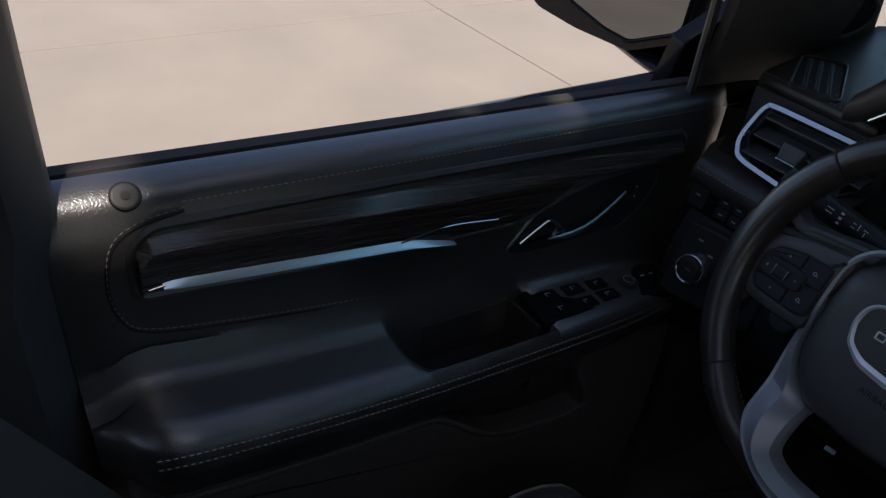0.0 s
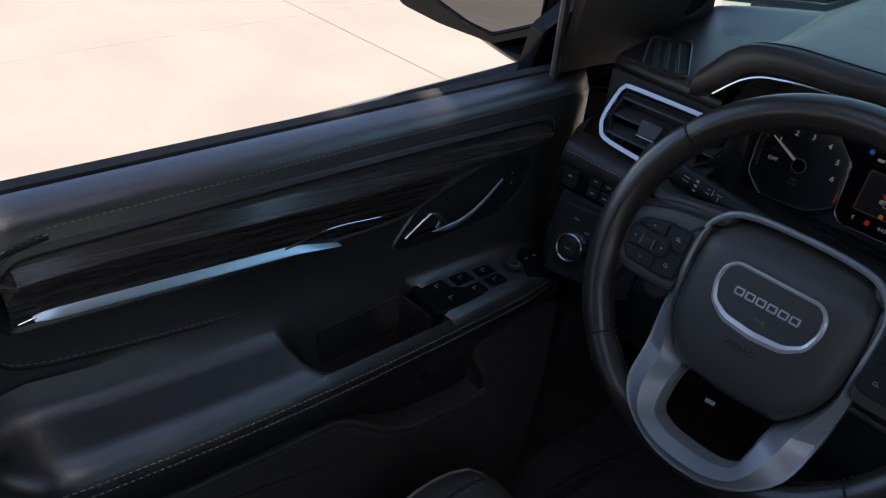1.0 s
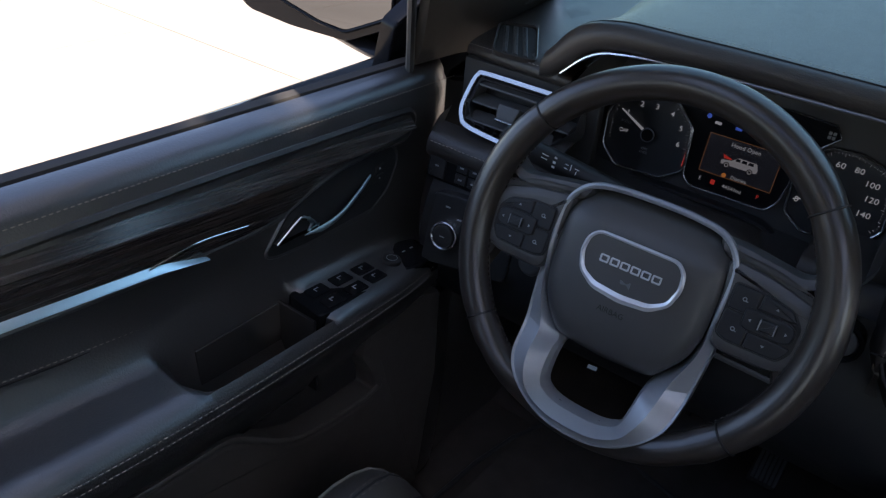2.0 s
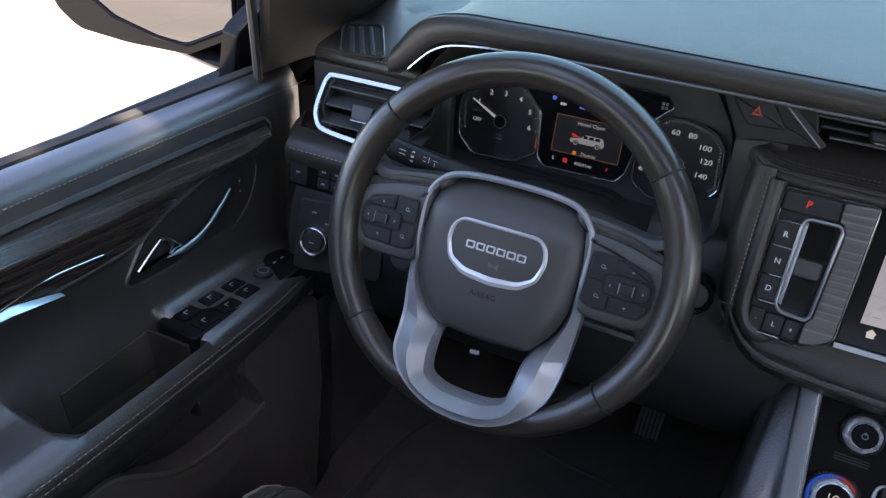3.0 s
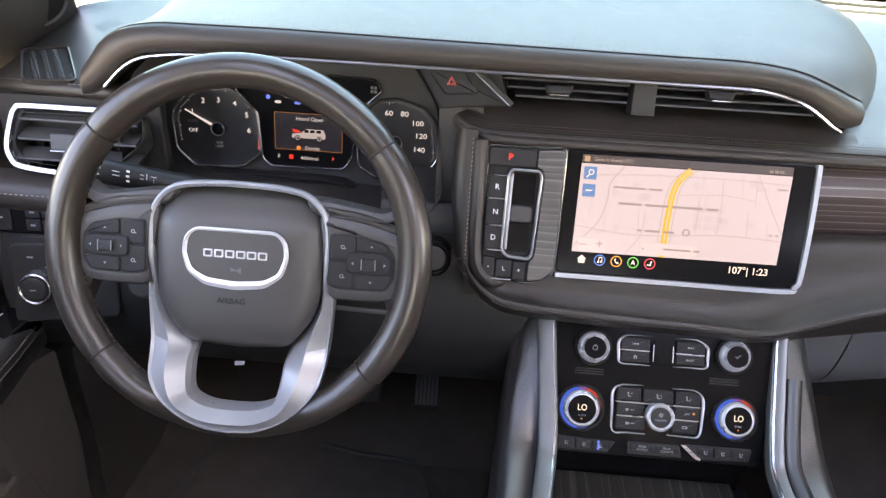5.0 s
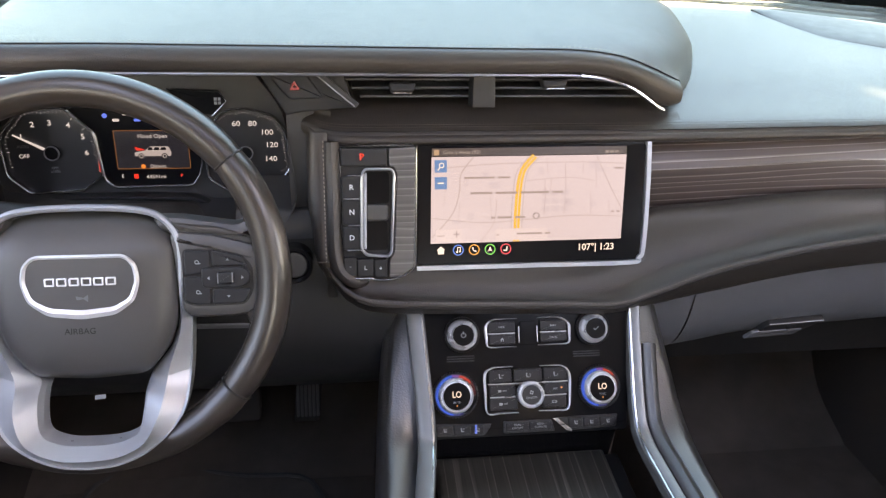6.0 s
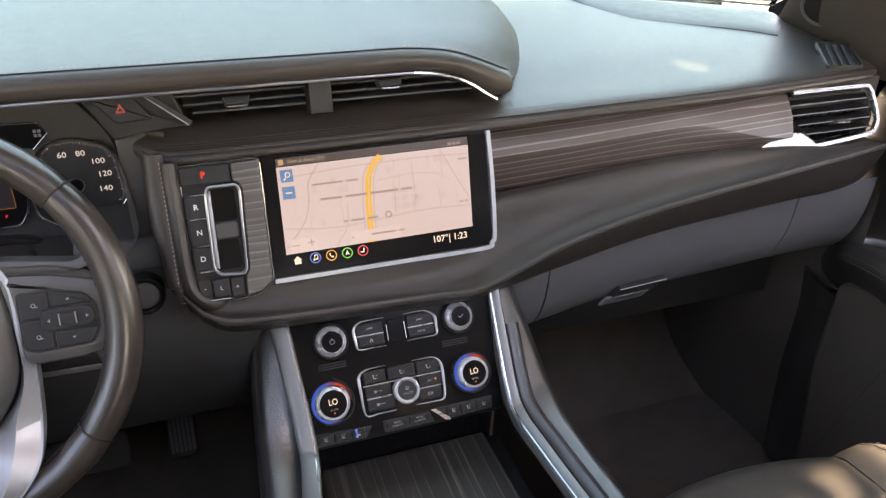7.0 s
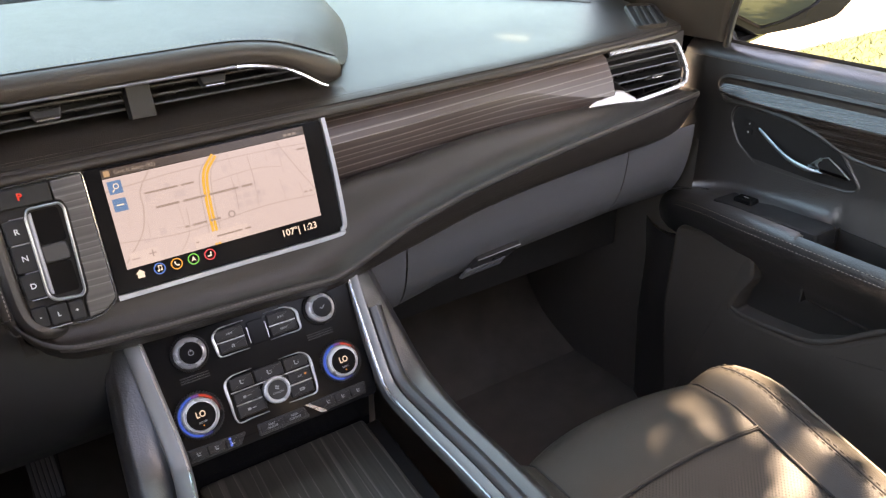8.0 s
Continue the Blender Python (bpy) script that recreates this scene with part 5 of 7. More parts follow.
for k in range(9):
    x, y = 0.014 + 0.011 * (k % 3), -0.016 + 0.009 * (k // 3)
    sheet(rect(0.008, 0.006, 0, x, y), SCREEN, S2, "block", LITFIELD, scr)
rnd = random.Random(4)
for k in range(26):
    x, y = rnd.uniform(-0.105, 0.09), rnd.uniform(-0.030, 0.036)
    if abs(x + 0.015) < 0.016:
        continue
    if k % 2:
        sheet(rect(rnd.uniform(0.004, 0.014), rnd.uniform(0.003, 0.008), 0, x, y), SCREEN, S2, "block", LITFIELD, scr)
    else:
        a = rnd.choice((0.05, 1.5, 1.62, -0.08))
        l = rnd.uniform(0.012, 0.035)
        q0, q1 = (x, y), (min(0.1, x + l * math.cos(a)), max(-0.034, min(0.041, y + l * math.sin(a))))
        road([q0, ((q0[0] + q1[0]) / 2 + 0.0004, (q0[1] + q1[1]) / 2), q1], 0.00022, LITROAD, S2)
part("position_marker", band(circle(0.0040, 0.0030, -0.0235, 20), circle(0.0026, 0.0030, -0.0235, 20), SCREEN, 0.0012, 0.0021), LITTEXT, scr)
for dx in (-0.0062, 0.0062):
    road([(0.001 + dx, 0.043), (-0.013 + dx, 0.026), (-0.018 + dx, -0.005), (-0.020 + dx, -0.051)], 0.0005, LITROAD, S2)
road([(0.001, 0.0435), (-0.013, 0.026), (-0.018, -0.005), (-0.020, -0.052)], 0.0034, LITMAIN, S3, "highway")
road([(0.001, 0.0435), (-0.013, 0.026), (-0.018, -0.005), (-0.020, -0.052)], 0.0004, LITMAP, S4, "highway_line")
LITNAME = glow("map_name_print", (0.46, 0.41, 0.43), 0.85)
# place names on the map: plain bars, one a word, by word lengths
for words, size, x, y in (((10, 4), 0.0073, -0.053, 0.020), ((6, 6, 8, 3), 0.0086, -0.019, 0.003), ((1, 4, 3), 0.0082, -0.029, -0.0245), ((9, 2), 0.0068, 0.000, -0.043), ((1,), 0.006, -0.041, -0.044), ((1, 1), 0.007, 0.095, -0.020), ((3,), 0.007, 0.098, 0.029)):
    cw = size * 0.47
    left = x - cw * (sum(words) + len(words) - 1) / 2
    for n in words:
        sheet(rect(n * cw, size * 0.28, 0.0004, left + n * cw / 2, y), SCREEN, 0.0020, "map_name_bar", LITNAME, scr)
        left += (n + 1) * cw
sheet(rect(0.060, 0.013, 0.001, -0.014, -0.0435), SCREEN, 0.0018, "street_card", glow("card", (0.80, 0.77, 0.87), 0.95), scr)
for y, r in ((0.033, 0), (0.0145, 1)):
    b = part("map_button", plate(rect(0.0135, 0.0135, 0.001, -0.1045, y), SCREEN, 0, 0.001), LITBLUE, scr)
    if r:
        sheet(rect(0.007, 0.0014, 0, -0.1045, y), SCREEN, 0.0014, "dots", LITWHITE, b)
    else:
        part("lens", band(circle(0.003, -0.1035, y + 0.001, 16), circle(0.002, -0.1035, y + 0.001, 16), SCREEN, 0.001, 0.0013), LITWHITE, b)
        sheet([(-0.1085, y - 0.004), (-0.1075, y - 0.005), (-0.1052, y - 0.0022), (-0.1060, y - 0.0014)], SCREEN, 0.0013, "lens_grip", LITWHITE, b)
sheet(rect(0.030, 0.014, 0.001, -0.096, -0.0435), SCREEN, 0.0018, "zoom_card", glow("card_two", (0.80, 0.77, 0.87), 0.95), scr)
letters("zoom_marks", "\u2013  +", 0.016, SCREEN, scr, LITTEXT, -0.096, -0.0430, 0.0022)
letters("radio_text", "Give It Away (92)", 0.0058, SCREEN, scr, glow("dim_text", (0.60, 0.57, 0.57), 0.9), -0.102, 0.048, S3, align="LEFT")
sheet(rect(0.006, 0.006, 0.001, -0.109, 0.048), SCREEN, S3, "station_mark", glow("warm_mark", (0.8, 0.6, 0.4), 0.7), scr)
for k in range(3):
    sheet(rect(0.0045, 0.0028, 0, 0.084 + 0.0055 * k, 0.0475), SCREEN, S3, "signal_mark", glow("grey_mark", (0.55, 0.52, 0.52), 0.6), scr)
letters("clock_text", "107°| 1:23", 0.0105, SCREEN, scr, LITWHITE, 0.073, -0.0605, S2, bold=0.0002)
sheet([(-0.110, -0.0600), (-0.105, -0.0555), (-0.100, -0.0600), (-0.1015, -0.0600), (-0.1015, -0.0645), (-0.1085, -0.0645), (-0.1085, -0.0600)], SCREEN, S2, "home_mark", LITWHITE, scr)
for x, c in ((-0.0855, (0.03, 0.2, 0.9)), (-0.0675, (0.95, 0.45, 0.05)), (-0.0495, (0.10, 0.75, 0.12)), (-0.0315, (0.9, 0.08, 0.12))):
    i = part("app_ring", band(circle(0.0062, x, -0.0602, 28), circle(0.0049, x, -0.0602, 28), SCREEN, 0.0002, 0.0008), glow("app_colour", c, 1.0), scr)
    y = -0.0602
    if c[2] > 0.5:
        marks = [rect(0.0008, 0.0052, 0, x - 0.0008, y + 0.0004), rect(0.0008, 0.0052, 0, x + 0.0024, y + 0.0008), rect(0.0040, 0.0011, 0, x + 0.0008, y + 0.0030), circle(0.0012, x - 0.0014, y - 0.0020, 12), circle(0.0012, x + 0.0018, y - 0.0016, 12)]
    elif c[1] > 0.6:
        marks = [[(x, y + 0.0034), (x - 0.0026, y - 0.0026), (x, y - 0.0012), (x + 0.0026, y - 0.0026)]]
    elif c[1] > 0.3:
        marks = [rounded([(x - 0.0024, y + 0.0024), (x - 0.0010, y + 0.0032), (x - 0.0004, y + 0.0016), (x - 0.0010, y + 0.0006), (x + 0.0004, y - 0.0010), (x + 0.0016, y - 0.0004), (x + 0.0030, y - 0.0014), (x + 0.0020, y - 0.0028), (x - 0.0002, y - 0.0022), (x - 0.0020, y)], 0.0004)]
    else:
        marks = [rounded([(x + 0.0006, y + 0.0030), (x + 0.0022, y + 0.0030), (x + 0.0016, y - 0.0010), (x + 0.0002, y - 0.0010)], 0.0005), rounded([(x - 0.0030, y - 0.0006), (x + 0.0016, y - 0.0010), (x + 0.0014, y - 0.0024), (x - 0.0028, y - 0.0020)], 0.0005)]
    for q in marks:
        sheet(q, SCREEN, S2, "app_mark", LITWHITE, i)

# gear selector buttons
sel = thing("gear_selector", "column of black gear buttons with a chrome frame", "gear selector")
selp = rounded([(-0.2145, 0.056), (-0.131, 0.057), (-0.1335, -0.078), (-0.148, -0.0885), (-0.165, -0.092), (-0.206, -0.088), (-0.2155, -0.078)], 0.006)
part("housing", plate(selp, SCREEN, -0.02, 0.002, 0.002), SOFTBLACK, sel)
part("housing_edge", band(inset(selp, -0.0006), inset(selp, 0.0016), SCREEN, -0.004, 0.0045, 0.001), FRAMEMETAL, sel)
part("wood_strip", plate(rounded([(-0.1615, 0.053), (-0.1325, 0.0545), (-0.1350, -0.076), (-0.1480, -0.0860), (-0.1635, -0.0885), (-0.1625, -0.0665), (-0.1575, -0.0610), (-0.1535, 0.026), (-0.1570, 0.0335), (-0.1615, 0.0340)], 0.003), SCREEN, 0.0, 0.0075, 0.0014), WOODPIECE, sel)
for txt, x0, x1, y0, y1 in (("P", -0.2128, -0.1632, 0.0345, 0.0535), ("R", -0.2125, -0.1920, 0.0000, 0.0235), ("N", -0.2125, -0.1920, -0.0288, -0.0012), ("D", -0.2125, -0.1930, -0.0555, -0.0302),
                            ("-", -0.2122, -0.1985, -0.0845, -0.0640), ("L", -0.1978, -0.1800, -0.0860, -0.0662), ("+", -0.1794, -0.1655, -0.0870, -0.0672)):
    cx, cy = (x0 + x1) / 2, (y0 + y1) / 2
    kb = part("gear_button", plate(rect(x1 - x0, y1 - y0, 0.0025, cx, cy), SCREEN, 0.0, 0.0085, 0.0014), FASCIABLACK, sel)
    letters("gear_letter", txt, 0.0095 if txt == "P" else 0.0078 if y0 > -0.06 else 0.0062, SCREEN, kb, RED if txt == "P" else WHITEPRINT, -0.1905 if txt == "P" else cx, cy, 0.0088, bold=0.0004 if txt == "P" else 0.00015)
fo = rounded([(-0.1885, 0.0325), (-0.158, 0.0322), (-0.1545, 0.0255), (-0.1590, -0.0608), (-0.1640, -0.0655), (-0.1885, -0.0632), (-0.1945, -0.0550), (-0.1925, 0.0240)], 0.005)
part("chrome_frame", band(fo, inset(fo, 0.0026), SCREEN, 0.002, 0.0110, 0.001), BRIGHT, sel)
for v0, v1, x in ((-0.0060, 0.0280, -0.1735), (-0.0575, -0.0260, -0.1760)):
    part("finger_well", plate(rect(0.024, v1 - v0, 0.004, x, (v0 + v1) / 2), SCREEN, 0.001, 0.0035), GLOSSBLACK, sel)
part("well_side", plate(rounded([(-0.1900, 0.0240), (-0.1855, 0.0280), (-0.1872, -0.0560), (-0.1915, -0.0540)], 0.002), SCREEN, 0.001, 0.0095, 0.002), SATIN, sel)
part("well_bridge", plate(rect(0.025, 0.0185, 0.005, -0.1750, -0.0160), SCREEN, 0.001, 0.0080, 0.0025), PLASTIC, sel)
for v, x0, x1 in ((0.0242, -0.206, -0.189), (-0.0006, -0.210, -0.194), (-0.0295, -0.206, -0.194), (-0.0565, -0.208, -0.190), (-0.0878, -0.211, -0.180)):
    part("chrome_dash", plate(rect(x1 - x0, 0.0013, 0.0004, (x0 + x1) / 2, v), SCREEN, 0.002, 0.0090, 0.0004), FRAMEMETAL, sel)

# ---- climate stack ----
st = thing("climate_panel", "gloss black climate panel with knobs and rows of buttons", "climate panel")
part("panel", plate(rounded([(-0.128, 0.066), (0.130, 0.066), (0.116, -0.088), (-0.118, -0.088)], 0.006), STACK, -0.02, 0.0, 0.002), GLOSSBLACK, st)


def power_mark(x, y, h, parent):
    part("face_mark", band(circle(0.0030, x, y, 20), circle(0.0024, x, y, 20), STACK, h - 0.0004, h), GREYPRINT, parent)
    sheet(rect(0.0008, 0.0030, 0, x, y + 0.0026), STACK, h + 0.0002, "face_mark", GREYPRINT, parent)


def tick_mark(x, y, h, parent):
    sheet([(x - 0.0032, y + 0.0002), (x - 0.0026, y + 0.0008), (x - 0.0008, y - 0.0010), (x + 0.0030, y + 0.0024), (x + 0.0035, y + 0.0018), (x - 0.0008, y - 0.0022)], STACK, h, "face_mark", GREYPRINT, parent)


def knob(x, y, r, word):
    k = part("knob", plate(circle(r * 0.62, x, y), STACK, 0.0, 0.013, 0.003), KEYBLACK, st)
    teeth = 48
    part("knurl", band([(x + (r if i % 2 else r * 0.93) * math.cos(math.pi * i / teeth), y + (r if i % 2 else r * 0.93) * math.sin(math.pi * i / teeth)) for i in range(2 * teeth)],
                       [(x + r * 0.86 * math.cos(math.pi * i / teeth), y + r * 0.86 * math.sin(math.pi * i / teeth)) for i in range(2 * teeth)], STACK, 0.0, 0.007, 0.001), KEYBLACK, k)
    lit = word in ("AUTO", "SYNC")
    prof = ((0.76, 0.009), (0.74, 0.0130), (0.70, 0.0150), (0.655, 0.0158), (0.62, 0.0150), (0.60, 0.0165), (0.57, 0.0168)) if lit else ((0.86, 0.004), (0.84, 0.0085), (0.78, 0.0115), (0.70, 0.0130), (0.655, 0.0135), (0.64, 0.0160), (0.60, 0.0172), (0.57, 0.0165))
    part("knob_ring", loft([[STACK @ Vector((px, py, h)) for px, py in circle(r * q, x, y, 48)] for q, h in prof], close_v=True), KNOBMETAL, k)
    part("knob_face", plate(circle(r * 0.58, x, y), STACK, 0.012, 0.0164), GLOSSBLACK, k)
    if lit:
        arcs = ((100, 262, (0.04, 0.16, 1.0), 0.85), (78, 100, (0.30, 0.16, 0.75), 0.6), (38, 78, (0.85, 0.10, 0.07), 0.65), (0, 38, (0.30, 0.10, 0.12), 0.35), (262, 292, (0.10, 0.14, 0.6), 0.4))
        for a0, a1, c, power in arcs:
            rows = [[STACK @ Vector((x + r * q * math.cos(radians(a)), y + r * q * math.sin(radians(a)), h)) for q, h in ((0.87, 0.004), (0.87, 0.0062), (0.77, 0.0100), (0.77, 0.004))] for a in np.linspace(a0, a1, 22)]
            part("glow_arc", loft(rows, close_v=True, caps=True), glow("arc_light", c, power), k)
        letters("setting_text", "LO", 0.0098, STACK, k, LOLIT, x, y + 0.0018, 0.0172, wide=0.85, bold=0.0002)
        letters("setting_word", word, 0.0032, STACK, k, GREYPRINT, x, y - 0.0068, 0.0170)
        sheet(circle(0.0009, x, y - 0.0105, 10), STACK, 0.0172, "lamp_dot", ORANGELIT, k)
    elif word == "power":
        power_mark(x, y, 0.0172, k)
    else:
        tick_mark(x, y, 0.0172, k)


KNOBMETAL = mat("knob_metal", (0.66, 0.67, 0.69), 0.28, metal=0.5, vary=0.04, rough_vary=0.05)
KEYLINE = mat("key_line_metal", (0.45, 0.45, 0.46), 0.30, metal=0.6, vary=0.05)
LOLIT = glow("lo_light", (1.0, 0.93, 0.86), 1.0)
knob(-0.079, 0.032, 0.0212, "power")
knob(0.078, 0.034, 0.0208, "tick")
knob(-0.089, -0.037, 0.0272, "AUTO")
knob(0.0825, -0.0355, 0.0260, "SYNC")


def icon(kind, x, y):
    """Small outline marks as printed on the keys, as lists of polygons."""
    tri = lambda cx, d: [(cx - d * 0.0013, y + 0.0014), (cx + d * 0.0013, y), (cx - d * 0.0013, y - 0.0014)]
    if kind == "back_skip":
        return [tri(x - 0.0008, -1), tri(x + 0.0022, -1), rect(0.0005, 0.0028, 0, x - 0.0029, y)]
    if kind == "next_skip":
        return [tri(x - 0.0022, 1), tri(x + 0.0008, 1), rect(0.0005, 0.0028, 0, x + 0.0029, y)]
    if kind == "home":
        return [[(x - 0.0024, y), (x, y + 0.0022), (x + 0.0024, y)], rect(0.0010, 0.0020, 0, x - 0.0012, y - 0.0012), rect(0.0010, 0.0020, 0, x + 0.0012, y - 0.0012)]
    if kind in ("face", "both", "feet"):
        head = circle(0.0010, x - 0.0012, y + 0.0018, 10)
        back = [(x - 0.0020, y + 0.0008), (x - 0.0008, y + 0.0008), (x - 0.0002, y - 0.0016), (x + 0.0022, y - 0.0016), (x + 0.0022, y - 0.0024), (x - 0.0012, y - 0.0024)]
        puff = {"face": [rect(0.0024, 0.0006, 0, x + 0.0026, y + 0.0012)], "feet": [rect(0.0006, 0.0022, 0, x + 0.0032, y - 0.0006)], "both": [rect(0.0024, 0.0006, 0, x + 0.0026, y + 0.0012), rect(0.0006, 0.0018, 0, x + 0.0034, y - 0.0010)]}[kind]
        return [head, back] + puff
    if kind in ("front_clear", "rear_clear"):
        fan = [(x - 0.0056, y + 0.0012), (x - 0.0014, y + 0.0012), (x - 0.0022, y - 0.0012), (x - 0.0048, y - 0.0012)] if kind == "front_clear" else rect(0.0040, 0.0026, 0, x - 0.0034, y)
        return [fan, rect(0.0046, 0.0007, 0, x + 0.0024, y), rect(0.0006, 0.0034, 0, x - 0.0034, y - 0.0004)]
    if kind == "air_loop":
        return [rect(0.0050, 0.0007, 0, x, y + 0.0012), rect(0.0050, 0.0007, 0, x, y - 0.0012), rect(0.0007, 0.0030, 0, x - 0.0026, y), tri(x + 0.0026, 1)]
    if kind == "seat":
        return [[(x - 0.0018, y + 0.0024), (x - 0.0008, y + 0.0024), (x - 0.0001, y - 0.0008), (x + 0.0022, y - 0.0008), (x + 0.0022, y - 0.0020), (x - 0.0012, y - 0.0020)], rect(0.0005, 0.0018, 0, x + 0.0008, y + 0.0012), rect(0.0005, 0.0018, 0, x + 0.0020, y + 0.0012)]
    return []


def keys(cells, frames=(), marks=()):
    for pts in frames:
        path = smooth([STACK @ Vector((x, y, 0.0045)) for x, y in pts], 4)
        wide = np.interp(np.linspace(0, 1, len(path)), [0, 0.3, 0.45, 0.55, 0.7, 1], [0.3, 0.6, 1.15, 1.15, 0.6, 0.3])
        rows = []
        for i, p in enumerate(path):
            d = (path[min(i + 1, len(path) - 1)] - path[max(i - 1, 0)]).normalized()
            nn = STACK.to_3x3() @ Vector((0, 0, 1))
            sd = d.cross(nn)
            rows.append([p + sd * (a * wide[i]) + nn * h for a, h in ((-0.0013, -0.004), (-0.0013, 0.0), (0.0, 0.0008), (0.0013, 0.0), (0.0013, -0.004))])
        part("key_frame", loft(rows, close_v=True, caps=True), RINGSILVER, st)
    for (x0, y0, x1, y1), mark in zip(cells, marks):
        k = part("key", plate(rect(x1 - x0, y1 - y0, 0.0015, (x0 + x1) / 2, (y0 + y1) / 2), STACK, 0.0, 0.0042, 0.0012), KEYDARK, st)
        cx, cy = (x0 + x1) / 2, (y0 + y1) / 2
        if mark.isupper():
            letters("print", mark, 0.0036, STACK, k, GREYPRINT, cx, cy, 0.0044)
        for q in icon(mark, cx, cy):
            sheet(q, STACK, 0.0045, "print", GREYPRINT, k)


def line(x0, y0, x1, y1):
    """Thin bright divider between two rows of keys."""
    part("divider", plate([(x0, y0 - 0.0005), (x1, y1 - 0.0005), (x1, y1 + 0.0005), (x0, y0 + 0.0005)], STACK, 0.0, 0.0048), KEYLINE, st)


keys([(-0.048, 0.0325, -0.016, 0.0455), (-0.047, 0.0185, -0.016, 0.0305)], [[(-0.0131, 0.0485), (-0.030, 0.0485), (-0.0430, 0.0475), (-0.0505, 0.040), (-0.0500, 0.026), (-0.0478, 0.0165), (-0.030, 0.0158), (-0.0146, 0.0155)]], ["back_skip", "home"])
keys([(0.014, 0.0325, 0.046, 0.0455), (0.014, 0.0195, 0.046, 0.0305)], [[(0.0115, 0.0485), (0.025, 0.0487), (0.0385, 0.0478), (0.0490, 0.0400), (0.0495, 0.028), (0.0478, 0.0176), (0.030, 0.0168), (0.0116, 0.0164)]], ["next_skip", "BACK"])
line(-0.048, 0.0315, -0.016, 0.0315)
line(0.014, 0.0315, 0.046, 0.0315)
part("blank_key", plate(rect(0.020, 0.028, 0.002, 0.0, 0.031), STACK, 0.0, 0.003, 0.001), GLOSSBLACK, st)
for x in (-0.0115, 0.0105):
    part("divider", plate(rect(0.0012, 0.019, 0.0003, x, 0.030), STACK, 0.0, 0.0045), FRAMEMETAL, st)
keys([(-0.049, -0.0255, -0.022, -0.0105), (-0.020, -0.0255, 0.014, -0.0105), (0.016, -0.0255, 0.044, -0.0105), (-0.049, -0.0415, -0.018, -0.0285), (0.016, -0.0415, 0.044, -0.0285), (-0.049, -0.057, -0.016, -0.043), (0.014, -0.057, 0.042, -0.043)],
     [[(-0.0203, -0.0072), (-0.034, -0.0074), (-0.0455, -0.0085), (-0.0535, -0.0155), (-0.0538, -0.036), (-0.0520, -0.0598), (-0.036, -0.0608), (-0.0153, -0.0609)],
      [(0.0125, -0.0080), (0.028, -0.0080), (0.0395, -0.0092), (0.0470, -0.0180), (0.0470, -0.038), (0.0445, -0.0585), (0.0300, -0.0605), (0.0091, -0.0600)]],
     ["face", "both", "feet", "front_clear", "A/C", "rear_clear", "air_loop"])
line(-0.050, -0.0270, 0.045, -0.0270)
line(-0.048, -0.0422, -0.018, -0.0422)
line(0.015, -0.0422, 0.043, -0.0422)
fan = part("fan_knob", plate(circle(0.0150, -0.001, -0.040), STACK, 0.0, 0.008, 0.002), KEYBLACK, st)
rim_o = [(-0.001 + (0.0158 if i % 2 else 0.0150) * math.cos(math.pi * i / 36), -0.040 + (0.0158 if i % 2 else 0.0150) * math.sin(math.pi * i / 36)) for i in range(72)]
rim_i = [(-0.001 + 0.0112 * math.cos(math.pi * i / 36), -0.040 + 0.0112 * math.sin(math.pi * i / 36)) for i in range(72)]
part("fan_ring", band(rim_o, rim_i, STACK, 0.0, 0.0120, 0.0012), KNOBMETAL, fan)
part("fan_face", plate(circle(0.0112, -0.001, -0.040), STACK, 0.006, 0.0126), KEYBLACK, fan)
letters("print", "ON/OFF", 0.0036, STACK, fan, GREYPRINT, -0.001, -0.0432, 0.0128)
for k in range(4):
    a = k * math.pi / 2 + 0.4
    sheet(circle(0.0010, -0.001 + 0.0017 * math.cos(a), -0.0372 + 0.0017 * math.sin(a), 10), STACK, 0.0130, "print", GREYPRINT, fan)
sheet(circle(0.0012, 0.037, -0.034, 10), STACK, 0.0048, "lamp_dot", ORANGELIT, st)
for poly in ([(-0.1145, -0.0695), (-0.0470, -0.0725), (-0.0560, -0.0850), (-0.1140, -0.0840)], [(0.0300, -0.0690), (0.1045, -0.0685), (0.1020, -0.0825), (0.0480, -0.0845)]):
    part("key_strip", plate(rounded(poly, 0.002), STACK, 0.0, 0.0022, 0.0008), KEYBLACK, st)
keys([(-0.112, -0.0825, -0.093, -0.0712), (-0.092, -0.0828, -0.073, -0.0718), (-0.072, -0.0835, -0.057, -0.0725)], marks=["seat", "seat", "seat"])
part("key_shelf", plate(rounded([(-0.0335, -0.0705), (0.0235, -0.0705), (0.0275, -0.0840), (-0.0335, -0.0840)], 0.002), STACK, 0.0, 0.0030, 0.001), KEYBLACK, st)
keys([(-0.031, -0.082, -0.004, -0.0715), (-0.003, -0.082, 0.023, -0.0715)], marks=["REAR\nON/OFF", "REAR\nCLIMATE"])
keys([(0.044, -0.0815, 0.061, -0.070), (0.062, -0.0815, 0.081, -0.070), (0.082, -0.0815, 0.101, -0.070)], marks=["seat", "seat", "seat"])
part("slot_edge", sweep([STACK @ Vector((x, y, 0.003)) for x, y in ((-0.115, -0.0865), (-0.1155, -0.0820))], ring(0.0008, 0.0010, 6)), FRAMEMETAL, st)
for k in range(3):
    sheet(circle(0.0016, -0.0665, -0.0735 - 0.0036 * k, 10), STACK, 0.0048, "seat_lamp", BLUELIT, st)
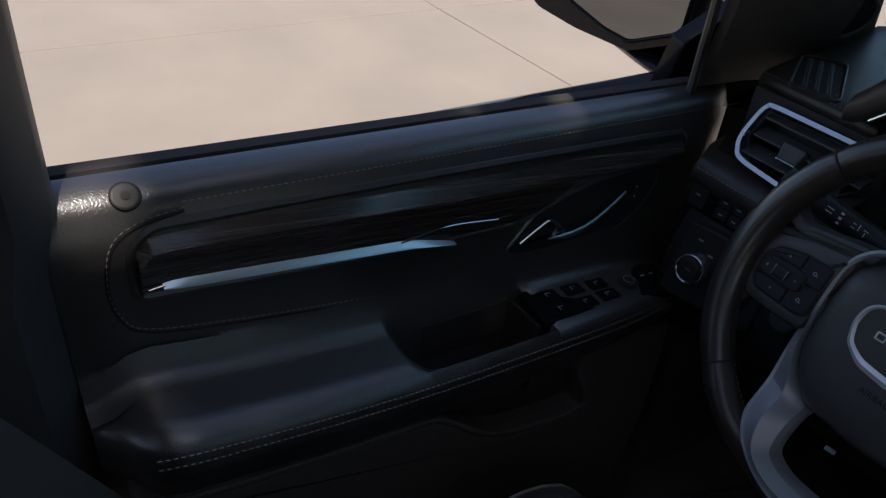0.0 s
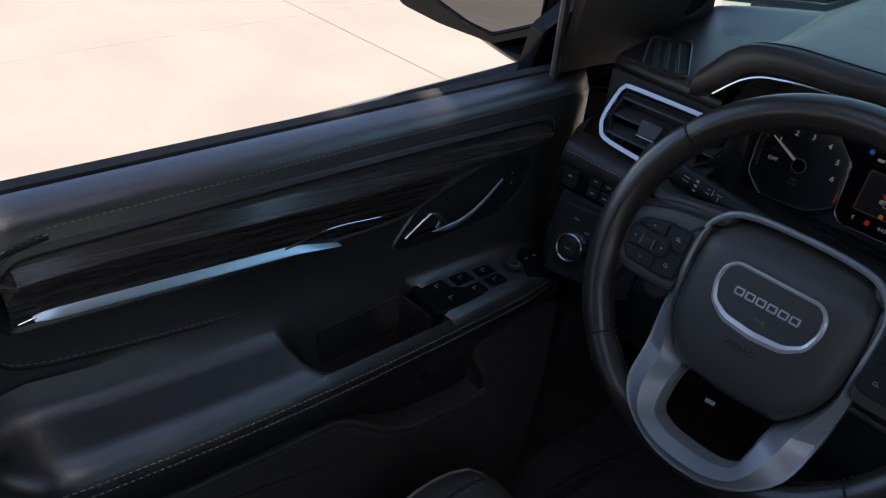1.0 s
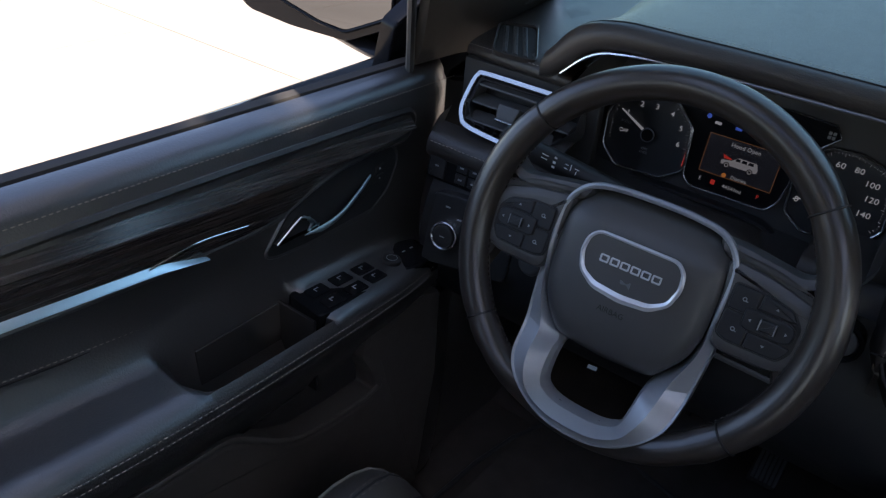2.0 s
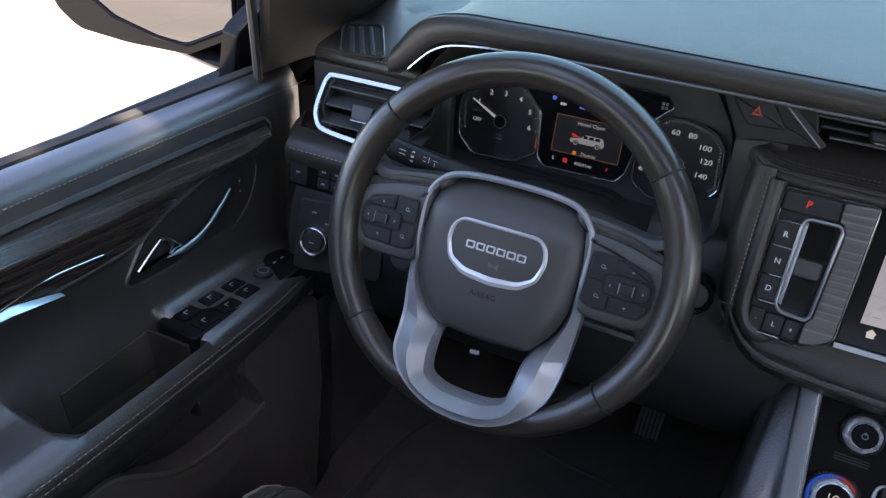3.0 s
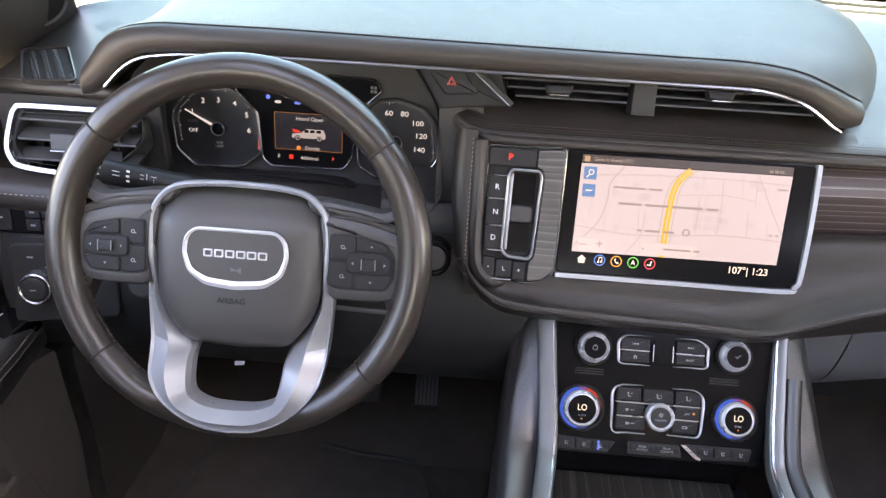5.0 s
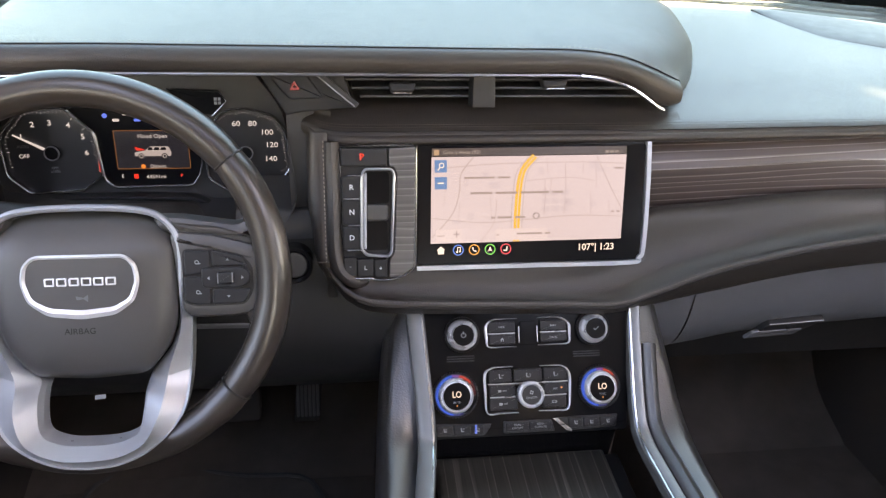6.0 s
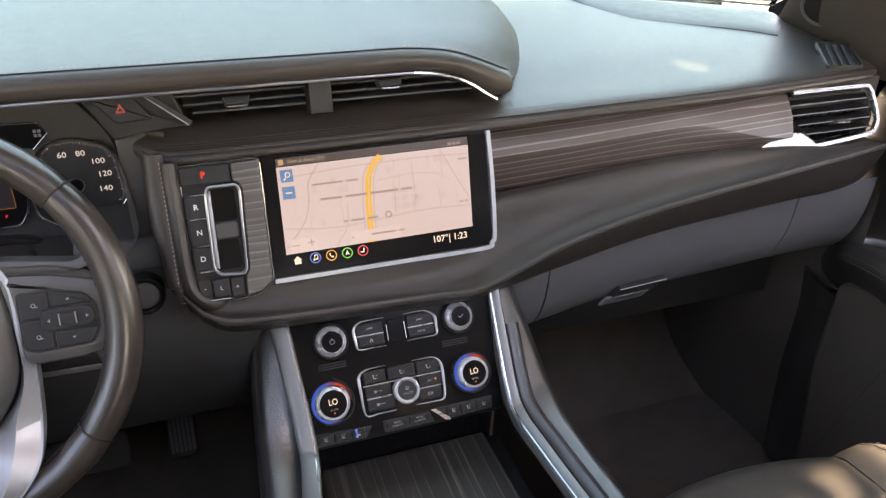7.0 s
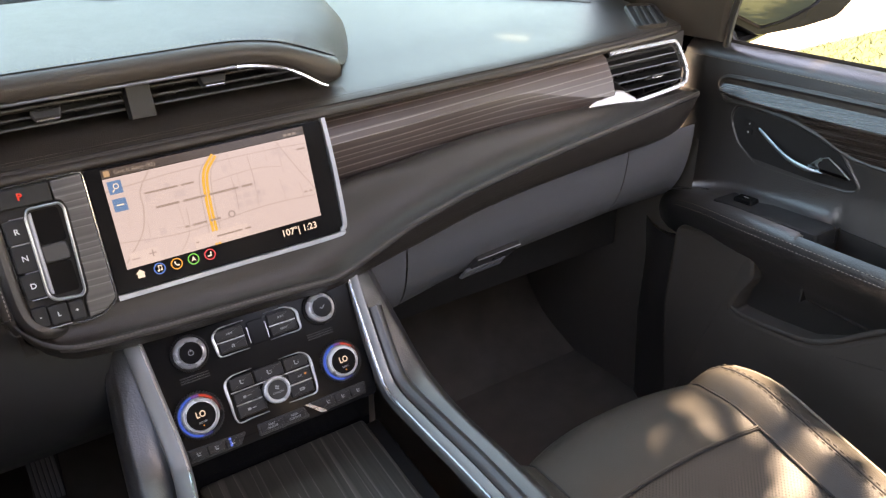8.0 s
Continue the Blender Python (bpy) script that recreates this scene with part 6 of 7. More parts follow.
sheet([(0.0245, -0.0690), (0.031, -0.0695), (0.048, -0.0835), (0.0475, -0.0855), (0.041, -0.0840)], STACK, 0.0034, "chrome_blade", FRAMEMETAL, st)
for x in (-0.081, 0.070):
    for k in range(3):
        part("slot_rib", plate(rect(0.032, 0.0012, 0, x, 0.001 + 0.0028 * k), STACK, 0.0, 0.0022), KEYBLACK, st)

# ---- centre console ----
con = thing("centre_console", "dark centre console with silver side bars and a wood lid", "centre console")
for s in (-1, 1):
    path = smooth([(s * 0.130, 0.104, 1.262), (s * 0.126, 0.06, 1.214), (s * 0.122, 0.01, 1.163), (s * 0.123, -0.02, 1.143), (s * 0.131, -0.08, 1.133), (s * 0.143, -0.20, 1.123), (s * 0.152, -0.45, 1.110), (s * 0.152, -0.62, 1.11)], 6)
    lo_, hi_ = (-0.0065, 0.0135) if s < 0 else (-0.0085, 0.0065)
    part("side_bar", sweep(path, [(lo_, -0.010), (hi_, -0.010), (hi_, 0.004), (hi_ - 0.004, 0.008), (lo_ + 0.0045, 0.0095), (lo_ + 0.002, 0.0095), (lo_, 0.007)], up=(0, -0.55, 0.83)), BARSILVER, con, "satin silver side bar")
    edge_x = -0.0050 if s > 0 else 0.0030
    part("bar_edge", sweep([p + Vector((edge_x, -0.0045, 0.0075)) for p in path], ring(0.0016, 0.0014, 8), up=(0, -0.55, 0.83)), CHROME, con)
    grab = [p + Vector((s * 0.018, 0.004, 0.003)) for p in path[6:]]
    if s > 0:
        part("grab_pad", sweep(grab, ring(0.0100, 0.013, 12), up=(0, -0.55, 0.83)), LEATHER, con)
    w_ = 0.014 if s > 0 else 0.006
    top = smooth([(s * (0.150 + w_), 0.125, 1.245), (s * (0.160 + w_), 0.06, 1.186), (s * (0.165 + w_), 0.0, 1.146), (s * (0.170 + w_), -0.08, 1.130), (s * (0.182 + w_), -0.20, 1.120), (s * (0.192 + w_), -0.45, 1.108), (s * (0.192 + w_), -0.62, 1.108)], 6)
    bar = [(p.x + s * (0.010 if s > 0 else 0.013), p.y + 0.006, p.z - 0.008) for p in path]
    rows = [smooth([b, (b[0] * 0.4 + t.x * 0.6, b[1] * 0.4 + t.y * 0.6, b[2] * 0.4 + t.z * 0.6 + 0.004), t, (t.x + s * 0.010, t.y + 0.015, t.z - 0.03), (t.x + s * 0.012, t.y + 0.04, 0.95), (t.x + s * 0.02, t.y + 0.05, 0.66)], 4) for b, t in zip(bar[::1][:len(top)], top)]
    part("side_panel", loft(rows), LEATHER, con)
    stitches([(t.x + s * 0.004, t.y + 0.004, t.z - 0.006) for t in top], con, (s * 0.6, 0.0, 0.8))
part("tray_wall", loft([[(s * x, y, z) for s, x in ((-1, 0.118), (-1, 0.116), (1, 0.116), (1, 0.118))] for y, z in ((0.012, 1.145), (0.045, 1.105), (0.052, 1.05))]), GLOSSBLACK, con)
part("tray", box((-0.135, -0.62, 0.70), (0.135, 0.06, 1.045), 0.004), SOFTBLACK, con)
part("wood_lid", box((-0.108, -0.36, 1.045), (0.108, 0.048, 1.066), 0.004), WOODLID, con, "striped dark wood sliding lid")

# ---- doors ----
AY = (-0.70, -0.568, -0.454, -0.274, -0.027, 0.076, 0.16, 0.24)
AZ = (1.275, 1.258, 1.238, 1.217, 1.203, 1.192, 1.165, 1.12)
AD = (0.100, 0.146, 0.150, 0.150, 0.148, 0.135, 0.105, 0.07)


def front_door(s):
    left = s < 0
    o = thing("front_door", "black leather front door trim with wood inlay and chrome handle", "car door", "front doors")
    X = lambda d: s * (0.88 - d)
    zb = lambda y: 1.425 - 0.037 * y
    m = axes((s * 0.833, 0, 0), (0, 1, 0), (0, 0, 1)) if left else axes((s * 0.833, 0, 0), (0, -1, 0), (0, 0, 1))
    P = lambda pts: [(y if left else -y, z) for y, z in pts]
    ys = sorted(set(list(np.linspace(-0.588, 0.25, 41)) + list(np.linspace(-0.305, -0.235, 11)) + list(np.linspace(-0.135, -0.100, 7))))
    rows = []
    for y in ys:
        b, az, ad = zb(y), ease(AY, AZ, y), ease(AY, AD, y)
        ad -= 0.065 * soft((-0.538 - y) / 0.050)
        az -= 0.030 * soft((-0.530 - y) / 0.055)
        cup = soft((y + 0.295) / 0.050) * soft((-0.103 - y) / 0.014)
        fade = max(0.0, (y - 0.17) / 0.08)
        sh = 0.03 * fade * fade
        prof = [(0.002, b - 0.012), (0.007, b - 0.003), (0.020, b - 0.004), (0.033, b - 0.012), (0.041, b - 0.023), (0.0415, b - 0.028), (0.047, b - 0.036), (0.0475, b - 0.060),
                (0.0475, 1.345), (0.0475, 1.31), (0.048, 1.275), (0.050, max(1.24, az + 0.035)), (0.058, az + 0.020), (0.062, az + 0.012 - 0.070 * cup),
                (0.080, az + 0.008 - 0.105 * cup), (ad - 0.044, az + 0.006 - 0.105 * cup), (ad - 0.036, az + 0.006 - 0.050 * cup), (ad - 0.012, az + 0.004), (ad - 0.003, az - 0.006),
                (ad, az - 0.022), (ad - 0.006, az - 0.045), (ad - 0.030, az - 0.085), (0.095, 1.08), (0.088, 1.0), (0.09, 0.85), (0.08, 0.66)]
        rows.append([Vector((X(d - sh), y, z)) for d, z in prof])
    part("door_panel", loft(rows), LEATHER, o, sharp=60)
    part("outer_shell", box((min(s * 0.885, s * 0.97), -0.59, 0.42), (max(s * 0.885, s * 0.97), 0.42, 1.40), 0.02), BODYPAINT, o)
    part("sill_seal", sweep([(X(-0.004), y, zb(y) - 0.007) for y in (-0.588, -0.2, 0.2)], [(-0.007, -0.006), (0.007, -0.006), (0.005, 0.005), (-0.005, 0.008)]), RUBBER, o)
    part("sill_lip", sweep([(X(-0.016), y, zb(y) - 0.010) for y in (-0.588, -0.2, 0.2)], [(-0.004, -0.006), (0.004, -0.006), (0.003, 0.006), (-0.003, 0.006)]), SOFTBLACK, o)
    stitches([(X(0.0415), y, zb(y) - 0.022) for y in np.linspace(-0.48, 0.235, 60)], o, (-s, 0, 0.5))
    curve = smooth([Vector((y, z, 0)) for y, z in ((-0.48, 1.420), (-0.517, 1.414), (-0.541, 1.397), (-0.549, 1.356), (-0.542, 1.322), (-0.522, 1.304), (-0.459, 1.289), (-0.346, 1.270), (-0.206, 1.250), (-0.10, 1.235))], 6)
    stitches([(X(0.0488), p.x, p.y) for p in curve], o, (-s, 0, 0.1))
    part("seam_groove", sweep([(X(0.0478), p.x, p.y - 0.004) for p in curve], ring(0.002, 0.0014, 6), up=(1, 0, 0)), SOFTBLACK, o)
    arm = [(X(ease(AY, AD, y) + 0.0008), y, ease(AY, AZ, y) - 0.016) for y in np.linspace(-0.55, 0.15, 60)]
    stitches(arm, o, (-s, 0, 0.3))
    stitches([(x + s * 0.001, y, z + 0.010) for x, y, z in arm], o, (-s, 0, 0.6))
    # padded frame and wood inlay
    wood_o = [(-0.523, 1.345), (-0.522, 1.388), (-0.505, 1.401), (-0.30, 1.3925), (-0.155, 1.386), (0.05, 1.375), (0.128, 1.369), (0.136, 1.360), (0.122, 1.342), (0.06, 1.345), (0.0, 1.342), (-0.05, 1.332), (-0.10, 1.315), (-0.142, 1.313), (-0.258, 1.318), (-0.40, 1.332)]
    po = rounded(P(wood_o), 0.006, 3)
    wt = ((-0.523, 1.390), (-0.505, 1.401), (-0.30, 1.3925), (-0.155, 1.386), (0.05, 1.375), (0.134, 1.366))
    wr = ((-0.523, 1.372), (-0.505, 1.385), (-0.30, 1.371), (-0.155, 1.359), (0.05, 1.349), (0.134, 1.352))
    wl = ((-0.523, 1.345), (-0.40, 1.332), (-0.258, 1.318), (-0.142, 1.311), (-0.09, 1.316), (-0.04, 1.333), (0.0, 1.341), (0.06, 1.345), (0.134, 1.346))
    pick = lambda q, y: ease([a for a, _ in q], [c for _, c in q], y)
    rows = []
    for y in np.linspace(-0.523, 0.134, 60):
        t_, l_ = pick(wt, y), pick(wl, y)
        r_ = max(l_ + 0.003, min(t_ - 0.003, pick(wr, y)))
        rows.append([Vector((X(0.0435), y, t_)), Vector((X(0.0575), y, r_ + 0.001)), Vector((X(0.0578), y, r_ - 0.001)), Vector((X(0.0505), y, l_))])
    part("wood_inlay", loft(rows), WOODDOOR, o, "glossy dark wood inlay with pale streaks", sharp=14)
    part("inlay_frame", band(inset(po, -0.010), inset(po, -0.001), m, -0.004, 0.0015, 0.0022), LEATHER, o)
    # bright spear
    rows = []
    for t in np.linspace(0, 1, 28):
        y = -0.507 + 0.302 * t
        zc = float(np.interp(y, (-0.507, -0.38, -0.262, -0.205), (1.3505, 1.3360, 1.3220, 1.3085)))
        w = 0.0044 * min(1, 0.25 + t * 16) * (1 if t < 0.80 else 1 - 0.92 * (t - 0.80) / 0.20) + 0.0004
        rows.append([Vector((X(0.0505), y, zc - w)), Vector((X(0.0585), y, zc - w * 0.55)), Vector((X(0.0575), y, zc - w * 0.2)), Vector((X(0.0515), y, zc + w))])
    part("spear", loft(rows), SKYMETAL, o, "polished metal spear on the inlay")
    part("spear_line", sweep([(X(0.056), -0.519, 1.3505), (X(0.056), -0.505, 1.3520)], ring(0.0010, 0.0008, 6), up=(1, 0, 0)), CHROME, o)
    part("spear_line", sweep(smooth([(X(0.054), y, z) for y, z in ((-0.272, 1.327), (-0.242, 1.330), (-0.207, 1.331), (-0.150, 1.323))], 5), ring(0.0012, 0.0008, 6), up=(1, 0, 0)), CHROME, o)
    # handle bowl and handle
    bowl = rounded(P([(-0.125, 1.268), (-0.085, 1.312), (-0.03, 1.336), (0.04, 1.345), (0.098, 1.334), (0.106, 1.312), (0.086, 1.276), (0.045, 1.252), (-0.03, 1.255), (-0.11, 1.262)]), 0.012, 4)
    hp = part("handle_bowl", plate(bowl, m, -0.006, 0.002), FASCIABLACK, o)
    part("bowl_rim", band(inset(bowl, -0.006), bowl, m, -0.006, 0.0004, 0.0022), LEATHER, o)
    hd = smooth([(X(0.052), 0.050, 1.3095), (X(0.058), 0.020, 1.297), (X(0.061), -0.012, 1.2835), (X(0.061), -0.042, 1.2775), (X(0.058), -0.072, 1.2775)], 6)
    thick = np.interp(np.linspace(0, 1, len(hd)), (0, 0.1, 0.6, 0.8, 1), (0.5, 0.8, 0.95, 1.0, 0.15))
    part("door_handle", loft([[p + Vector((-s * 0.0030 * a * k, 0, 0.0040 * b * k)) for a, b in ring(1, 1, 10)] for p, k in zip(hd, thick)], close_v=True, caps=True), SKYMETAL, o, "chrome inside door handle")
    hb = part("handle_base", plate(rounded(P([(-0.113, 1.280), (-0.075, 1.302), (-0.056, 1.292), (-0.044, 1.279), (-0.060, 1.273)]), 0.002), m, 0.0, 0.008, 0.003), FASCIABLACK, o)
    part("base_edge", sweep([(X(0.056), y, z) for y, z in ((-0.113, 1.281), (-0.090, 1.295), (-0.075, 1.3025), (-0.062, 1.297))], ring(0.0012, 0.0012, 6), up=(1, 0, 0)), SKYMETAL, hb)
    part("base_facet", plate(rounded(P([(-0.066, 1.299), (-0.055, 1.292), (-0.045, 1.280), (-0.066, 1.279), (-0.060, 1.287)]), 0.001), m, 0.002, 0.0105, 0.003), SKYMETAL, hb)
    for z in (1.312, 1.298):
        k = part("lock_switch", plate(rect(0.014, 0.010, 0.002, *P([(0.070, z)])[0]), m, 0.001, 0.0032, 0.001), FASCIABLACK, o)
        sheet(circle(0.0014, *P([(0.070, z)])[0], 8), m, 0.0036, "print", WHITEPRINT, k)
    # lower panel with its map pocket
    pocket = rounded(P([(-0.57, 1.166), (-0.42, 1.146), (-0.256, 1.128), (-0.190, 1.070), (-0.145, 1.044), (-0.076, 1.032), (-0.014, 1.026), (-0.022, 1.062), (-0.045, 1.105), (-0.035, 1.150), (0.05, 1.150), (0.125, 1.125), (0.130, 0.97), (0.115, 0.86), (0.10, 0.74), (-0.57, 0.74)]), 0.010)
    part("map_pocket", plate(pocket, axes((s * 0.752, 0, 0), (0, 1 if left else -1, 0), (0, 0, 1)), -0.05, 0.0, 0.009), POCKETPLASTIC, o)
    lip = smooth([(s * 0.753, y, z) for y, z in ((-0.56, 1.165), (-0.42, 1.146), (-0.30, 1.133), (-0.256, 1.127), (-0.222, 1.101), (-0.190, 1.072), (-0.15, 1.049), (-0.10, 1.038), (-0.04, 1.030), (-0.012, 1.033))], 5)
    part("pocket_lip", sweep(lip, ring(0.0028, 0.0045, 10)), POCKETPLASTIC, o)
    # Black plates line the pull cup to paint in its deep shade.
    part("cup_shade_floor", plate(rounded([(s * 0.772, -0.262), (s * 0.815, -0.258), (s * 0.815, -0.122), (s * 0.772, -0.118)], 0.012), Matrix.Identity(4), 1.100, 1.1085, 0.003), SOFTBLACK, o)
    for y0, y1 in ((-0.1210, -0.1160),):
        part("cup_shade_wall", box((min(s * 0.760, s * 0.822), y0, 1.100), (max(s * 0.760, s * 0.822), y1, 1.2075), 0.002), SOFTBLACK, o)
    part("cup_shade_wall", box((min(s * 0.818, s * 0.823), -0.240, 1.100), (max(s * 0.818, s * 0.823), -0.119, 1.2060), 0.002), SOFTBLACK, o)
    # switches on the armrest
    sw = axes((s * 0.780, -0.012, 1.2040), (0, 1, -0.085), (s * 1.0, 0, 0.04)) if left else axes((s * 0.780, -0.012, 1.2030), (0, -1, 0.085), (s * 1.0, 0, 0.04))
    if left:
        pl = part("switch_plate", plate(rounded([(-0.105, -0.026), (0.125, -0.030), (0.125, 0.022), (0.10, 0.030), (-0.10, 0.034)], 0.008), sw, -0.02, 0.0035, 0.003), GLOSSBLACK, o)
        for y, x in ((-0.070, 0.014), (-0.030, 0.014), (-0.070, -0.012), (-0.030, -0.012), (0.008, 0.012), (0.008, -0.010)):
            k = part("window_switch", plate(rect(0.030, 0.019, 0.003, y, x), sw, 0.002, 0.0058, 0.0015), GLOSSBLACK, pl)
            sheet(rect(0.0075, 0.0013, 0, y, x + 0.003), sw, 0.0062, "print", GREYPRINT, k)
            sheet(rect(0.0012, 0.0050, 0, y - 0.003, x), sw, 0.0062, "print", GREYPRINT, k)
        part("mirror_dial", plate(circle(0.013, 0.052, 0.0), sw, 0.004, 0.010, 0.003), FASCIABLACK, pl)
        part("dial_print", band(circle(0.0075, 0.052, 0.0, 24), circle(0.0069, 0.052, 0.0, 24), sw, 0.010, 0.0104), GREYPRINT, pl)
        for y in (0.082, 0.098):
            sheet(rect(0.006, 0.0022, 0, y, 0.004), sw, 0.0064, "print", GREYPRINT, pl)
        part("lock_pin", plate(circle(0.0125), axes((X(0.034), -0.521, 1.432), (0, 1, 0), (s * 0.7, 0, 0.7)), -0.004, 0.0025, 0.0025), KEYBLACK, o)
        # Black disc on the pin paints the shade inside its hole.
        part("pin_hole_shade", plate(circle(0.0038, 0, 0, 20), axes((X(0.034), -0.521, 1.432), (0, 1, 0), (s * 0.7, 0, 0.7)), 0.002, 0.0036), SOFTBLACK, o)
    else:
        pl = part("switch_plate", plate(rounded([(-0.075, -0.024), (0.115, -0.028), (0.115, 0.022), (-0.07, 0.026)], 0.008), sw, -0.02, 0.006, 0.004), FASCIABLACK, o)
        k = part("window_switch", plate(rect(0.034, 0.020, 0.003, -0.030, 0.004), sw, 0.004, 0.013, 0.003), GLOSSBLACK, pl)
        sheet(rect(0.009, 0.0018, 0, -0.030, 0.004), sw, 0.0134, "print", WHITEPRINT, k)
    return o


front_door(-1)
front_door(1)


# ---- outside mirrors ----
MIRROR_OUT = [(-0.142, -0.066), (-0.128, -0.082), (-0.052, -0.117), (0.06, -0.115), (0.150, -0.105), (0.190, -0.075), (0.205, 0.02), (0.19, 0.12), (0.15, 0.145), (-0.12, 0.145), (-0.142, 0.12)]
MIRROR_IN = [(-0.132, -0.055), (-0.122, -0.066), (-0.050, -0.099), (0.00, -0.094), (0.075, -0.074), (0.135, -0.035), (0.16, 0.03), (0.15, 0.11), (0.12, 0.125), (-0.11, 0.125), (-0.132, 0.10)]


def side_mirror(s):
    o = thing("side_mirror", "gloss black side mirror beside the front window", "side mirror", "side mirrors")
    m = axes((s * 1.11, 0.25, 1.50), (1, -s * 0.12, 0), (0.0, 0.06, 1))
    f = (lambda q: q) if s > 0 else (lambda q: [(-x, y) for x, y in reversed(q)])
    shell = rounded(f(MIRROR_OUT), 0.014)
    rows = []
    for hgt, k in ((0.0, 0.985), (-0.010, 1.01), (-0.05, 1.0), (-0.09, 0.88), (-0.115, 0.6), (-0.122, 0.2)):
        rows.append([m @ Vector((x * k, y * k, hgt)) for x, y in shell])
    part("housing", loft(rows, close_v=True, caps=True), BODYPAINT, o)
    gl = rounded(f(MIRROR_IN), 0.010)
    part("lens_rim", band(inset(gl, -0.005), gl, m, -0.004, 0.004, 0.002), GLOSSBLACK, o)
    part("lens", plate(gl, m, -0.004, 0.002, 0.001), MIRROR, o, "clear mirror lens")
    arm = smooth([(s * 0.90, 0.36, 1.365), (s * 0.95, 0.33, 1.366), (s * 1.02, 0.32, 1.372), (s * 1.10, 0.32, 1.385)], 5)
    part("arm", sweep(arm, ring(0.060, 0.020, 14), up=(0, 0, 1)), BODYPAINT, o)
    part("sail", plate(rounded([(s * y if s > 0 else -y, z) for y, z in (((-0.20, -0.07), (0.20, -0.07), (0.20, 0.03), (-0.04, 0.16), (-0.15, 0.0)))], 0.01), axes((s * 0.905, 0.36, 1.44), (0, 1, 0), (-s * 0.22, 0, 1)), -0.012, 0.012, 0.004), BODYPAINT, o)


side_mirror(-1)
side_mirror(1)


# ---- seats ----
def seat(s, cx, yf):
    o = thing("front_seat", "dark leather front seat with perforated middle and stitched bolsters", "car seat", "front seats")
    HALF, WIDE = 0.140, 0.074

    def fall(y):
        """Height of the cushion behind its front lip."""
        d = yf - y
        return 1.070 - 0.050 * max(0.0, 1 - d / 0.040) ** 2 - 0.012 * max(0.0, 1 - d / 0.12) - 0.20 * max(0.0, d - 0.10)

    def surf(x, d):
        """x from the middle line, d back from the lip."""
        y = yf - 0.030 * (abs(x) / HALF) ** 2.2 * max(0, 1 - d / 0.3) - d
        return Vector((cx + x, y, fall(y + 0.030 * (abs(x) / HALF) ** 2.2 * max(0, 1 - d / 0.3)) - 0.006 * (1 - (x / HALF) ** 2)))
    xs = np.linspace(-HALF, HALF, 17)
    part("cushion_front", loft([[surf(x, d) for x in xs] for d in (0, 0.004, 0.010, 0.018, 0.028, 0.045, 0.07, 0.10, 0.13, 0.150)]), SEATSKIN, o)
    part("cushion_centre", loft([[surf(x, d) + Vector((0, 0, -0.0015)) for x in xs] for d in np.linspace(0.151, 0.52, 12)]), PERF, o, "finely perforated leather centre")
    part("front_skirt", loft([[surf(x, 0) + Vector((0, d, z)) for x in xs] for d, z in ((0.0, 0.0), (0.004, -0.02), (0.0, -0.06), (-0.03, -0.16), (-0.03, -0.30))]), SEATSKIN, o)
    for e in (-1, 1):
        rows = []
        for d in [0.0, 0.003, 0.008, 0.015, 0.025, 0.04, 0.06, 0.085] + list(np.linspace(0.11, 0.52, 16)):
            p = surf(e * HALF, d)
            k = min(1, d / 0.085)
            w = 0.010 + (WIDE - 0.010) * (1 - (1 - k) ** 2) ** 0.5
            hump = 0.020 * min(1, d / 0.05) ** 0.6
            side = Vector((e * w, -0.012 * k, 0))
            rows.append(smooth([p, p + side * 0.30 + Vector((0, 0, hump * 0.85)), p + side * 0.62 + Vector((0, 0, hump)), p + side + Vector((0, 0, hump * 0.35)), p + side * 1.04 + Vector((0, 0, -0.02)), p + side * 0.97 + Vector((0, 0, -0.12)), p + side * 0.7 + Vector((0, 0, -0.28))], 4))
        part("bolster", loft(rows), SEATSKIN, o)
        part("piping", sweep([r[12] + Vector((0, 0, 0.001)) for r in rows], ring(0.0022, 0.0022, 8)), GREYPIPING, o, "pale leather piping")
        mid = [r[7] + Vector((0, 0, 0.0005)) for r in rows[4:]]
        for off in (-0.0045, 0.0045):
            stitches([q + Vector((e * off, 0, 0)) for q in mid], o, (0, 0, 1), 0.0065, 0.0035, 0.0011, material=DARKTHREAD)
        part("bolster_seam", sweep(mid, ring(0.0016, 0.0008, 6)), SOFTBLACK, o)
        part("seam", sweep([r[0] + Vector((0, 0, 0.0008)) for r in rows], ring(0.0020, 0.0014, 6)), SOFTBLACK, o)
    part("seam", sweep([surf(x, 0.1505) + Vector((0, 0, 0.0004)) for x in xs], ring(0.0016, 0.0016, 6)), SOFTBLACK, o)
    part("cross_piping", sweep([surf(x, 0.1475) + Vector((0, 0, 0.0012)) for x in xs], ring(0.0020, 0.0018, 8)), SEATSKIN, o)
    # backrest
    rows = []
    for t in np.linspace(0, 1, 14):
        y, z = (-0.530 - 0.275 * t) if s < 0 else (-0.595 - 0.25 * t), 1.00 + 0.60 * t
        w = (0.28 if s < 0 else 0.25) - 0.03 * t
        rows.append(smooth([(cx - w, y + 0.06, z), (cx - w * 0.75, y + 0.05, z), (cx, y, z), (cx + w * 0.75, y + 0.05, z), (cx + w, y + 0.06, z), (cx + w, y - 0.08, z), (cx, y - 0.12, z), (cx - w, y - 0.08, z)], 3, True))
    part("backrest", loft(rows, close_v=True, caps=True), SEATSKIN, o)
    part("base", box((cx - 0.20, -0.62, 0.665), (cx + 0.20, -0.16, 0.95), 0.02), PLASTIC, o)


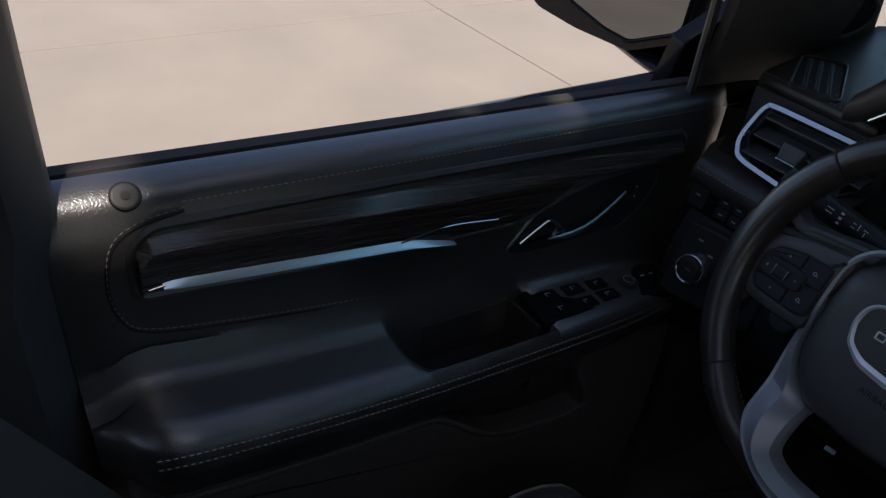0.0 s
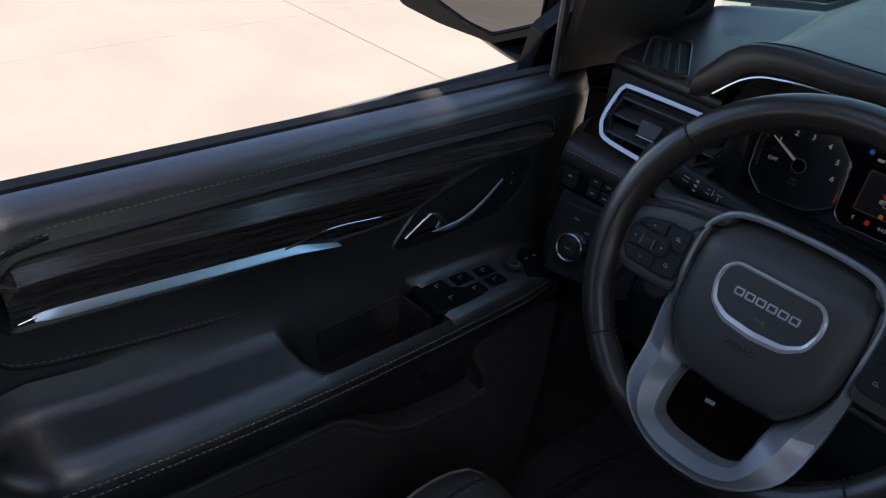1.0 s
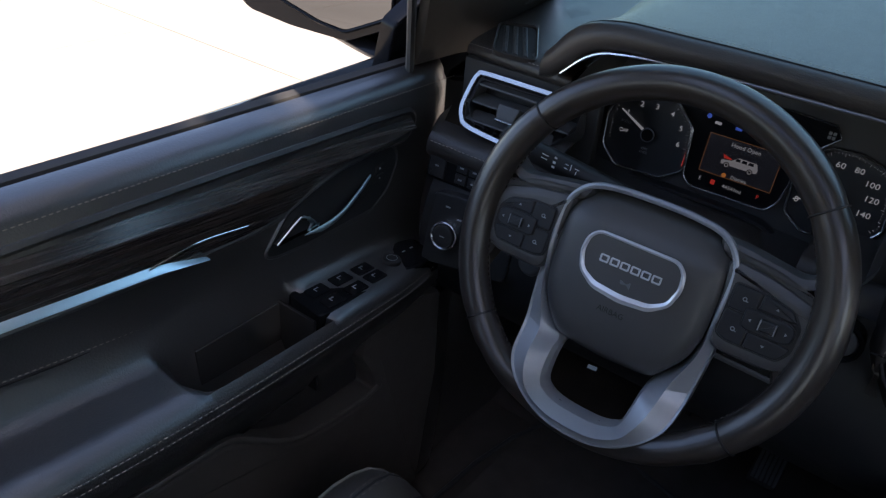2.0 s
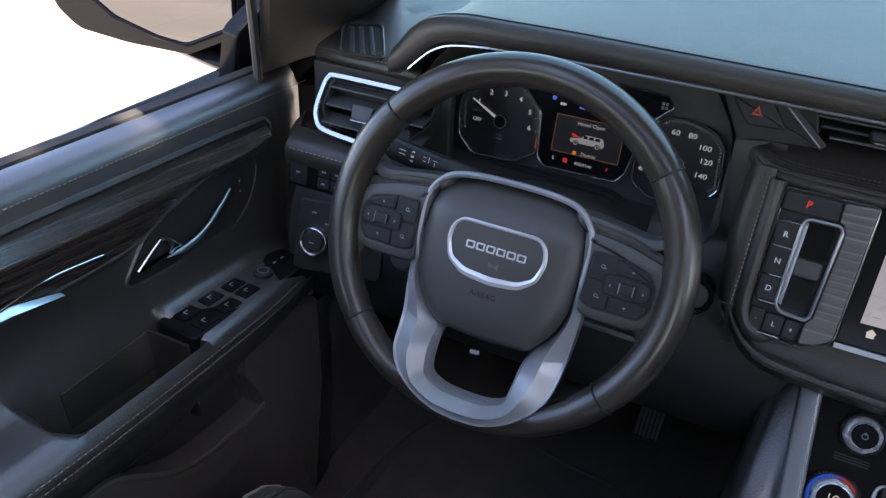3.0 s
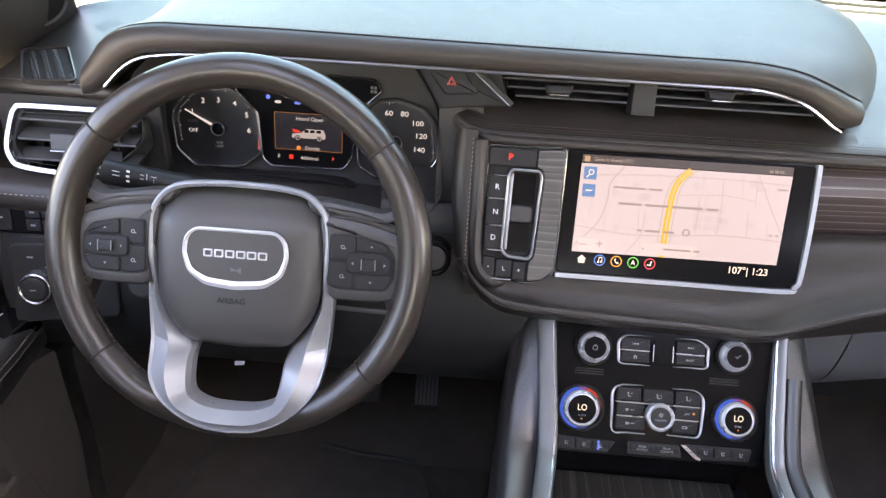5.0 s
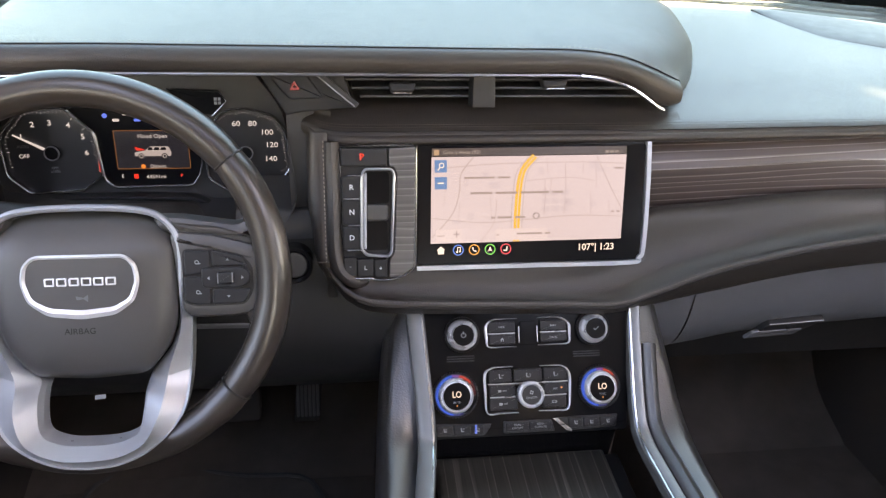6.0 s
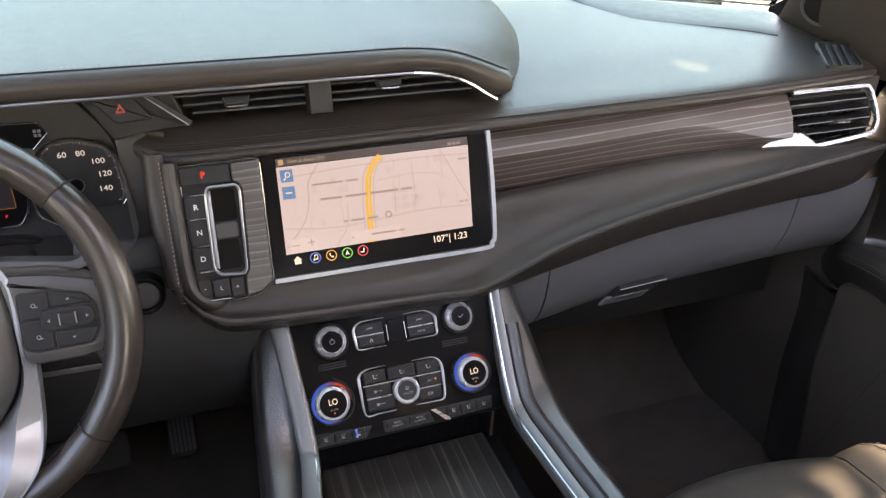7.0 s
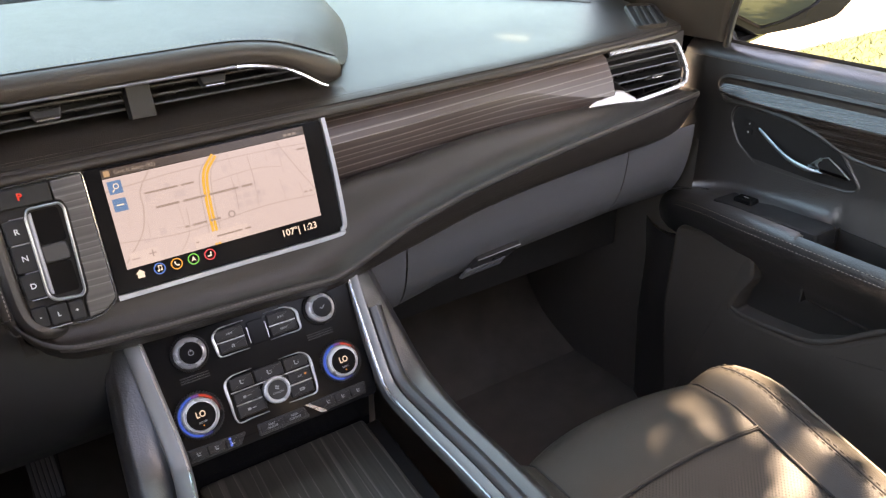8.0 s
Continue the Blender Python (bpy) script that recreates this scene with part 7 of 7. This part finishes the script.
def perforated():
    m = mat("perforated_leather", (0.078, 0.067, 0.056), 0.5, spec=0.4, vary=0.15)
    n, l = links(m)
    co = n.new("ShaderNodeTexCoord")
    mp = n.new("ShaderNodeMapping")
    mp.inputs["Rotation"].default_value = (0, 0, radians(45))
    mp.inputs["Scale"].default_value = (260, 260, 0.001)
    l.new(co.outputs["Object"], mp.inputs["Vector"])
    v = n.new("ShaderNodeTexVoronoi")
    v.inputs["Scale"].default_value = 1.0
    v.inputs["Randomness"].default_value = 0.0
    l.new(mp.outputs[0], v.inputs["Vector"])
    r = n.new("ShaderNodeMapRange")
    r.inputs["From Min"].default_value, r.inputs["From Max"].default_value = 0.18, 0.30
    l.new(v.outputs["Distance"], r.inputs["Value"])
    mx = n.new("ShaderNodeMix")
    mx.data_type = "RGBA"
    mx.inputs["A"].default_value = (0.004, 0.004, 0.004, 1)
    b = n["Principled BSDF"]
    old = b.inputs["Base Color"].links[0].from_socket
    l.new(old, mx.inputs["B"])
    l.new(r.outputs[0], mx.inputs["Factor"])
    l.new(mx.outputs["Result"], b.inputs["Base Color"])
    bp = n.new("ShaderNodeBump")
    bp.inputs["Strength"].default_value = 0.5
    bp.inputs["Distance"].default_value = 0.001
    l.new(r.outputs[0], bp.inputs["Height"])
    l.new(bp.outputs[0], b.inputs["Normal"])
    return m


PERF = perforated()
GREYPIPING = mat("pale_piping", (0.20, 0.18, 0.15), 0.5, vary=0.1)
seat(-1, -0.443, -0.078)
seat(1, 0.386, -0.076)

# ---- footwells ----
mt = thing("floor_mat", "black ribbed floor mat in the driver footwell", "floor mat", "floor mats")
part("mat_sheet", plate(rounded([(-0.72, -0.05), (-0.24, -0.05), (-0.25, 0.38), (-0.40, 0.44), (-0.70, 0.44)], 0.05), Matrix.Identity(4), 0.66, 0.668, 0.003), MATPILE, mt)
part("mat_edge", sweep(smooth([(x, y, 0.669) for x, y in ((-0.70, -0.03), (-0.26, -0.03), (-0.27, 0.36), (-0.41, 0.42), (-0.68, 0.42))], 5, True), ring(0.005, 0.004, 6), closed=True), PLASTIC, mt)
pd = thing("accelerator_pedal", "ribbed black accelerator pedal", "pedal", "pedals")
PM = axes((-0.288, 0.385, 0.86), (1, 0, 0), (0, 0.55, 1))
part("pad", plate(rounded([(-0.022, -0.025), (0.022, -0.025), (0.030, 0.07), (-0.014, 0.07)], 0.008), PM, -0.012, 0.0, 0.004), RUBBER, pd)
for k in range(6):
    part("rib", plate(rect(0.005, 0.075, 0.002, -0.014 + 0.0068 * k, 0.022), PM, -0.002, 0.003, 0.001), GREYPLASTIC, pd)
part("arm", sweep([(-0.288, 0.40, 0.87), (-0.288, 0.50, 0.98), (-0.288, 0.60, 1.10)], ring(0.010, 0.012, 8)), PLASTIC, pd)
bk = thing("brake_pedal", "wide black brake pedal", "pedal", "pedals")
BM = axes((-0.43, 0.39, 0.87), (1, 0, 0), (0, 0.6, 1))
part("pad", plate(rect(0.13, 0.06, 0.01), BM, -0.012, 0.0, 0.004), RUBBER, bk)
part("arm", sweep([(-0.43, 0.40, 0.88), (-0.43, 0.50, 1.0), (-0.43, 0.60, 1.2)], ring(0.010, 0.014, 8)), PLASTIC, bk)

# ---- left dash switches ----
pb = thing("switch_bank", "row of small black dash switches below the vent", "switch panel")
PBM = axes((-0.757, 0.131, 1.3135), (1, 0, 0.02), (0, 0.2, 1))
part("bank_plate", plate(rect(0.088, 0.040, 0.004, 0.004, 0.0), PBM, -0.02, 0.001, 0.002), GLOSSBLACK, pb)
for x, y, w, h in ((-0.023, 0.0, 0.026, 0.032), (0.016, 0.008, 0.018, 0.014), (0.036, 0.008, 0.018, 0.014), (0.016, -0.008, 0.018, 0.014), (0.036, -0.008, 0.018, 0.014)):
    k = part("switch_key", plate(rect(w, h, 0.002, x, y), PBM, 0.0, 0.0035, 0.0015), FASCIABLACK, pb)
    sheet(rect(0.006, 0.0022, 0, x, y), PBM, 0.0039, "print", GREYPRINT, k)
lk = thing("light_switch", "round chrome-ringed headlight switch", "knob")
LKM = axes((-0.730, 0.098, 1.243), (1, 0.1, 0), (0, 0.25, 1))
part("bank_plate", plate(rounded([(-0.035, -0.05), (0.09, -0.04), (0.09, 0.055), (-0.035, 0.05)], 0.01), LKM, -0.03, 0.001, 0.003), FASCIABLACK, lk)
part("dial_ring", band(circle(0.019), circle(0.0158), LKM, 0.0, 0.019, 0.001), FRAMEMETAL, lk)
part("dial_body", plate(circle(0.0155), LKM, 0.0, 0.022, 0.004), KEYBLACK, lk)
sheet(rect(0.007, 0.0012, 0, 0, 0), LKM, 0.0224, "print", GREYPRINT, lk)
for k in range(4):
    sheet(rect(0.007, 0.0022, 0, -0.01 + 0.02 * k, 0.034 - (0.012 if k % 2 else 0)), LKM, 0.0026, "print", GREYPRINT, lk)

# ---- belt and middle pillar ----
bp_ = thing("door_pillar", "dark door pillar trim behind the front door", "pillar", "door pillars", "structure")
rows = []
for z in list(np.linspace(0.66, 1.36, 8)) + [1.38, 1.40, 1.42, 1.44, 1.46] + list(np.linspace(1.52, 1.93, 6)):
    ix = 0.80 if z < 1.45 else 0.80 - 0.06 * (z - 1.45) / 0.5
    f = min(1.0, max(0.0, (z - 1.38) / 0.06))
    fr = -0.584 + 0.014 * f
    rows.append([Vector(p) for p in ((-0.90, fr, z), (-ix - 0.045, fr - 0.001, z), (-ix - 0.030, fr - 0.006, z), (-ix, fr - 0.034, z), (-ix, -0.76, z), (-0.90, -0.78, z))])
part("pillar_trim", loft(rows, caps=True), PLASTIC, bp_)
bp2 = copy_thing(bp_, Matrix.Identity(4))
bp2.matrix_basis = Matrix.Diagonal((-1, 1, 1, 1))

# ---- tree over the passenger side ----
LEAF = mat("leaf_green", (0.055, 0.09, 0.022), 0.6, spec=0.3, vary=0.4, scale=2.0)
BARK = mat("bark", (0.11, 0.085, 0.06), 0.9, spec=0.1, vary=0.3, bump=0.8, bump_scale=30)


LOOSE = 0.28  # how far the leaves stray from their twigs


def tree(x, y, h, spread, seed, leaves, shade_bough=None):
    rnd = random.Random(seed)
    o = thing("shade_tree", "leafy shade tree beside the yard", "tree", "shade trees")
    trunk = smooth([(x, y, -0.02), (x + 0.1, y - 0.05, h * 0.25), (x - 0.05, y + 0.1, h * 0.5), (x, y, h * 0.8)], 5)
    rows = [[p + Vector((math.cos(a), math.sin(a), 0)) * (0.20 - 0.16 * i / (len(trunk) - 1)) for a in np.linspace(0, 2 * math.pi, 11)[:-1]] for i, p in enumerate(trunk)]
    part("trunk", loft(rows, close_v=True, caps=True), BARK, o)
    tips = []
    for k in range(14):
        a, e = rnd.uniform(0, 6.28), rnd.uniform(0.1, 0.9)
        b = trunk[rnd.randrange(5, len(trunk))]
        t = b + Vector((math.cos(a) * math.cos(e), math.sin(a) * math.cos(e), math.sin(e))) * spread * rnd.uniform(0.6, 1.0)
        limb = smooth([b, b.lerp(t, 0.5) + Vector((0, 0, 0.2)), t], 4)
        rows = [[p + Vector((math.cos(q), math.sin(q), 0)) * (0.06 - 0.05 * i / (len(limb) - 1)) for q in np.linspace(0, 2 * math.pi, 7)[:-1]] for i, p in enumerate(limb)]
        part("limb", loft(rows, close_v=True, caps=True), BARK, o)
        tips += limb[3:]
    # Extra leafy limb, added on the sun's line to shade the seat cushion.
    if shade_bough:
        limb = smooth([trunk[8], trunk[8].lerp(Vector(shade_bough), 0.5) + Vector((0, 0, 0.15)), Vector(shade_bough)], 4)
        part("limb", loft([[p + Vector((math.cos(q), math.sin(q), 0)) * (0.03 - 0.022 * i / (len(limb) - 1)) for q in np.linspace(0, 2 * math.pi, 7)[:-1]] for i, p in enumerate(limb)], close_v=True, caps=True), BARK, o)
    vs, fs = [], []
    for k in range(leaves):
        c = rnd.choice(tips) + Vector((rnd.gauss(0, LOOSE), rnd.gauss(0, LOOSE), rnd.gauss(0, LOOSE * 0.7)))
        if shade_bough and k >= leaves - 65:
            c = Vector(shade_bough) + Vector((rnd.gauss(0, 0.05), rnd.gauss(0, 0.06), rnd.gauss(0, 0.12)))
        d = Vector((rnd.gauss(0, 1), rnd.gauss(0, 1), rnd.gauss(0, 0.5))).normalized()
        e = d.cross(Vector((rnd.gauss(0, 1), rnd.gauss(0, 1), rnd.gauss(0, 1)))).normalized()
        l, w = rnd.uniform(0.12, 0.2), rnd.uniform(0.05, 0.085)
        n0 = len(vs)
        vs += [c, c + d * l * 0.5 + e * w, c + d * l, c + d * l * 0.5 - e * w]
        fs.append((n0, n0 + 1, n0 + 2, n0 + 3))
    me = bpy.data.meshes.new("crown")
    me.from_pydata([tuple(v) for v in vs], [], fs)
    me.materials.append(LEAF)
    cr = new("crown", me)
    cr.parent = o
    cr["kind"] = "stuff"


# Unseen tree known by its sun spots; last argument places the added shading limb.
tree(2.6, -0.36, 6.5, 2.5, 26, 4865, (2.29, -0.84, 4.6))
tree(11.0, -9.0, 7.0, 3.2, 5, 7000)
